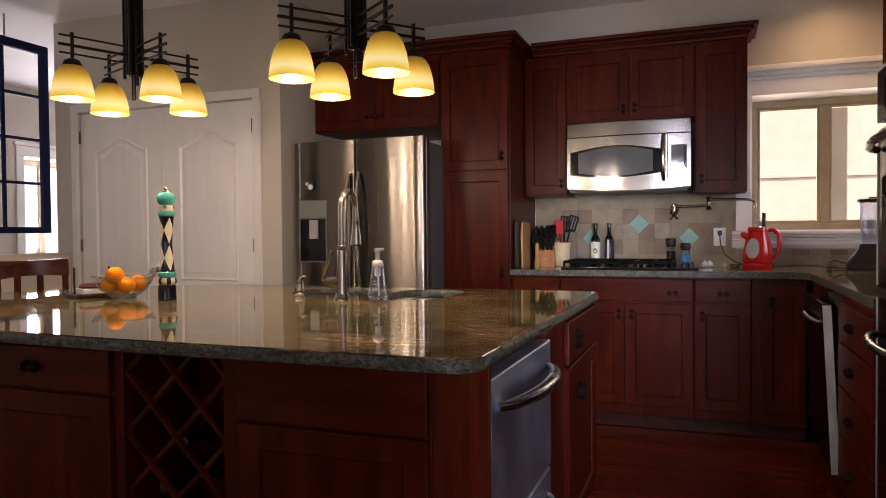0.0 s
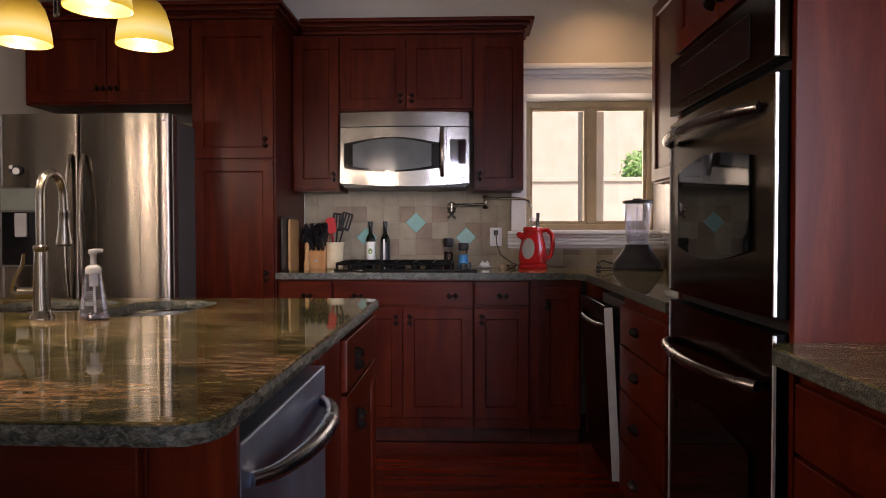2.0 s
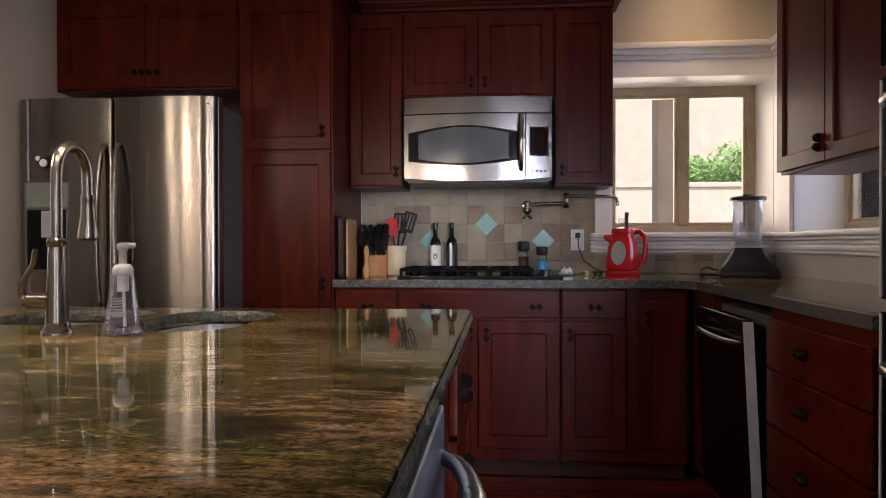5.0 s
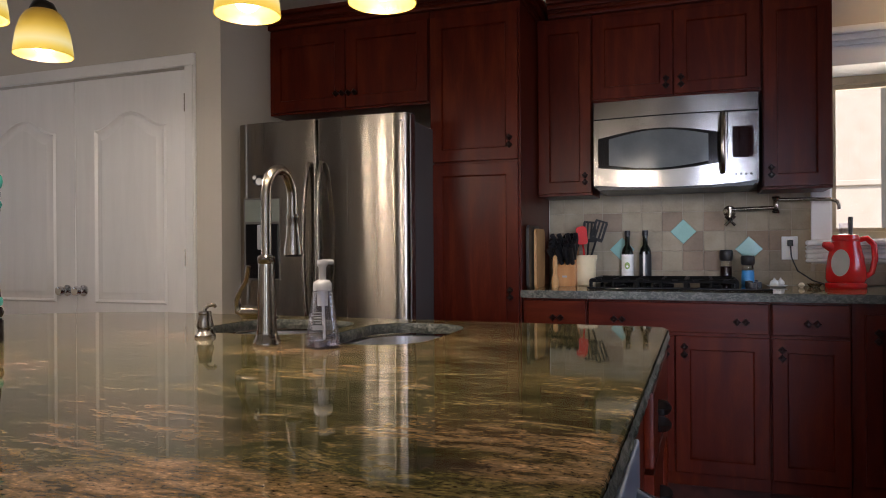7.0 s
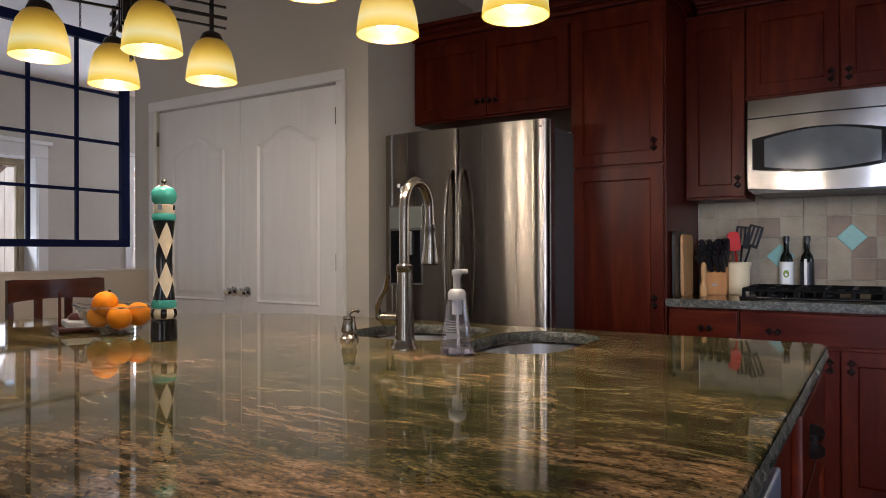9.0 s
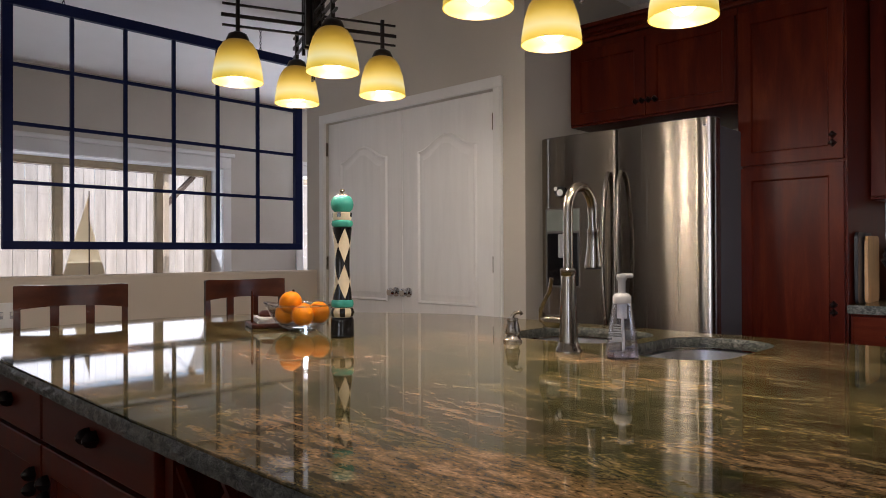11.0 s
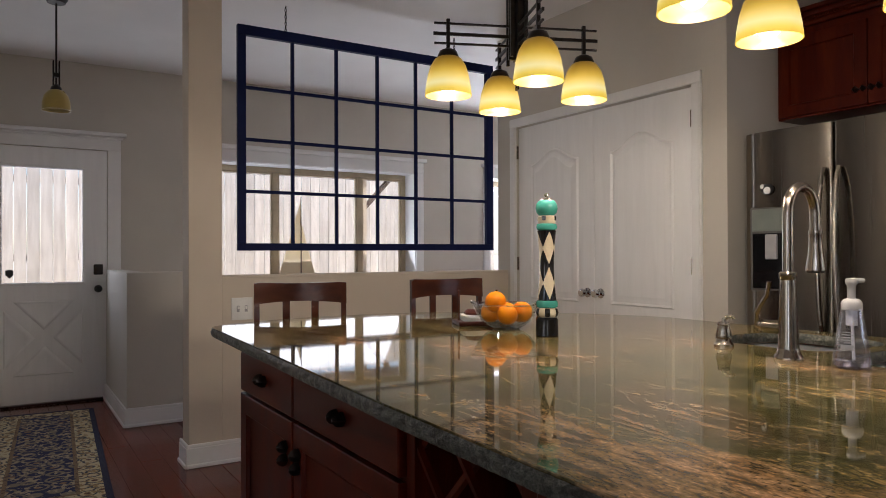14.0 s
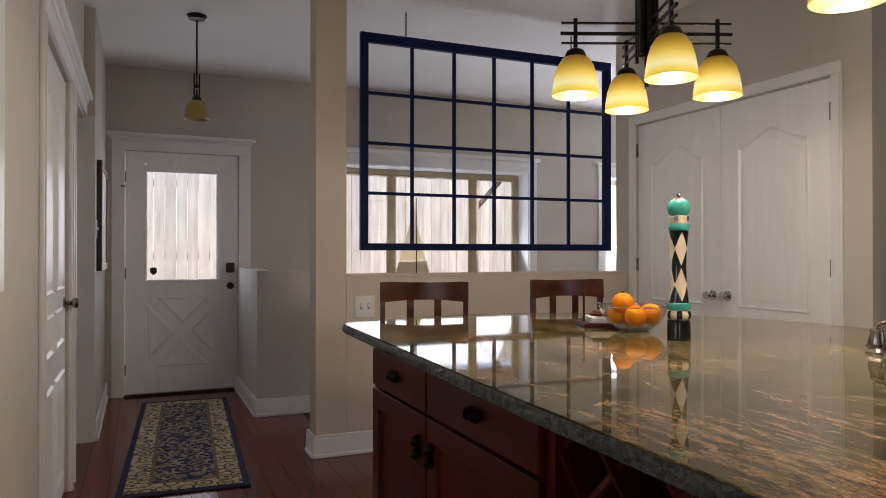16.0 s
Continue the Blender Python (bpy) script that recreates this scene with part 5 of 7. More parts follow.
for x, z in ((-0.200, 1.231), (0.122, 1.136), (-0.518, 1.137)):
    t = tagged(new("tile", dia), "turquoise glass diamond tile")
    t.parent = bs
    t.location = (x, 4.962, z)


def wall_plate(name, place, rz, label, cat, w=0.075, h=0.118, holes=1, toggles=0):
    o = thing(name, place, label, cat, rz)
    part("plate", boxes((-w / 2, w / 2, -0.006, 0, -h / 2, h / 2), bevel=0.0025), M_WHITEP, o)
    for i in range(toggles):
        x = (i - (toggles - 1) / 2) * 0.046
        part("toggle", boxes((x - 0.005, x + 0.005, -0.016, -0.006, -0.002, 0.014), bevel=0.002), M_WHITEP, o)
        part("switch_slot", boxes((x - 0.008, x + 0.008, -0.0068, -0.006, -0.018, 0.018)), M_GREYP, o)
    if not toggles:
        for z in (-0.03, 0.03):
            part("socket", boxes((-0.017, 0.017, -0.0085, -0.006, z - 0.018, z + 0.018), bevel=0.001), M_LABEL, o)
    return o


wall_plate("wall_socket", (0.312, 4.9555, 1.14), 0, "white double wall socket on the tiles", "socket")
wall_plate("light_switch", (-4.143, 1.95, 0.87), 90, "white double light switch on the low wall", "switch", w=0.122, h=0.128, toggles=2)
plug = thing("power_plug", (0.312, 4.935, 1.165), "black plug in the wall socket", "plug")
part("plug_body", boxes((-0.013, 0.013, -0.02, 0.012, -0.016, 0.016), bevel=0.004), M_BLACK, plug)
part("cord", tube([(0, -0.018, -0.012), (0.004, -0.022, -0.07), (0.03, -0.04, -0.14), (0.09, -0.09, -0.185), (0.15, -0.14, -0.205), (0.20, -0.17, -0.232)], 0.0035, 8), M_BLACK, plug)

pf = thing("pot_filler", (0.030, 4.956, 1.332), "brushed nickel folding pot filler tap on the wall", "tap")
part("flange", turned(lathe([(0, 0), (0.032, 0), (0.030, 0.008), (0.014, 0.014), (0.014, 0.05), (0, 0.052)], 20), pose(0, 0, 0, 90)), M_NICKEL, pf)
part("arm", tube([(0, -0.05, 0.008), (0.105, -0.055, 0.010), (0.21, -0.06, 0.012)], 0.010, 12), M_NICKEL, pf)
part("joint", lathe([(0, -0.03), (0.017, -0.03), (0.020, -0.022), (0.013, -0.012), (0.013, 0.035), (0.020, 0.045), (0.017, 0.054), (0, 0.056)], 18, None, (0.215, -0.06, 0.014)), M_NICKEL, pf)
part("arm", tube([(0.215, -0.06, 0.052), (0.36, -0.075, 0.050), (0.455, -0.085, 0.046), (0.485, -0.088, 0.034), (0.492, -0.09, 0.012), (0.492, -0.09, -0.006)], 0.009, 12), M_NICKEL, pf)
for a in range(4):
    part("cross_handle", tube([(0, -0.066, -0.050), (0.034 * math.cos(radians(90 * a + 45)), -0.068, -0.050 + 0.034 * math.sin(radians(90 * a + 45)))], [0.006, 0.0075], 8), M_NICKEL, pf)
part("valve", tube([(0, -0.05, 0.02), (0, -0.052, -0.035), (0, -0.07, -0.050)], 0.012, 12), M_NICKEL, pf)

# ---- things on the north worktop ----
ZC = 0.9505
for i, (dx, h, w, m, lab) in enumerate(((0.0, 0.31, 0.24, M_BLACK, "black plastic cutting board leaning on the pantry side"), (0.040, 0.295, 0.20, M_BOARD, "worn wooden cutting board leaning on the pantry side"))):
    cb = thing("cutting_board", (-0.906 + 0.52 * dx, 4.465 + 1.4 * dx, ZC), lab, "cutting board", 0)
    b = prism(rounded(-w / 2, w / 2, 0, h, 0.02), -0.007, 0.007, bevel=0.003)
    part("board", turned(b, pose(0, 0, 0, 90, 0, 90)), m, cb)
rp = thing("wooden_pestle", (-0.80, 4.49, ZC), "small worn wooden pestle standing on the worktop", "pestle")
part("pin", lathe([(0, 0), (0.016, 0), (0.019, 0.02), (0.017, 0.05), (0.010, 0.065), (0.010, 0.085), (0.013, 0.10), (0.012, 0.15), (0.006, 0.16), (0, 0.162)], 16), M_BOARD, rp)
kb = thing("knife_block", (-0.775, 4.70, ZC), "wooden knife block full of black-handled knives", "knife block", 0)
bm = bmesh.new()
lo = [bm.verts.new(p) for p in ((-0.055, -0.075, 0), (0.055, -0.075, 0), (0.055, 0.075, 0), (-0.055, 0.075, 0))]
hi = [bm.verts.new(p) for p in ((-0.055, -0.085, 0.105), (0.055, -0.085, 0.105), (0.055, 0.045, 0.205), (-0.055, 0.045, 0.205))]
for i in range(4):
    bm.faces.new((lo[i], lo[(i + 1) % 4], hi[(i + 1) % 4], hi[i]))
bm.faces.new(lo[::-1])
bm.faces.new(hi)
bmesh.ops.bevel(bm, geom=list(bm.edges), offset=0.004, segments=2, affect="EDGES")
part("block", bm, M_BLOCK, kb)
rng = random.Random(3)
for i in range(4):
    for j in range(4):
        a = Vector((-0.040 + 0.027 * i + rng.uniform(-0.004, 0.004), -0.070 + 0.032 * j, 0.116 + 0.0245 * j))
        d = Vector((-0.34 + 0.12 * i + rng.uniform(-0.05, 0.05), -0.55, 0.75)).normalized()
        part("knife_handle", tube([a, a + d * 0.05, a + d * 0.10], [0.011, 0.0145, 0.013], 8), M_BLACK, kb)
        part("rivet", turned(lathe([(0, 0), (0.0035, 0), (0, 0.002)], 8), Matrix.Translation(a + d * 0.06 + Vector((0, -0.0095, 0))) @ pose(0, 0, 0, 90)), M_CHROME, kb)
part("paper_tag", boxes((-0.012, 0.012, -0.0815, -0.079, 0.045, 0.055)), M_GREYP, kb)
cr = thing("utensil_crock", (-0.685, 4.72, ZC), "cream crockery jar holding black and red cooking utensils", "crock")
part("jar", lathe([(0, 0), (0.048, 0), (0.052, 0.004), (0.058, 0.13), (0.063, 0.148), (0.063, 0.158), (0.058, 0.160), (0.054, 0.15), (0.046, 0.012), (0, 0.010)], 32), M_CROCK, cr)


def utensil(name, base, tip, head, mat):
    u = part(name, tube([base, tip], [0.006, 0.005], 8), mat, cr)
    d = (Vector(tip) - Vector(base)).normalized()
    side = (Vector((1, 0.25, 0)) - d * d.dot(Vector((1, 0.25, 0)))).normalized()
    m = Matrix.Translation(tip) @ Matrix((side, d.cross(side), d)).transposed().to_4x4()
    if head == "slotted":
        b = bmesh.new()
        for x0, x1 in ((-0.034, -0.022), (-0.015, -0.005), (0.005, 0.015), (0.022, 0.034)):
            box(b, x0, x1, -0.002, 0.002, 0.0, 0.09)
        box(b, -0.032, 0.032, -0.002, 0.002, -0.012, 0.004)
        box(b, -0.032, 0.032, -0.002, 0.002, 0.088, 0.098)
    elif head == "spoon":
        b = turned(lathe([(0, 0), (0.018, 0.012), (0.030, 0.04), (0.030, 0.06), (0.018, 0.085), (0, 0.092)], 18), Matrix.Diagonal((1, 0.28, 1, 1)))
    else:
        b = prism(rounded(-0.028, 0.028, 0, 0.095, 0.018), -0.003, 0.003, bevel=0.001)
        turned(b, pose(0, 0, 0, 90))
        b2 = boxes((-0.012, -0.006, -0.0045, 0.0045, 0.03, 0.08), (0.006, 0.012, -0.0045, 0.0045, 0.03, 0.08))
        t = bpy.data.meshes.new("t")
        b2.to_mesh(t)
        b2.free()
        b.from_mesh(t)
        bpy.data.meshes.remove(t)
    part("utensil_head", turned(b, m), mat, u)


utensil("spatula", (0.012, 0, 0.02), (-0.008, -0.02, 0.215), "flat", M_REDSIL)
utensil("slotted_turner", (-0.01, 0, 0.02), (0.06, 0.0, 0.245), "slotted", M_IRON)
utensil("slotted_turner", (0.0, 0.01, 0.02), (0.015, 0.03, 0.24), "slotted", M_IRON)
utensil("ladle", (0.02, 0, 0.02), (-0.065, -0.01, 0.185), "spoon", M_IRON)
utensil("spoon", (0.01, 0.01, 0.02), (-0.05, 0.03, 0.19), "spoon", M_IRON)


def oil_bottle(x, y, lab, label_mat):
    b = thing("oil_bottle", (x, y, ZC), lab, "bottle", group="oil bottles")
    part("glass", lathe([(0, 0), (0.029, 0), (0.031, 0.004), (0.031, 0.165), (0.026, 0.190), (0.013, 0.212), (0.0125, 0.262), (0, 0.262)], 24), M_WINEGLASS, b)
    part("cap", lathe([(0, 0.258), (0.015, 0.258), (0.015, 0.288), (0, 0.290)], 18), M_BLACK, b)
    part("paper_label", lathe([(0.0316, 0.045), (0.0316, 0.16)], 24), label_mat, b)
    return b


b1 = oil_bottle(-0.485, 4.90, "dark oil bottle with a pale label", M_LABEL)
part("avocado_print", turned(lathe([(0, 0), (0.014, 0), (0.014, 0.001), (0, 0.001)], 16), pose(0.002, -0.0316, 0.10, 90) @ Matrix.Diagonal((1, 1.35, 1, 1))), M_GREEN, b1)
part("avocado_stone", turned(lathe([(0, 0), (0.006, 0), (0, 0.0012)], 12), pose(0.002, -0.0326, 0.096, 90)), M_LABEL, b1)
b2 = oil_bottle(-0.392, 4.90, "dark oil bottle with a black and white label", M_BLACK)
part("label_strip", turned(boxes((-0.006, 0.006, -0.0335, -0.0318, 0.045, 0.175)), pose(0, 0, 0, 0, 0, -8)), M_LABEL, b2, "narrow white label strip")


def grinder(x, y, lab, fill, k=1.0):
    g = thing("spice_grinder", (x, y, ZC), lab, "grinder", group="spice grinders")
    part("jar", lathe([(0, 0), (0.026, 0), (0.028, 0.004), (0.026, 0.085), (0.024, 0.10), (0, 0.10)], 24), M_GLASS, g)
    part("filling", lathe([(0, 0.004), (0.0235, 0.005), (0.0225, 0.075), (0, 0.077)], 20), fill, g)
    part("cap", lathe([(0, 0.098), (0.025, 0.098), (0.031, 0.105), (0.032, 0.135), (0.027, 0.142), (0, 0.143)], 12), M_BLACK, g)
    g.scale = (1.05, 1.05, k)
    return g


grinder(0.010, 4.90, "glass pepper grinder with a black cap", M_DARKWOOD, 1.28)
sg = grinder(0.105, 4.77, "salt grinder with a blue label and black cap", M_BLUE, 1.08)
part("paper_label", lathe([(0.0288, 0.012), (0.0275, 0.07)], 24), M_BLUE, sg)
gd = thing("butter_dish", (0.235, 4.76, ZC), "small white saucer with garlic bulbs", "dish")
part("saucer", lathe([(0, 0), (0.03, 0), (0.046, 0.008), (0.045, 0.010), (0.028, 0.004), (0, 0.004)], 28), M_WHITEP, gd)
for dx, dy, r in ((-0.012, 0, 0.021), (0.016, 0.006, 0.019)):
    part("garlic_bulb", lathe([(0, 0.002), (r * 0.7, 0.004), (r, 0.015), (r * 0.8, 0.028), (r * 0.25, 0.036), (r * 0.15, 0.043), (0, 0.044)], 14, None, (dx, dy, 0.002)), M_WHITEP, gd)
gc = thing("garlic_clove", (0.33, 4.73, ZC), "single peeled garlic clove on the worktop", "garlic")
part("clove", turned(lathe([(0, 0.0), (0.010, 0.004), (0.014, 0.014), (0.008, 0.026), (0, 0.032)], 12), pose(0, 0, 0.010, 80, 0, 30)), M_CREAM, gc)
sd = thing("small_dish", (0.40, 4.77, ZC), "small glass dish on the worktop", "dish")
part("dish", lathe([(0, 0), (0.02, 0), (0.034, 0.018), (0.032, 0.018), (0.018, 0.004), (0, 0.004)], 20), M_GLASS, sd)

kt = thing("kettle", (0.53, 4.76, ZC), "glossy red electric kettle with a grey window", "kettle")
kt.scale = (0.98, 0.98, 1.04)
part("base", lathe([(0, 0), (0.088, 0), (0.092, 0.006), (0.090, 0.022), (0.082, 0.026), (0, 0.026)], 32), M_RED, kt)
part("body", lathe([(0, 0.027), (0.080, 0.027), (0.089, 0.042), (0.087, 0.085), (0.078, 0.140), (0.066, 0.185), (0.060, 0.212), (0, 0.215)], 36), M_RED, kt)
part("lid", lathe([(0, 0.213), (0.060, 0.213), (0.062, 0.224), (0.056, 0.240), (0, 0.246)], 28), M_RED, kt)
part("spout", tube([(-0.045, -0.01, 0.175), (-0.085, -0.02, 0.195), (-0.10, -0.023, 0.198)], [0.026, 0.018, 0.012], 12), M_RED, kt)
part("handle", tube([(0.055, 0, 0.218), (0.090, 0, 0.224), (0.120, 0, 0.195), (0.124, 0, 0.13), (0.110, 0, 0.07), (0.080, 0, 0.050)], [0.013, 0.014, 0.014, 0.014, 0.013, 0.012], 12), M_RED, kt)
gw = turned(lathe([(0, 0), (0.042, 0), (0.042, 0.003), (0, 0.005)], 24), Matrix.Translation((-0.034, -0.072, 0.115)) @ pose(0, 0, 0, 78, 0, -24) @ Matrix.Diagonal((0.95, 1.45, 1, 1)))
part("water_window", gw, M_GREYP, kt, "grey oval water gauge")
jar = thing("glass_jar", (0.555, 4.90, ZC), "small clear jar with a dark brush behind the kettle", "jar")
part("glass", lathe([(0, 0), (0.03, 0), (0.032, 0.01), (0.032, 0.31), (0.029, 0.31), (0.028, 0.012), (0, 0.01)], 20), M_PLASTIC, jar)
part("brush", tube([(0.01, -0.02, 0.02), (0.018, -0.02, 0.34)], [0.006, 0.012], 8), M_BLACK, jar)

bl = thing("blender", (1.13, 4.62, ZC), "black countertop blender with a clear jug", "blender", -12)
bm = bmesh.new()
rings = [[bm.verts.new((x * w, y * w * 0.9, z)) for x, y in rounded(-0.5, 0.5, -0.5, 0.5, 0.14, 4)] for z, w in ((0.0, 0.275), (0.008, 0.285), (0.040, 0.275), (0.080, 0.215), (0.120, 0.158), (0.146, 0.140))]
for p, q in zip(rings, rings[1:]):
    for i in range(len(p)):
        bm.faces.new((p[i], p[(i + 1) % len(p)], q[(i + 1) % len(p)], q[i]))
bm.faces.new(rings[0][::-1])
bm.faces.new(rings[-1])
part("motor_base", bm, M_BLACK, bl)
part("control_plate", boxes((-0.05, 0.05, -0.112, -0.106, 0.012, 0.04), bevel=0.002), M_BLACKGLOSS, bl)
part("jug", lathe([(0, 0.146), (0.055, 0.146), (0.062, 0.152), (0.078, 0.335), (0.083, 0.385), (0.080, 0.385), (0.074, 0.335), (0.058, 0.158), (0, 0.156)], 24), M_JUGTHIN, bl)
part("jug_handle", tube([(0, 0.078, 0.36), (0, 0.125, 0.36), (0, 0.130, 0.27), (0, 0.11, 0.21), (0, 0.068, 0.205)], 0.010, 10), M_JUGTHIN, bl)
part("lid", lathe([(0, 0.384), (0.086, 0.384), (0.088, 0.398), (0.082, 0.404), (0.03, 0.406), (0.028, 0.415), (0, 0.416)], 24), M_BLACK, bl)
part("blade", turned(boxes((-0.035, 0.035, -0.006, 0.006, 0.172, 0.175), (-0.006, 0.006, -0.035, 0.035, 0.176, 0.179)), pose(0, 0, 0, 0, 0, 20)), M_CHROME, bl)
part("cord", tube([(-0.11, 0.0, 0.03), (-0.16, 0.02, 0.035), (-0.20, -0.01, 0.05), (-0.225, -0.03, 0.035), (-0.21, -0.06, 0.008), (-0.17, -0.05, 0.006), (-0.13, -0.02, 0.006)], 0.004, 8), M_BLACK, bl)
part("plug", boxes((-0.235, -0.205, -0.075, -0.045, 0.001, 0.022), bevel=0.004), M_BLACK, bl)

# ---- things on the island ----
ZI = 0.9203
fc = thing("kitchen_faucet", (-1.114, 2.445, ZI), "brushed nickel pull-down kitchen faucet", "faucet")
part("base", lathe([(0, 0), (0.034, 0), (0.034, 0.006), (0.028, 0.014), (0.026, 0.026), (0, 0.026)], 28), M_NICKEL, fc)
part("body", lathe([(0, 0.02), (0.025, 0.02), (0.0215, 0.11), (0.0185, 0.195), (0.021, 0.198), (0.021, 0.212), (0.017, 0.216), (0, 0.216)], 28), M_NICKEL, fc)
R = 0.059
pts = [(0, 0, 0.21), (0, 0, 0.30), (0, 0, 0.365)] + [(0, R - R * math.cos(radians(a)), 0.365 + R * 1.1 * math.sin(radians(a))) for a in range(15, 180, 15)] + [(0, 2 * R, 0.365), (0, 2 * R + 0.002, 0.32)]
part("neck", tube(pts, 0.0130, 16), M_NICKEL, fc)
part("spray_head", lathe([(0, 0.105), (0.0165, 0.105), (0.0175, 0.098), (0.0155, 0.092), (0.018, 0.05), (0.0245, 0.006), (0.024, 0), (0, 0)], 24, None, (0, 2 * R + 0.003, 0.215)), M_NICKEL, fc)
part("spray_tip", lathe([(0, -0.004), (0.021, -0.004), (0.022, 0.0)], 20, None, (0, 2 * R + 0.003, 0.2148)), M_BLACK, fc)
part("handle_pivot", tube([(-0.015, 0.0, 0.075), (-0.065, 0.0, 0.075)], 0.0175, 16), M_NICKEL, fc)
part("lever", tube([(-0.066, 0.0, 0.075), (-0.082, 0.0, 0.078), (-0.083, -0.004, 0.105), (-0.066, -0.012, 0.13), (-0.045, -0.018, 0.155), (-0.036, -0.022, 0.19)], [0.014, 0.010, 0.007, 0.006, 0.006, 0.006], 10), M_NICKEL, fc)
sdp = thing("soap_dispenser", (-1.352, 2.515, ZI), "brushed nickel built-in soap dispenser", "soap dispenser")
part("base", lathe([(0, 0), (0.027, 0), (0.027, 0.006), (0.020, 0.012), (0.018, 0.022), (0, 0.022)], 24), M_NICKEL, sdp)
part("body", lathe([(0, 0.02), (0.021, 0.022), (0.022, 0.03), (0.016, 0.058), (0.017, 0.062), (0.015, 0.068), (0, 0.07)], 24), M_NICKEL, sdp)
part("spout", tube([(0, 0, 0.064), (0.0, 0.0, 0.074), (0.006, 0.006, 0.082), (0.016, 0.016, 0.084), (0.019, 0.019, 0.077)], 0.0055, 10), M_NICKEL, sdp)
sb = thing("soap_bottle", (-0.952, 2.432, ZI), "clear conical pump bottle with a little lilac soap", "soap bottle")
sb.scale = (1.02, 1.02, 0.97)
part("bottle", lathe([(0, 0), (0.038, 0), (0.041, 0.004), (0.040, 0.012), (0.031, 0.075), (0.024, 0.125), (0.022, 0.14), (0.020, 0.14), (0.022, 0.125), (0.029, 0.075), (0.038, 0.012), (0.037, 0.006), (0, 0.005)], 32), M_PLASTIC, sb)
part("liquid", lathe([(0, 0.0055), (0.0365, 0.0065), (0.0355, 0.022), (0, 0.022)], 28), M_LIQUID, sb)
part("collar", lathe([(0, 0.136), (0.0205, 0.136), (0.0215, 0.141), (0.0215, 0.153), (0.016, 0.161), (0.010, 0.163), (0, 0.163)], 28), M_PUMP, sb, "white pump collar")
part("pump", lathe([(0, 0.162), (0.0085, 0.162), (0.0085, 0.193), (0.012, 0.197), (0.0125, 0.205), (0.011, 0.210), (0, 0.211)], 22), M_PUMP, sb)
part("nozzle", tube([(0.0, 0.0, 0.206), (0.012, 0.026, 0.205)], 0.006, 10), M_PUMP, sb)
part("dip_tube", tube([(0.0, 0, 0.14), (0.004, 0, 0.02)], 0.0035, 8), M_WHITEP, sb)
part("foam_chamber", lathe([(0, 0.10), (0.012, 0.10), (0.012, 0.137), (0, 0.137)], 16), M_WHITEP, sb)
for i, (w, z) in enumerate(((0.018, 0.085), (0.022, 0.079), (0.020, 0.073), (0.022, 0.067), (0.014, 0.061), (0.026, 0.045))):
    r = 0.0415 - 0.10 * z + 0.001
    part("label_line", boxes((-w / 2, w / 2, -r - 0.0006, -r, z, z + (0.0022 if i < 5 else 0.012))), M_GREYP, sb, "", pose(0, 0, 0, 0, 0, 14))

pm = thing("pepper_mill", (-1.808, 2.254, ZI), "tall black, cream and teal harlequin pepper mill", "pepper mill", 22)
part("base", lathe([(0, 0), (0.035, 0), (0.036, 0.003), (0.035, 0.055), (0.033, 0.061), (0, 0.062)], 12), M_BLACKGLOSS, pm)
part("checker_band", lathe([(0.028, 0.061), (0.034, 0.066), (0.0365, 0.076), (0.034, 0.087), (0.028, 0.091)], 28), M_CREAM, pm)
for k in range(6):
    bm = bmesh.new()
    prev = None
    for i in range(6):
        a = radians(60 * k - 13 + 26 * i / 5)
        cur = [bm.verts.new((r * math.cos(a), r * math.sin(a), z)) for r, z in ((0.0318, 0.063), (0.0350, 0.067), (0.0373, 0.076), (0.0350, 0.086), (0.0318, 0.0895))]
        if prev:
            for p in range(4):
                bm.faces.new((prev[p], cur[p], cur[p + 1], prev[p + 1]))
        prev = cur
    part("checker", bm, M_BLACKGLOSS, pm)
part("lower_ring", lathe([(0.026, 0.090), (0.033, 0.093), (0.035, 0.102), (0.033, 0.112), (0.027, 0.116)], 28), M_TEAL, pm)


def mill_r(z):
    t = (z - 0.114) / 0.222
    return 0.0300 - 0.0075 * math.sin(math.pi * min(max(t, 0), 1)) ** 0.9


part("shaft", lathe([(0, 0.114)] + [(mill_r(0.114 + 0.222 * i / 16), 0.114 + 0.222 * i / 16) for i in range(17)] + [(0, 0.337)], 28), M_BLACKGLOSS, pm)
for k in range(4):
    for z0, z1 in ((0.118, 0.222), (0.228, 0.332)):
        bm = bmesh.new()
        prev = None
        for i in range(15):
            u = i / 14
            z = z0 + (z1 - z0) * u
            half = radians(47) * (1 - abs(2 * u - 1))
            cur = []
            for j in range(7):
                a = radians(90 * k - 45) + half * (j / 3 - 1)
                r = mill_r(z) + 0.0007
                cur.append(bm.verts.new((r * math.cos(a), r * math.sin(a), z)))
            if prev:
                for j in range(6):
                    bm.faces.new((prev[j], prev[j + 1], cur[j + 1], cur[j]))
            prev = cur
        bmesh.ops.remove_doubles(bm, verts=bm.verts, dist=1e-6)
        part("diamond", bm, M_CREAM, pm, "cream painted diamond")
part("upper_ring", lathe([(0.024, 0.336), (0.031, 0.339), (0.0335, 0.347), (0.031, 0.356), (0.022, 0.359)], 28), M_TEAL, pm)
part("neck_band", lathe([(0.026, 0.358), (0.0285, 0.362), (0.0285, 0.379), (0.024, 0.383)], 28), M_CREAM, pm)
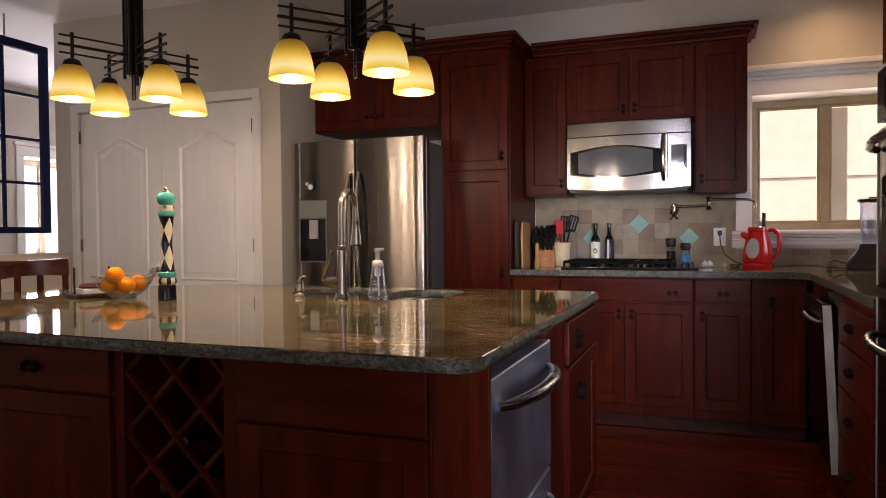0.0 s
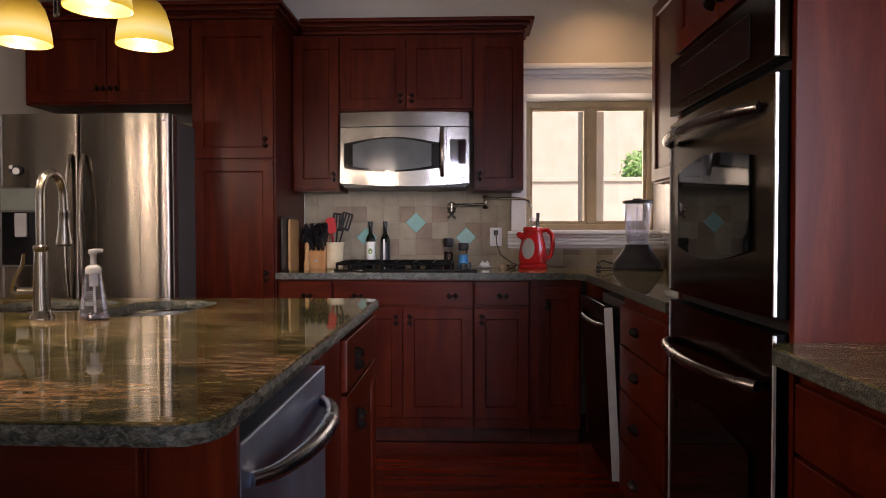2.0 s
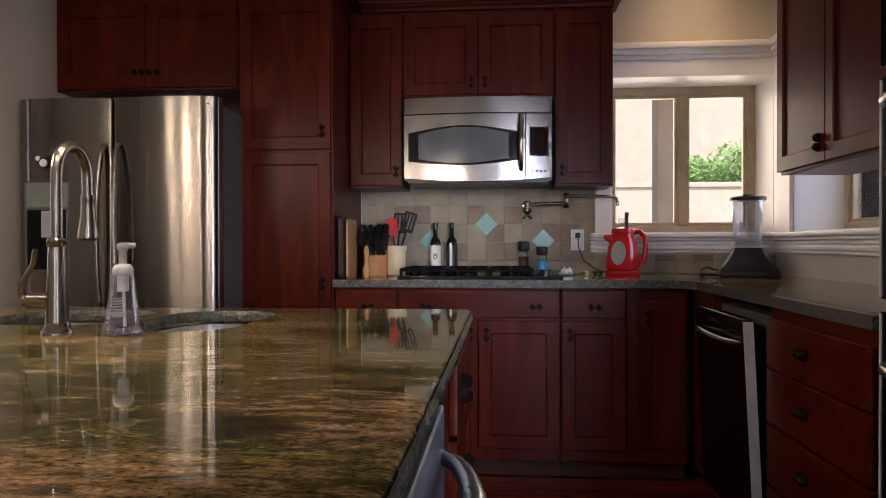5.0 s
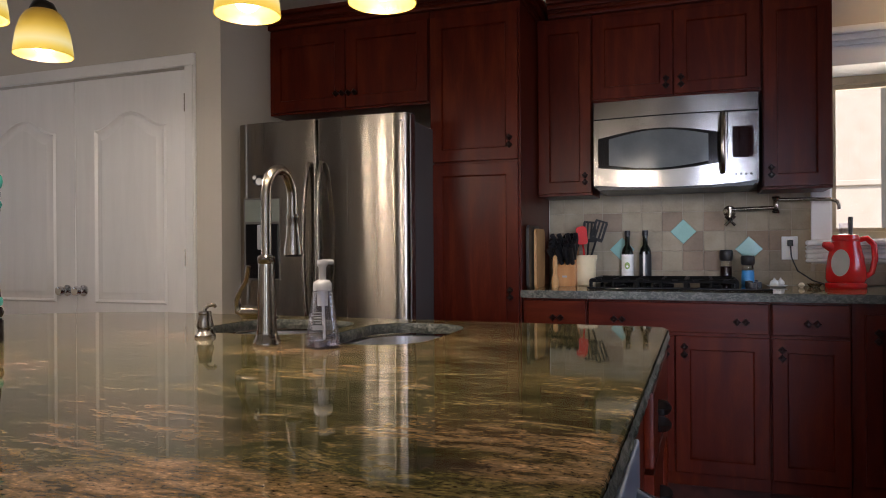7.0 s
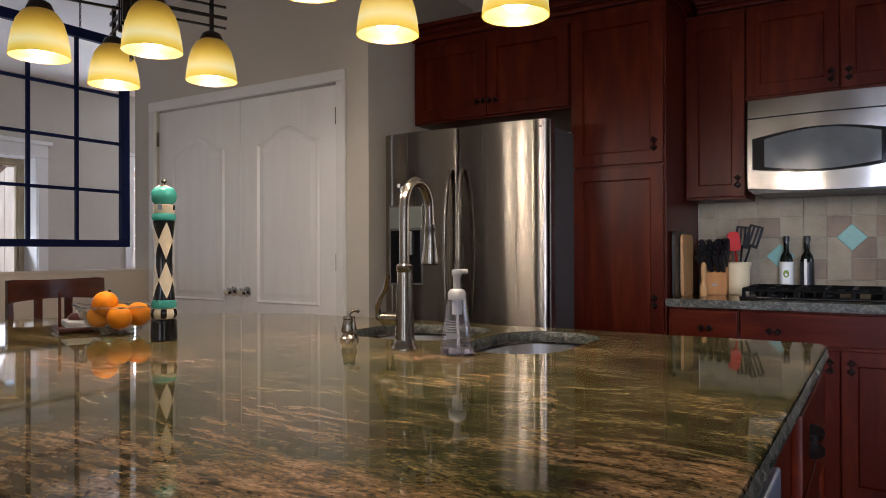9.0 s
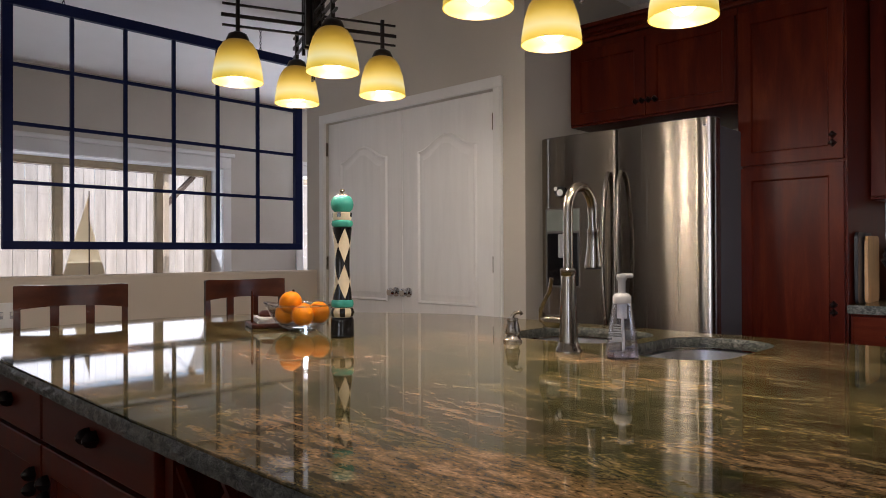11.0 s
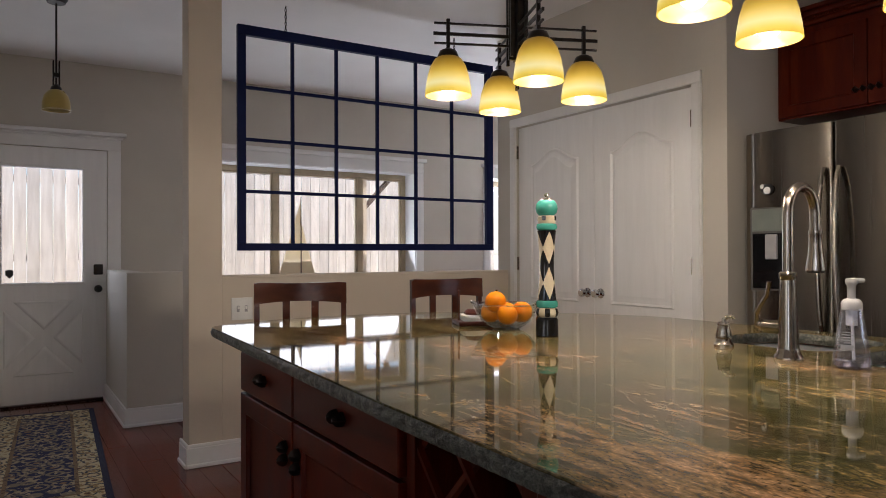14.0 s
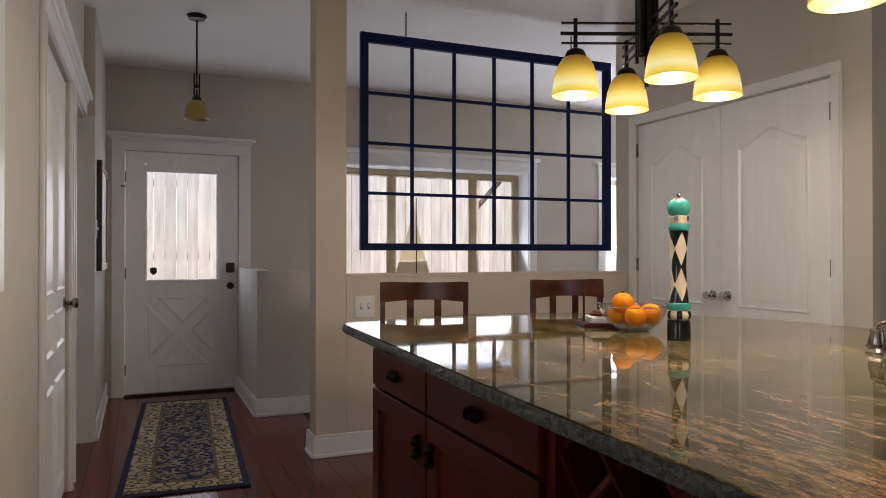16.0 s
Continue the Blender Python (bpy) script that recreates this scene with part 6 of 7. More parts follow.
for k in range(4):
    part("neck_patch", turned(boxes((0.0275, 0.0292, -0.006, 0.006, 0.367, 0.381)), pose(0, 0, 0, 0, 0, 90 * k + 10)), M_BLACKGLOSS, pm)
part("head", lathe([(0, 0.381), (0.022, 0.382), (0.032, 0.392), (0.0355, 0.406), (0.033, 0.420), (0.026, 0.430), (0.014, 0.435), (0, 0.436)], 32), M_TEAL, pm)
part("cap_plate", lathe([(0, 0.434), (0.020, 0.4325), (0.014, 0.438), (0, 0.439)], 20), M_NICKEL, pm)
part("finial", lathe([(0, 0.436), (0.004, 0.437), (0.004, 0.443), (0.008, 0.447), (0.007, 0.453), (0, 0.455)], 16), M_NICKEL, pm)

fb = thing("fruit_bowl", (-2.065, 2.285, ZI), "clear glass bowl with pointed lips", "bowl", 52)
n = 40
bm = bmesh.new()
prof = [(0.0, 0.0), (0.044, 0.0), (0.050, 0.004), (0.066, 0.012), (0.086, 0.028), (0.101, 0.052), (0.1085, 0.080), (0.1115, 0.083), (0.1115, 0.087), (0.107, 0.087), (0.103, 0.080), (0.096, 0.053), (0.081, 0.031), (0.062, 0.017), (0.040, 0.0095), (0.0, 0.008)]
rings = []
for r, z in prof:
    if r == 0:
        rings.append([bm.verts.new((0, 0, z))])
        continue
    ring = []
    for i in range(n):
        a = 2 * math.pi * i / n
        lip = 0.13 * max(0.0, abs(math.cos(a)) - 0.86) / 0.14 * (z / 0.083) ** 2
        ring.append(bm.verts.new((r * (1 + lip) * math.cos(a), r * math.sin(a), z + 0.008 * lip / 0.13)))
    rings.append(ring)
for a, b in zip(rings, rings[1:]):
    for i in range(n):
        q = [a[i % len(a)], a[(i + 1) % n % len(a)], b[(i + 1) % n % len(b)], b[i % len(b)]]
        q = [v for k, v in enumerate(q) if v not in q[:k]]
        bm.faces.new(q)
part("glass", bm, M_BOWLGLASS, fb)
rim_line = []
for i in range(n + 1):
    a = 2 * math.pi * i / n
    lip = 0.13 * max(0.0, abs(math.cos(a)) - 0.86) / 0.14
    rim_line.append((0.1095 * (1 + lip) * math.cos(a), 0.1095 * math.sin(a), 0.086 + 0.008 * lip / 0.13))
part("rim", tube(rim_line, 0.0028, 8), M_GLASS, fb, "thick polished glass rim")
part("foot", lathe([(0.030, 0.0), (0.046, 0.0), (0.054, 0.006), (0.050, 0.013), (0.038, 0.010), (0.030, 0.007)], 32), M_BOWLGLASS, fb, "thick glass foot")
for x, y, z, r in ((-0.054, 0.006, 0.056, 0.0365), (0.006, -0.040, 0.052, 0.0365), (0.054, 0.012, 0.057, 0.0375), (0.0, 0.050, 0.054, 0.035), (-0.036, -0.018, 0.094, 0.038)):
    o = thing("orange", (-2.065 + 0.64 * x - 0.77 * y, 2.285 + 0.77 * x + 0.64 * y, ZI + z - r), "ripe whole orange in the glass bowl", "orange", 40 * x * 100, "oranges in the bowl")
    bm = bmesh.new()
    bmesh.ops.create_uvsphere(bm, u_segments=24, v_segments=16, radius=r, matrix=Matrix.Translation((0, 0, r)) @ Matrix.Diagonal((1, 1, 0.95, 1)))
    part("peel", turned(bm, Matrix.Translation((0, 0, r)) @ pose(0, 0, 0, 50 * x * 20, 30, 0) @ Matrix.Translation((0, 0, -r))), M_ORANGE, o)
    part("stem_scar", turned(lathe([(0, 0), (0.0035, 0), (0.002, 0.0015), (0, 0.0015)], 8), Matrix.Translation((0, 0, r)) @ pose(0, 0, 0, 60 + 900 * y, 20, 0) @ Matrix.Translation((0, 0, r * 0.965))), M_GREEN, o)

nh = thing("napkin_holder", (-2.24, 2.285, ZI), "dark wooden napkin holder with two upright pegs", "napkin holder", 68)
part("base", boxes((-0.085, 0.085, -0.075, 0.075, 0, 0.016), bevel=0.004), M_DARKWOOD, nh)
part("press_plate", turned(lathe([(0, 0.038), (0.052, 0.038), (0.052, 0.046), (0.040, 0.056), (0, 0.058)], 8), pose(0, 0, 0, 0, 0, 22)), M_DARKWOOD, nh)
for s in (-1, 1):
    part("peg", lathe([(0, 0.016), (0.0045, 0.016), (0.0045, 0.125), (0.003, 0.128), (0, 0.128)], 10, None, (0.072 * s, 0.0, 0)), M_CHAIR, nh)
nk = thing("napkin_stack", (-2.24, 2.285, ZI + 0.0165), "small stack of white paper napkins", "napkins", 68)
for i in range(5):
    part("napkin", turned(boxes((-0.060, 0.060, -0.060, 0.060, 0.004 * i, 0.004 * i + 0.0034), bevel=0.001), pose(0, 0, 0, 0, 0, (i * 37) % 7 - 3)), M_WHITEP, nk)

# ---- counter stools ----
st = thing("counter_stool", (-3.03, 1.89, 0), "dark cherry-stained wooden counter stool with a slatted curved back", "stool", -20, "stools at the island")
W = 0.185


def back_x(y):
    return -0.030 + 0.034 * (y / W) ** 2


bm = bmesh.new()
prev = None
for i in range(17):
    y = -W - 0.012 + (2 * W + 0.024) * i / 16
    x = back_x(y)
    crown_z = 1.056 + 0.005 * (y / W) ** 2 - (0.004 if i in (0, 16) else 0)
    cur = [bm.verts.new(p) for p in ((x, y, 0.968 + 0.010 * (1 - (y / W) ** 2)), (x + 0.022, y, 0.968 + 0.010 * (1 - (y / W) ** 2)), (x + 0.018, y, crown_z), (x - 0.004, y, crown_z))]
    if prev:
        for k in range(4):
            bm.faces.new((prev[k], cur[k], cur[(k + 1) % 4], prev[(k + 1) % 4]))
    else:
        bm.faces.new(cur[::-1])
    prev = cur
bm.faces.new(prev)
part("top_rail", bm, M_CHAIR, st)
for s in (-1, 1):
    part("back_leg", tube([(0.0, s * W, 0), (0.03, s * W, 0.4), (0.03, s * W, 0.66), (0.012, s * W, 0.98)], [0.015, 0.019, 0.019, 0.015], 4), M_CHAIR, st)
    part("front_leg", tube([(0.40, s * W, 0), (0.38, s * W, 0.63)], [0.014, 0.019], 4), M_CHAIR, st)
    part("side_stretcher", tube([(0.02, s * W, 0.22), (0.39, s * W, 0.22)], 0.011, 8), M_CHAIR, st)
for y in (-0.062, 0.062):
    part("slat", boxes((back_x(y) - 0.004 + 0.008, back_x(y) + 0.016, y - 0.016, y + 0.016, 0.69, 0.981), bevel=0.002), M_CHAIR, st)
part("seat", turned(prism(rounded(0.0, 0.42, -0.205, 0.205, 0.05), 0.63, 0.665, bevel=0.01), Matrix.Identity(4)), M_CHAIR, st)
part("lower_rail", boxes((0.012, 0.034, -W, W, 0.69, 0.73), bevel=0.003), M_CHAIR, st)
part("foot_rail", tube([(0.395, -W, 0.28), (0.395, W, 0.28)], 0.012, 8), M_CHAIR, st)
copy_thing(st, pose(-3.035, 2.64, 0, 0, 0, -4))

# ---- hanging window sash ----
hs = thing("hanging_window_sash", (-4.354, 1.984, 1.205), "old navy-painted wooden window sash hung as a divider", "window sash", 90)
SW, SH = 1.896, 1.373
part("bottom_rail", boxes((0, SW, -0.018, 0.018, 0, 0.045), bevel=0.003), M_NAVY, hs)
part("top_rail", boxes((0, SW, -0.018, 0.018, SH - 0.062, SH), bevel=0.003), M_NAVY, hs)
for a, b in ((0, 0.05), (SW - 0.06, SW)):
    part("stile", boxes((a, b, -0.0178, 0.0178, 0.045, SH - 0.062), bevel=0.003), M_NAVY, hs)
for i in range(1, 6):
    x = 0.05 + (SW - 0.11) * i / 6
    part("muntin", boxes((x - 0.010, x + 0.010, -0.012, 0.012, 0.045, SH - 0.062), bevel=0.003), M_NAVY, hs)
for i in range(1, 4):
    z = 0.045 + (SH - 0.107) * i / 4
    part("muntin", boxes((0.05, SW - 0.06, -0.0105, 0.0105, z - 0.010, z + 0.010), bevel=0.003), M_NAVY, hs)
bm = bmesh.new()
lk = [(0.006 * math.cos(2 * math.pi * i / 12), 0, 0.013 * math.sin(2 * math.pi * i / 12)) for i in range(13)]
tube(lk, 0.0024, 6, bm)
LINK = mesh_of("chain_link", bm, M_BRONZE)
for cx in (0.305, 1.563):
    for k in range(8):
        part("chain_link", LINK, None, hs, "", pose(cx, 0, SH + 0.009 + 0.0212 * k, 0, 0, 90 * (k % 2)))
    part("eye_screw", tube([(cx, 0, SH - 0.01), (cx, 0, SH + 0.004)], 0.003, 8), M_NICKEL, hs)

# ---- chandeliers ----
def chandelier(place, rz):
    c = thing("chandelier", place, "dark bronze four-arm chandelier with lit amber glass shades", "chandelier", rz, "chandeliers over the island")
    # heights run upwards from the rim of the shades
    part("canopy", lathe([(0, CEIL - 1.71 - 0.03), (0.055, CEIL - 1.71 - 0.03), (0.065, CEIL - 1.71 - 0.012), (0.065, CEIL - 1.71 - 0.0005), (0, CEIL - 1.71 - 0.0005)], 24), M_BRONZE, c)
    part("column", boxes((-0.030, 0.030, -0.006, 0.006, 0.13, CEIL - 1.71 - 0.02), (-0.006, 0.006, -0.030, 0.030, 0.13, CEIL - 1.71 - 0.02)), M_BRONZE, c)
    for a in range(4):
        x, y = 0.036 * math.cos(radians(90 * a + 45)), 0.036 * math.sin(radians(90 * a + 45))
        part("column_rod", boxes((x - 0.005, x + 0.005, y - 0.005, y + 0.005, 0.075 + 0.02 * a, CEIL - 1.71 - 0.03)), M_BRONZE, c)
    part("pull_loop", boxes((-0.014, -0.009, -0.003, 0.003, 0.028, 0.13), (0.009, 0.014, -0.003, 0.003, 0.028, 0.13), (-0.009, 0.009, -0.003, 0.003, 0.028, 0.034), (-0.009, 0.009, -0.003, 0.003, 0.07, 0.076)), M_BRONZE, c)
    for a in range(4):
        m = pose(0, 0, 0, 0, 0, 90 * a)
        for z, ext, th in ((0.176, 0.285, 0.0035), (0.208, 0.288, 0.0055), (0.243, 0.285, 0.0035)):
            part("arm_bar", turned(boxes((0.012, ext, -0.004, 0.004, z - th, z + th), bevel=0.001), m), M_BRONZE, c)
        r = 0.238
        part("arm_pin", turned(boxes((r - 0.006, r + 0.006, -0.006, 0.006, 0.15, 0.258), bevel=0.001), m), M_BRONZE, c)
        part("shade_cap", lathe([(0.0, 0.158), (0.012, 0.158), (0.028, 0.150), (0.036, 0.132), (0.034, 0.124), (0, 0.124)], 24, None, tuple(m @ Vector((r, 0, 0)))), M_BRONZE, c)
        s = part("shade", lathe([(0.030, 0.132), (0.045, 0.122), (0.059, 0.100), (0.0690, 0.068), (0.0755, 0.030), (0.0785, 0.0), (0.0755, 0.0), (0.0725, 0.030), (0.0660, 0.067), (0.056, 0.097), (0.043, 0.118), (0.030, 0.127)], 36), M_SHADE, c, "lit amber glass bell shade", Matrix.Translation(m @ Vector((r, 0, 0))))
        bm = bmesh.new()
        bmesh.ops.create_uvsphere(bm, u_segments=18, v_segments=12, radius=0.036)
        part("bulb", turned(bm, Matrix.Translation((0, 0, 0.052)) @ Matrix.Diagonal((1, 1, 1.25, 1))), M_BULB, s, "glowing frosted bulb")
    return c


for (cx, cy), rz in (((-1.975, 2.268), -22), ((-0.945, 2.255), -38)):
    chandelier((cx, cy, 1.71), rz)
    for a in range(4):
        ld = bpy.data.lights.new("bulb_light", "POINT")
        ld.energy, ld.color, ld.shadow_soft_size = LAMP_W, (1.0, 0.87, 0.68), 0.03
        lo = new("bulb_light", ld)
        lo.location = (cx + 0.238 * math.cos(radians(rz + 90 * a)), cy + 0.238 * math.sin(radians(rz + 90 * a)), 1.685)

pd = thing("pendant_lamp", (-4.95, 1.055, 2.06), "dark bronze hall pendant with an unlit amber glass shade", "pendant lamp")
part("canopy", lathe([(0, CEIL - 2.06 - 0.03), (0.05, CEIL - 2.06 - 0.026), (0.065, CEIL - 2.06 - 0.0005), (0, CEIL - 2.06 - 0.0005)], 24), M_BRONZE, pd)
part("rod", tube([(0, 0, 0.16), (0, 0, CEIL - 2.06 - 0.02)], 0.006, 10), M_BRONZE, pd)
part("fork", boxes((-0.02, -0.012, -0.02, -0.012, 0.15, 0.30), (0.012, 0.02, -0.02, -0.012, 0.15, 0.30), (-0.02, -0.012, 0.012, 0.02, 0.15, 0.30), (0.012, 0.02, 0.012, 0.02, 0.15, 0.30), (-0.02, 0.02, -0.02, 0.02, 0.20, 0.225)), M_BRONZE, pd)
part("shade_cap", lathe([(0, 0.158), (0.012, 0.158), (0.030, 0.140), (0.034, 0.118), (0, 0.118)], 20), M_BRONZE, pd)
part("shade", lathe([(0.030, 0.125), (0.05, 0.112), (0.068, 0.085), (0.077, 0.045), (0.079, 0.0), (0.076, 0.0), (0.074, 0.045), (0.065, 0.083), (0.048, 0.108), (0.030, 0.12)], 32), M_SHADE_OFF, pd, "unlit amber glass bell shade")
bm = bmesh.new()
bmesh.ops.create_uvsphere(bm, u_segments=14, v_segments=10, radius=0.03, matrix=Matrix.Translation((0, 0, 0.045)))
part("bulb", bm, M_WHITEP, pd)

# ---- hall ----
rug = thing("hall_runner_rug", (-6.14, 0.735, 0.0), "navy and cream patterned oriental runner rug on the wood floor", "rug", -3.2)
part("rug_base", boxes((0, 2.33, 0, 0.635, 0.0005, 0.009), bevel=0.002), M_RUG_EDGE, rug, "navy rug edge")
part("outer_band", boxes((0.05, 2.28, 0.035, 0.60, 0.009, 0.0105)), M_RUG_BAND, rug, "cream floral border")
part("line", boxes((0.17, 2.16, 0.145, 0.49, 0.0105, 0.0115)), M_RUG_LINE, rug)
part("field", boxes((0.19, 2.14, 0.165, 0.47, 0.0115, 0.0125)), M_RUG_FIELD, rug, "navy floral field")

pic = thing("framed_picture", (-5.22, 0.4555, 1.07), "framed print in a reddish wood frame on the hall wall", "picture", 180)
part("frame", boxes((0, 0.84, -0.034, 0, 0, 0.05), (0, 0.84, -0.034, 0, 0.68, 0.73), (0, 0.05, -0.034, 0, 0.05, 0.68), (0.79, 0.84, -0.034, 0, 0.05, 0.68), bevel=0.003), M_FRAMEWOOD, pic)
part("frame_edge", boxes((-0.004, -0.0005, -0.026, 0, 0.0, 0.73)), M_BLACK, pic)
part("print", boxes((0.05, 0.79, -0.025, -0.01, 0.05, 0.68)), M_PICTURE, pic)
wall_plate("light_switch", (-5.14, 0.4558, 1.34), 180, "white light switch by the hall opening", "switch", toggles=1)

# sailboat on the dining window stool
sbt = thing("model_sailboat", (-6.56, 3.18, 0.752), "wooden model sailboat with tan sails on the window stool", "model boat", 90)
part("hull", turned(lathe([(0, -0.24), (0.02, -0.2), (0.045, -0.08), (0.048, 0.02), (0.03, 0.16), (0, 0.25)], 16), pose(0, 0, 0.045, 0, 90) @ Matrix.Diagonal((0.9, 1, 1, 1))), M_DARKWOOD, sbt)
part("mast", tube([(0.03, 0, 0.06), (0.03, 0, 0.98)], [0.007, 0.004], 10), M_DARKWOOD, sbt)
part("sail", prism([(0.025, 0.10), (0.025, 0.93), (-0.22, 0.12)], -0.002, 0.002), M_SAIL, sbt, "", pose(0, 0, 0, 90))
part("jib", prism([(0.038, 0.12), (0.21, 0.10), (0.038, 0.72)], -0.0015, 0.0015), M_SAIL, sbt, "", pose(0, 0.006, 0, 90))
part("boom", tube([(0.03, 0, 0.105), (-0.22, 0, 0.105)], 0.004, 8), M_DARKWOOD, sbt)
part("cradle", boxes((-0.10, -0.08, -0.05, 0.05, 0, 0.03), (0.08, 0.10, -0.05, 0.05, 0, 0.03), (-0.08, 0.08, -0.008, 0.008, 0, 0.012)), M_DARKWOOD, sbt)

# ---- outside ----
solid("ground", boxes((-400, -6.752, -400, 400, -0.5, -0.3), (-6.752, 1.735, 6.505, 400, -0.5, -0.3), (1.735, 400, -400, 400, -0.5, -0.3), (-6.752, 1.735, -400, -3.705, -0.5, -0.3)), M_GROUND, "pale sunlit gravel ground", "ground")
fence = thing("board_fence", (-10.4, -1.0, -0.3), "pale weathered board fence outside the dining window", "fence")
bmesh_board = mesh_of("board", box(bmesh.new(), -0.012, 0.012, 0, 0.138, 0, 2.75, bevel=0.003, seg=1), M_FENCE, False)
for i in range(64):
    part("board", bmesh_board, None, fence, "", pose(0.004 * (i % 2), i * 0.145, 0))
for z in (0.4, 1.4, 2.4):
    part("rail", boxes((-0.06, -0.014, 0, 9.28, z, z + 0.09)), M_FENCE, fence)
porch = thing("porch_brackets", (-8.2, 1.9, 0), "dark timber porch beam with braces outside", "porch")
part("beam", boxes((-0.07, 0.07, -0.6, 4.2, 2.12, 2.24), bevel=0.006), M_TIMBER, porch)
for y in (0.55, 2.75):
    part("brace", tube([(0, y, 1.75), (0, y + 0.35, 2.12)], 0.035, 4), M_TIMBER, porch)
    part("post", boxes((-0.03, 0.03, y - 0.03, y + 0.03, -0.3, 2.12)), M_STUCCO, porch)
side = thing("garden_wall", (-4.0, 13.0, -0.3), "pale sunlit stucco garden wall", "wall")
part("face", boxes((0, 16, 0, 0.25, 0, 2.35), bevel=0.01), M_STUCCO, side)
part("coping", boxes((-0.04, 16.04, -0.04, 0.29, 2.35, 2.43), bevel=0.01), M_STUCCO, side)
nbh = thing("neighbour_house", (-9.0, 20.0, -0.3), "pale cream stucco house wall beyond the garden", "house")
part("wall", boxes((0, 26, 0, 0.3, 0, 6.6), bevel=0.01), M_STUCCO, nbh)
part("roof", boxes((-0.4, 26.4, -0.5, 6, 6.6, 6.85), bevel=0.02), M_TIMBER, nbh)
col = thing("porch_column", (1.25, 6.9, -0.3), "square pale stucco porch column outside the window", "column")
part("shaft", boxes((-0.10, 0.10, -0.10, 0.10, 0.12, 3.02), bevel=0.01), M_STUCCO, col)
part("plinth", boxes((-0.13, 0.13, -0.13, 0.13, 0, 0.12), bevel=0.01), M_STUCCO, col)


def shrub(place, size, seed):
    r = random.Random(seed)
    s = thing("garden_tree", place, "small leafy green tree beyond the garden wall", "tree")
    bm = tube([(0, 0, 0), (0.05, 0.02, size * 0.5), (0.0, 0.05, size * 0.95)], [0.09, 0.07, 0.03], 8)
    for k in range(7):
        a = r.uniform(0, 6.28)
        z = size * r.uniform(0.5, 0.9)
        tube([(0.02, 0, z), (0.5 * size * 0.3 * math.cos(a), 0.5 * size * 0.3 * math.sin(a), z + 0.3), (size * 0.32 * math.cos(a), size * 0.32 * math.sin(a), z + 0.55)], [0.035, 0.02, 0.01], 6, bm)
    part("trunk", bm, M_BARK, s)
    bm = bmesh.new()
    blobs = [(Vector((r.gauss(0, size * 0.13), r.gauss(0, size * 0.13), size * r.uniform(0.75, 1.2))), r.uniform(0.25, 0.5)) for _ in range(22)]
    for c, rad in blobs:
        for _ in range(170):
            p = c + Vector((r.gauss(0, 1), r.gauss(0, 1), r.gauss(0, 0.8))).normalized() * rad * r.uniform(0.6, 1.05)
            u = Vector((r.gauss(0, 1), r.gauss(0, 1), r.gauss(0, 1))).normalized()
            v = u.orthogonal().normalized()
            k = r.uniform(0.035, 0.06)
            vs = [bm.verts.new(p + u * k * 1.4), bm.verts.new(p + v * k * 0.6), bm.verts.new(p - u * k * 1.4), bm.verts.new(p - v * k * 0.6)]
            bm.faces.new(vs)
    me = bpy.data.meshes.new("crown")
    bm.to_mesh(me)
    bm.free()
    me.materials.append(M_LEAF)
    part("crown", me, None, s)
    return s


shrub((4.2, 14.6, -0.3), 2.45, 2)

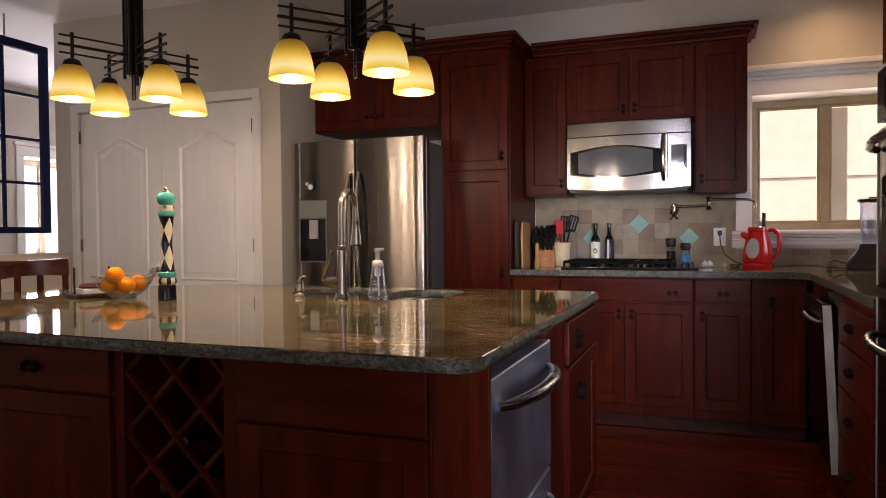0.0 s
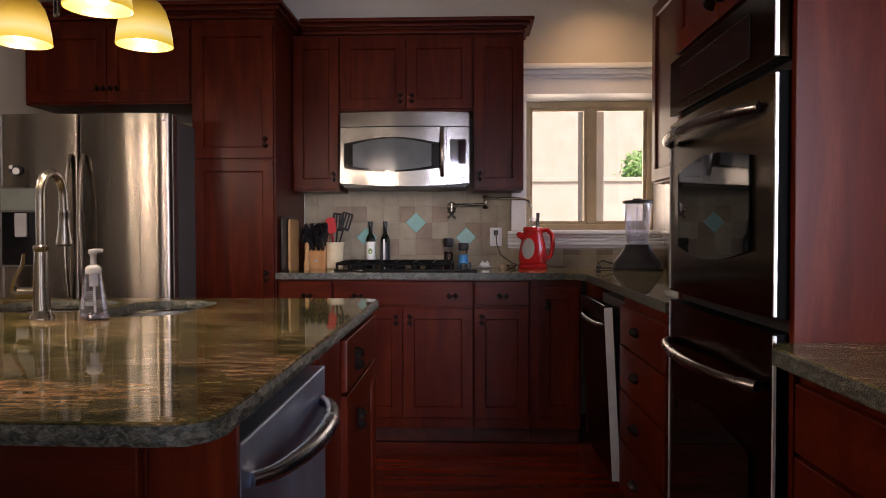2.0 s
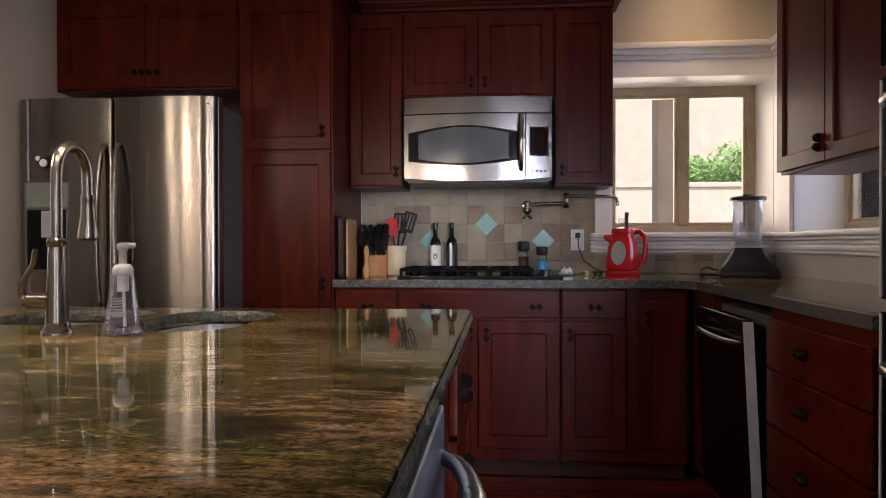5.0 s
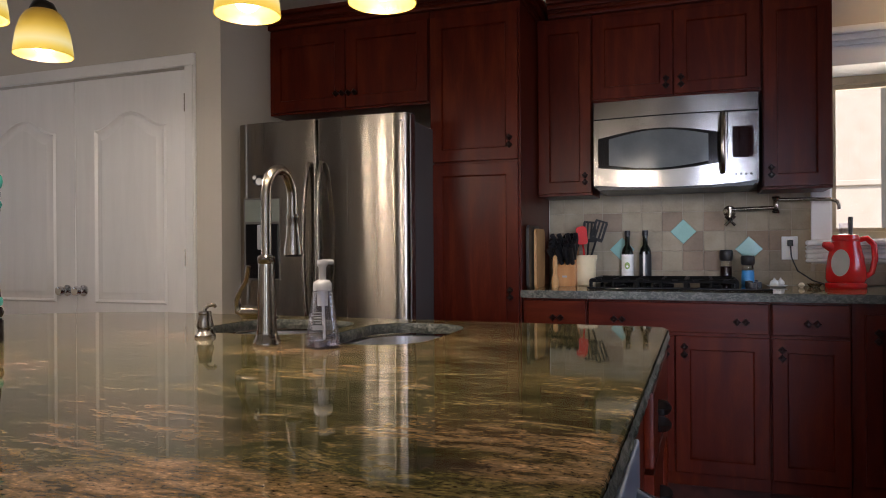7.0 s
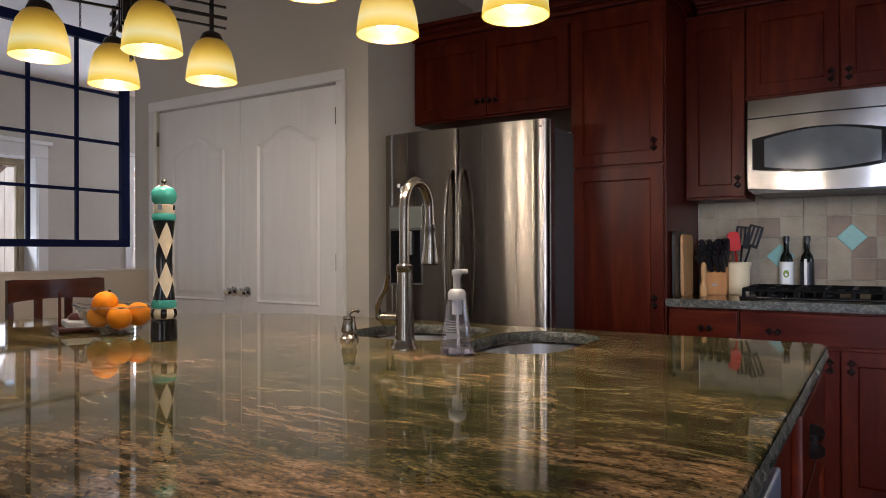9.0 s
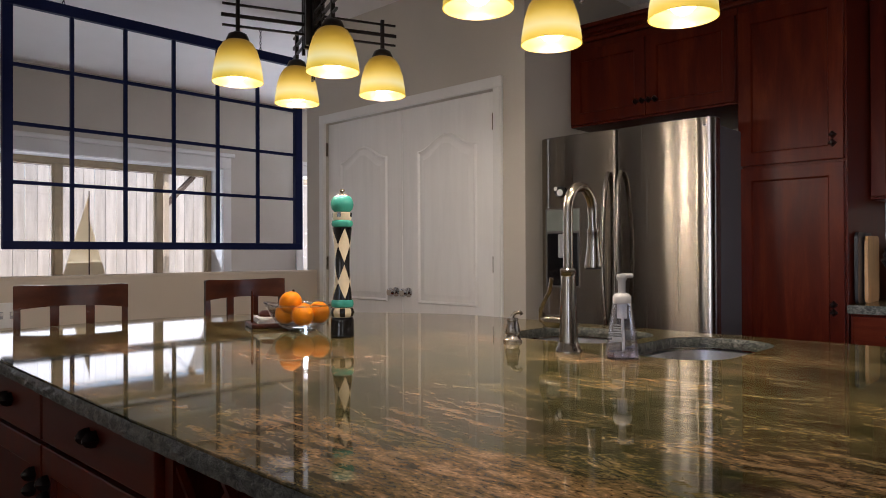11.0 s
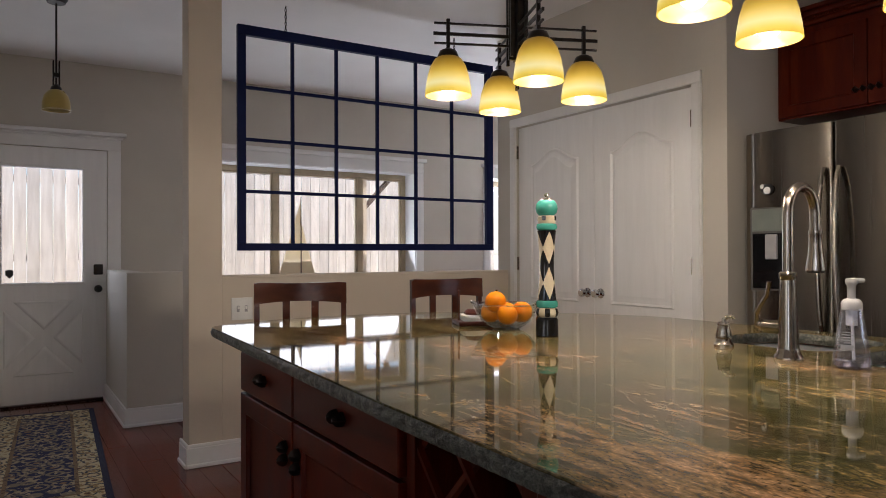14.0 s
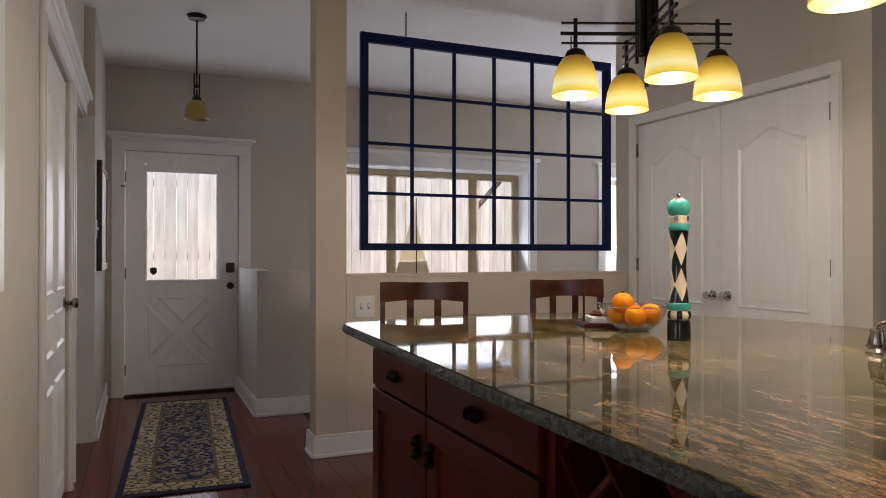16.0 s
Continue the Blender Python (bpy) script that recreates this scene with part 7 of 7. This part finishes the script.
can = thing("recessed_light", (0.92, 4.62, CEIL), "small round recessed ceiling light over the window", "ceiling light")
part("trim_ring", lathe([(0.045, -0.004), (0.075, -0.004), (0.078, -0.0005), (0.045, -0.0005)], 28), M_TRIM, can)
part("lens", lathe([(0, -0.003), (0.045, -0.003), (0.045, -0.0008), (0, -0.0008)], 24), M_BULB, can)
cl = bpy.data.lights.new("recessed_light_beam", "SPOT")
cl.energy, cl.color, cl.spot_size, cl.spot_blend, cl.shadow_soft_size = CAN_W, (1.0, 0.66, 0.32), radians(140), 0.9, 0.05
clo = new("recessed_light_beam", cl)
clo.matrix_world = look((0.92, 4.62, CEIL - 0.01), (0.92, 4.75, 0))
# overhang out of view, added to limit sun and sky at the openings
solid("roof_eaves", boxes((-7.5, -6.752, -4.4, 7.2, CEIL + 0.02, CEIL + 0.14), (1.735, 2.5, -4.4, 7.2, CEIL + 0.02, CEIL + 0.14), (-6.752, 1.735, 6.505, 7.2, CEIL + 0.02, CEIL + 0.14), (-6.752, 1.735, -4.4, -3.705, CEIL + 0.02, CEIL + 0.14)), M_STUCCO, "unseen pale roof overhang added outside", "roof")
nb = thing("notice_board", (-1.66, 0.3905, 1.09), "plain white board on the hall wall", "board", 180)
part("panel", boxes((0, 0.50, -0.012, 0, 0, 1.3), bevel=0.002), M_TRIM, nb)

# ---- floor boards, last ----
floor = solid("floor", boxes((-6.75, 1.73, -3.7, 6.5, -0.12, -0.008)), M_GAP, "red-brown hardwood floor", "floor")
rng = random.Random(4)
PW = 0.125
lengths = [1.2, 1.6, 2.0, 2.4]
plank_mesh = {}


def plank(length):
    key = round(length, 2)
    if key not in plank_mesh:
        plank_mesh[key] = mesh_of("plank", box(bmesh.new(), 0, key - 0.0015, 0, PW - 0.0015, -0.008, 0.0, bevel=0.001, seg=1), M_FLOOR, False)
    return plank_mesh[key]


y = 0.45
while y < 4.3:
    x = -6.5 - rng.random() * 1.2
    while x < 0.9:
        L = rng.choice(lengths)
        hidden = (-2.2 < x and x + L < -0.35 and 1.6 < y < 2.8) or (x + L < -4.3 and y > 1.75) or (x > -2.4 and x + L < -0.9 and y > 3.0)
        a, b = max(x, -6.48), min(x + L, 1.40)
        if not hidden and b - a > 0.05:
            p = new("plank", plank(b - a))
            p.parent = floor
            p.location = (a, y, 0)
        x += L
    y += PW
rest = solid("floor_rest", boxes((-6.6, 1.4, -3.5, 0.449, -0.008, -0.0005), (-6.6, -2.33, y, 6.3, -0.008, -0.0005)), M_FLOOR, "red-brown hardwood floor", "floor")
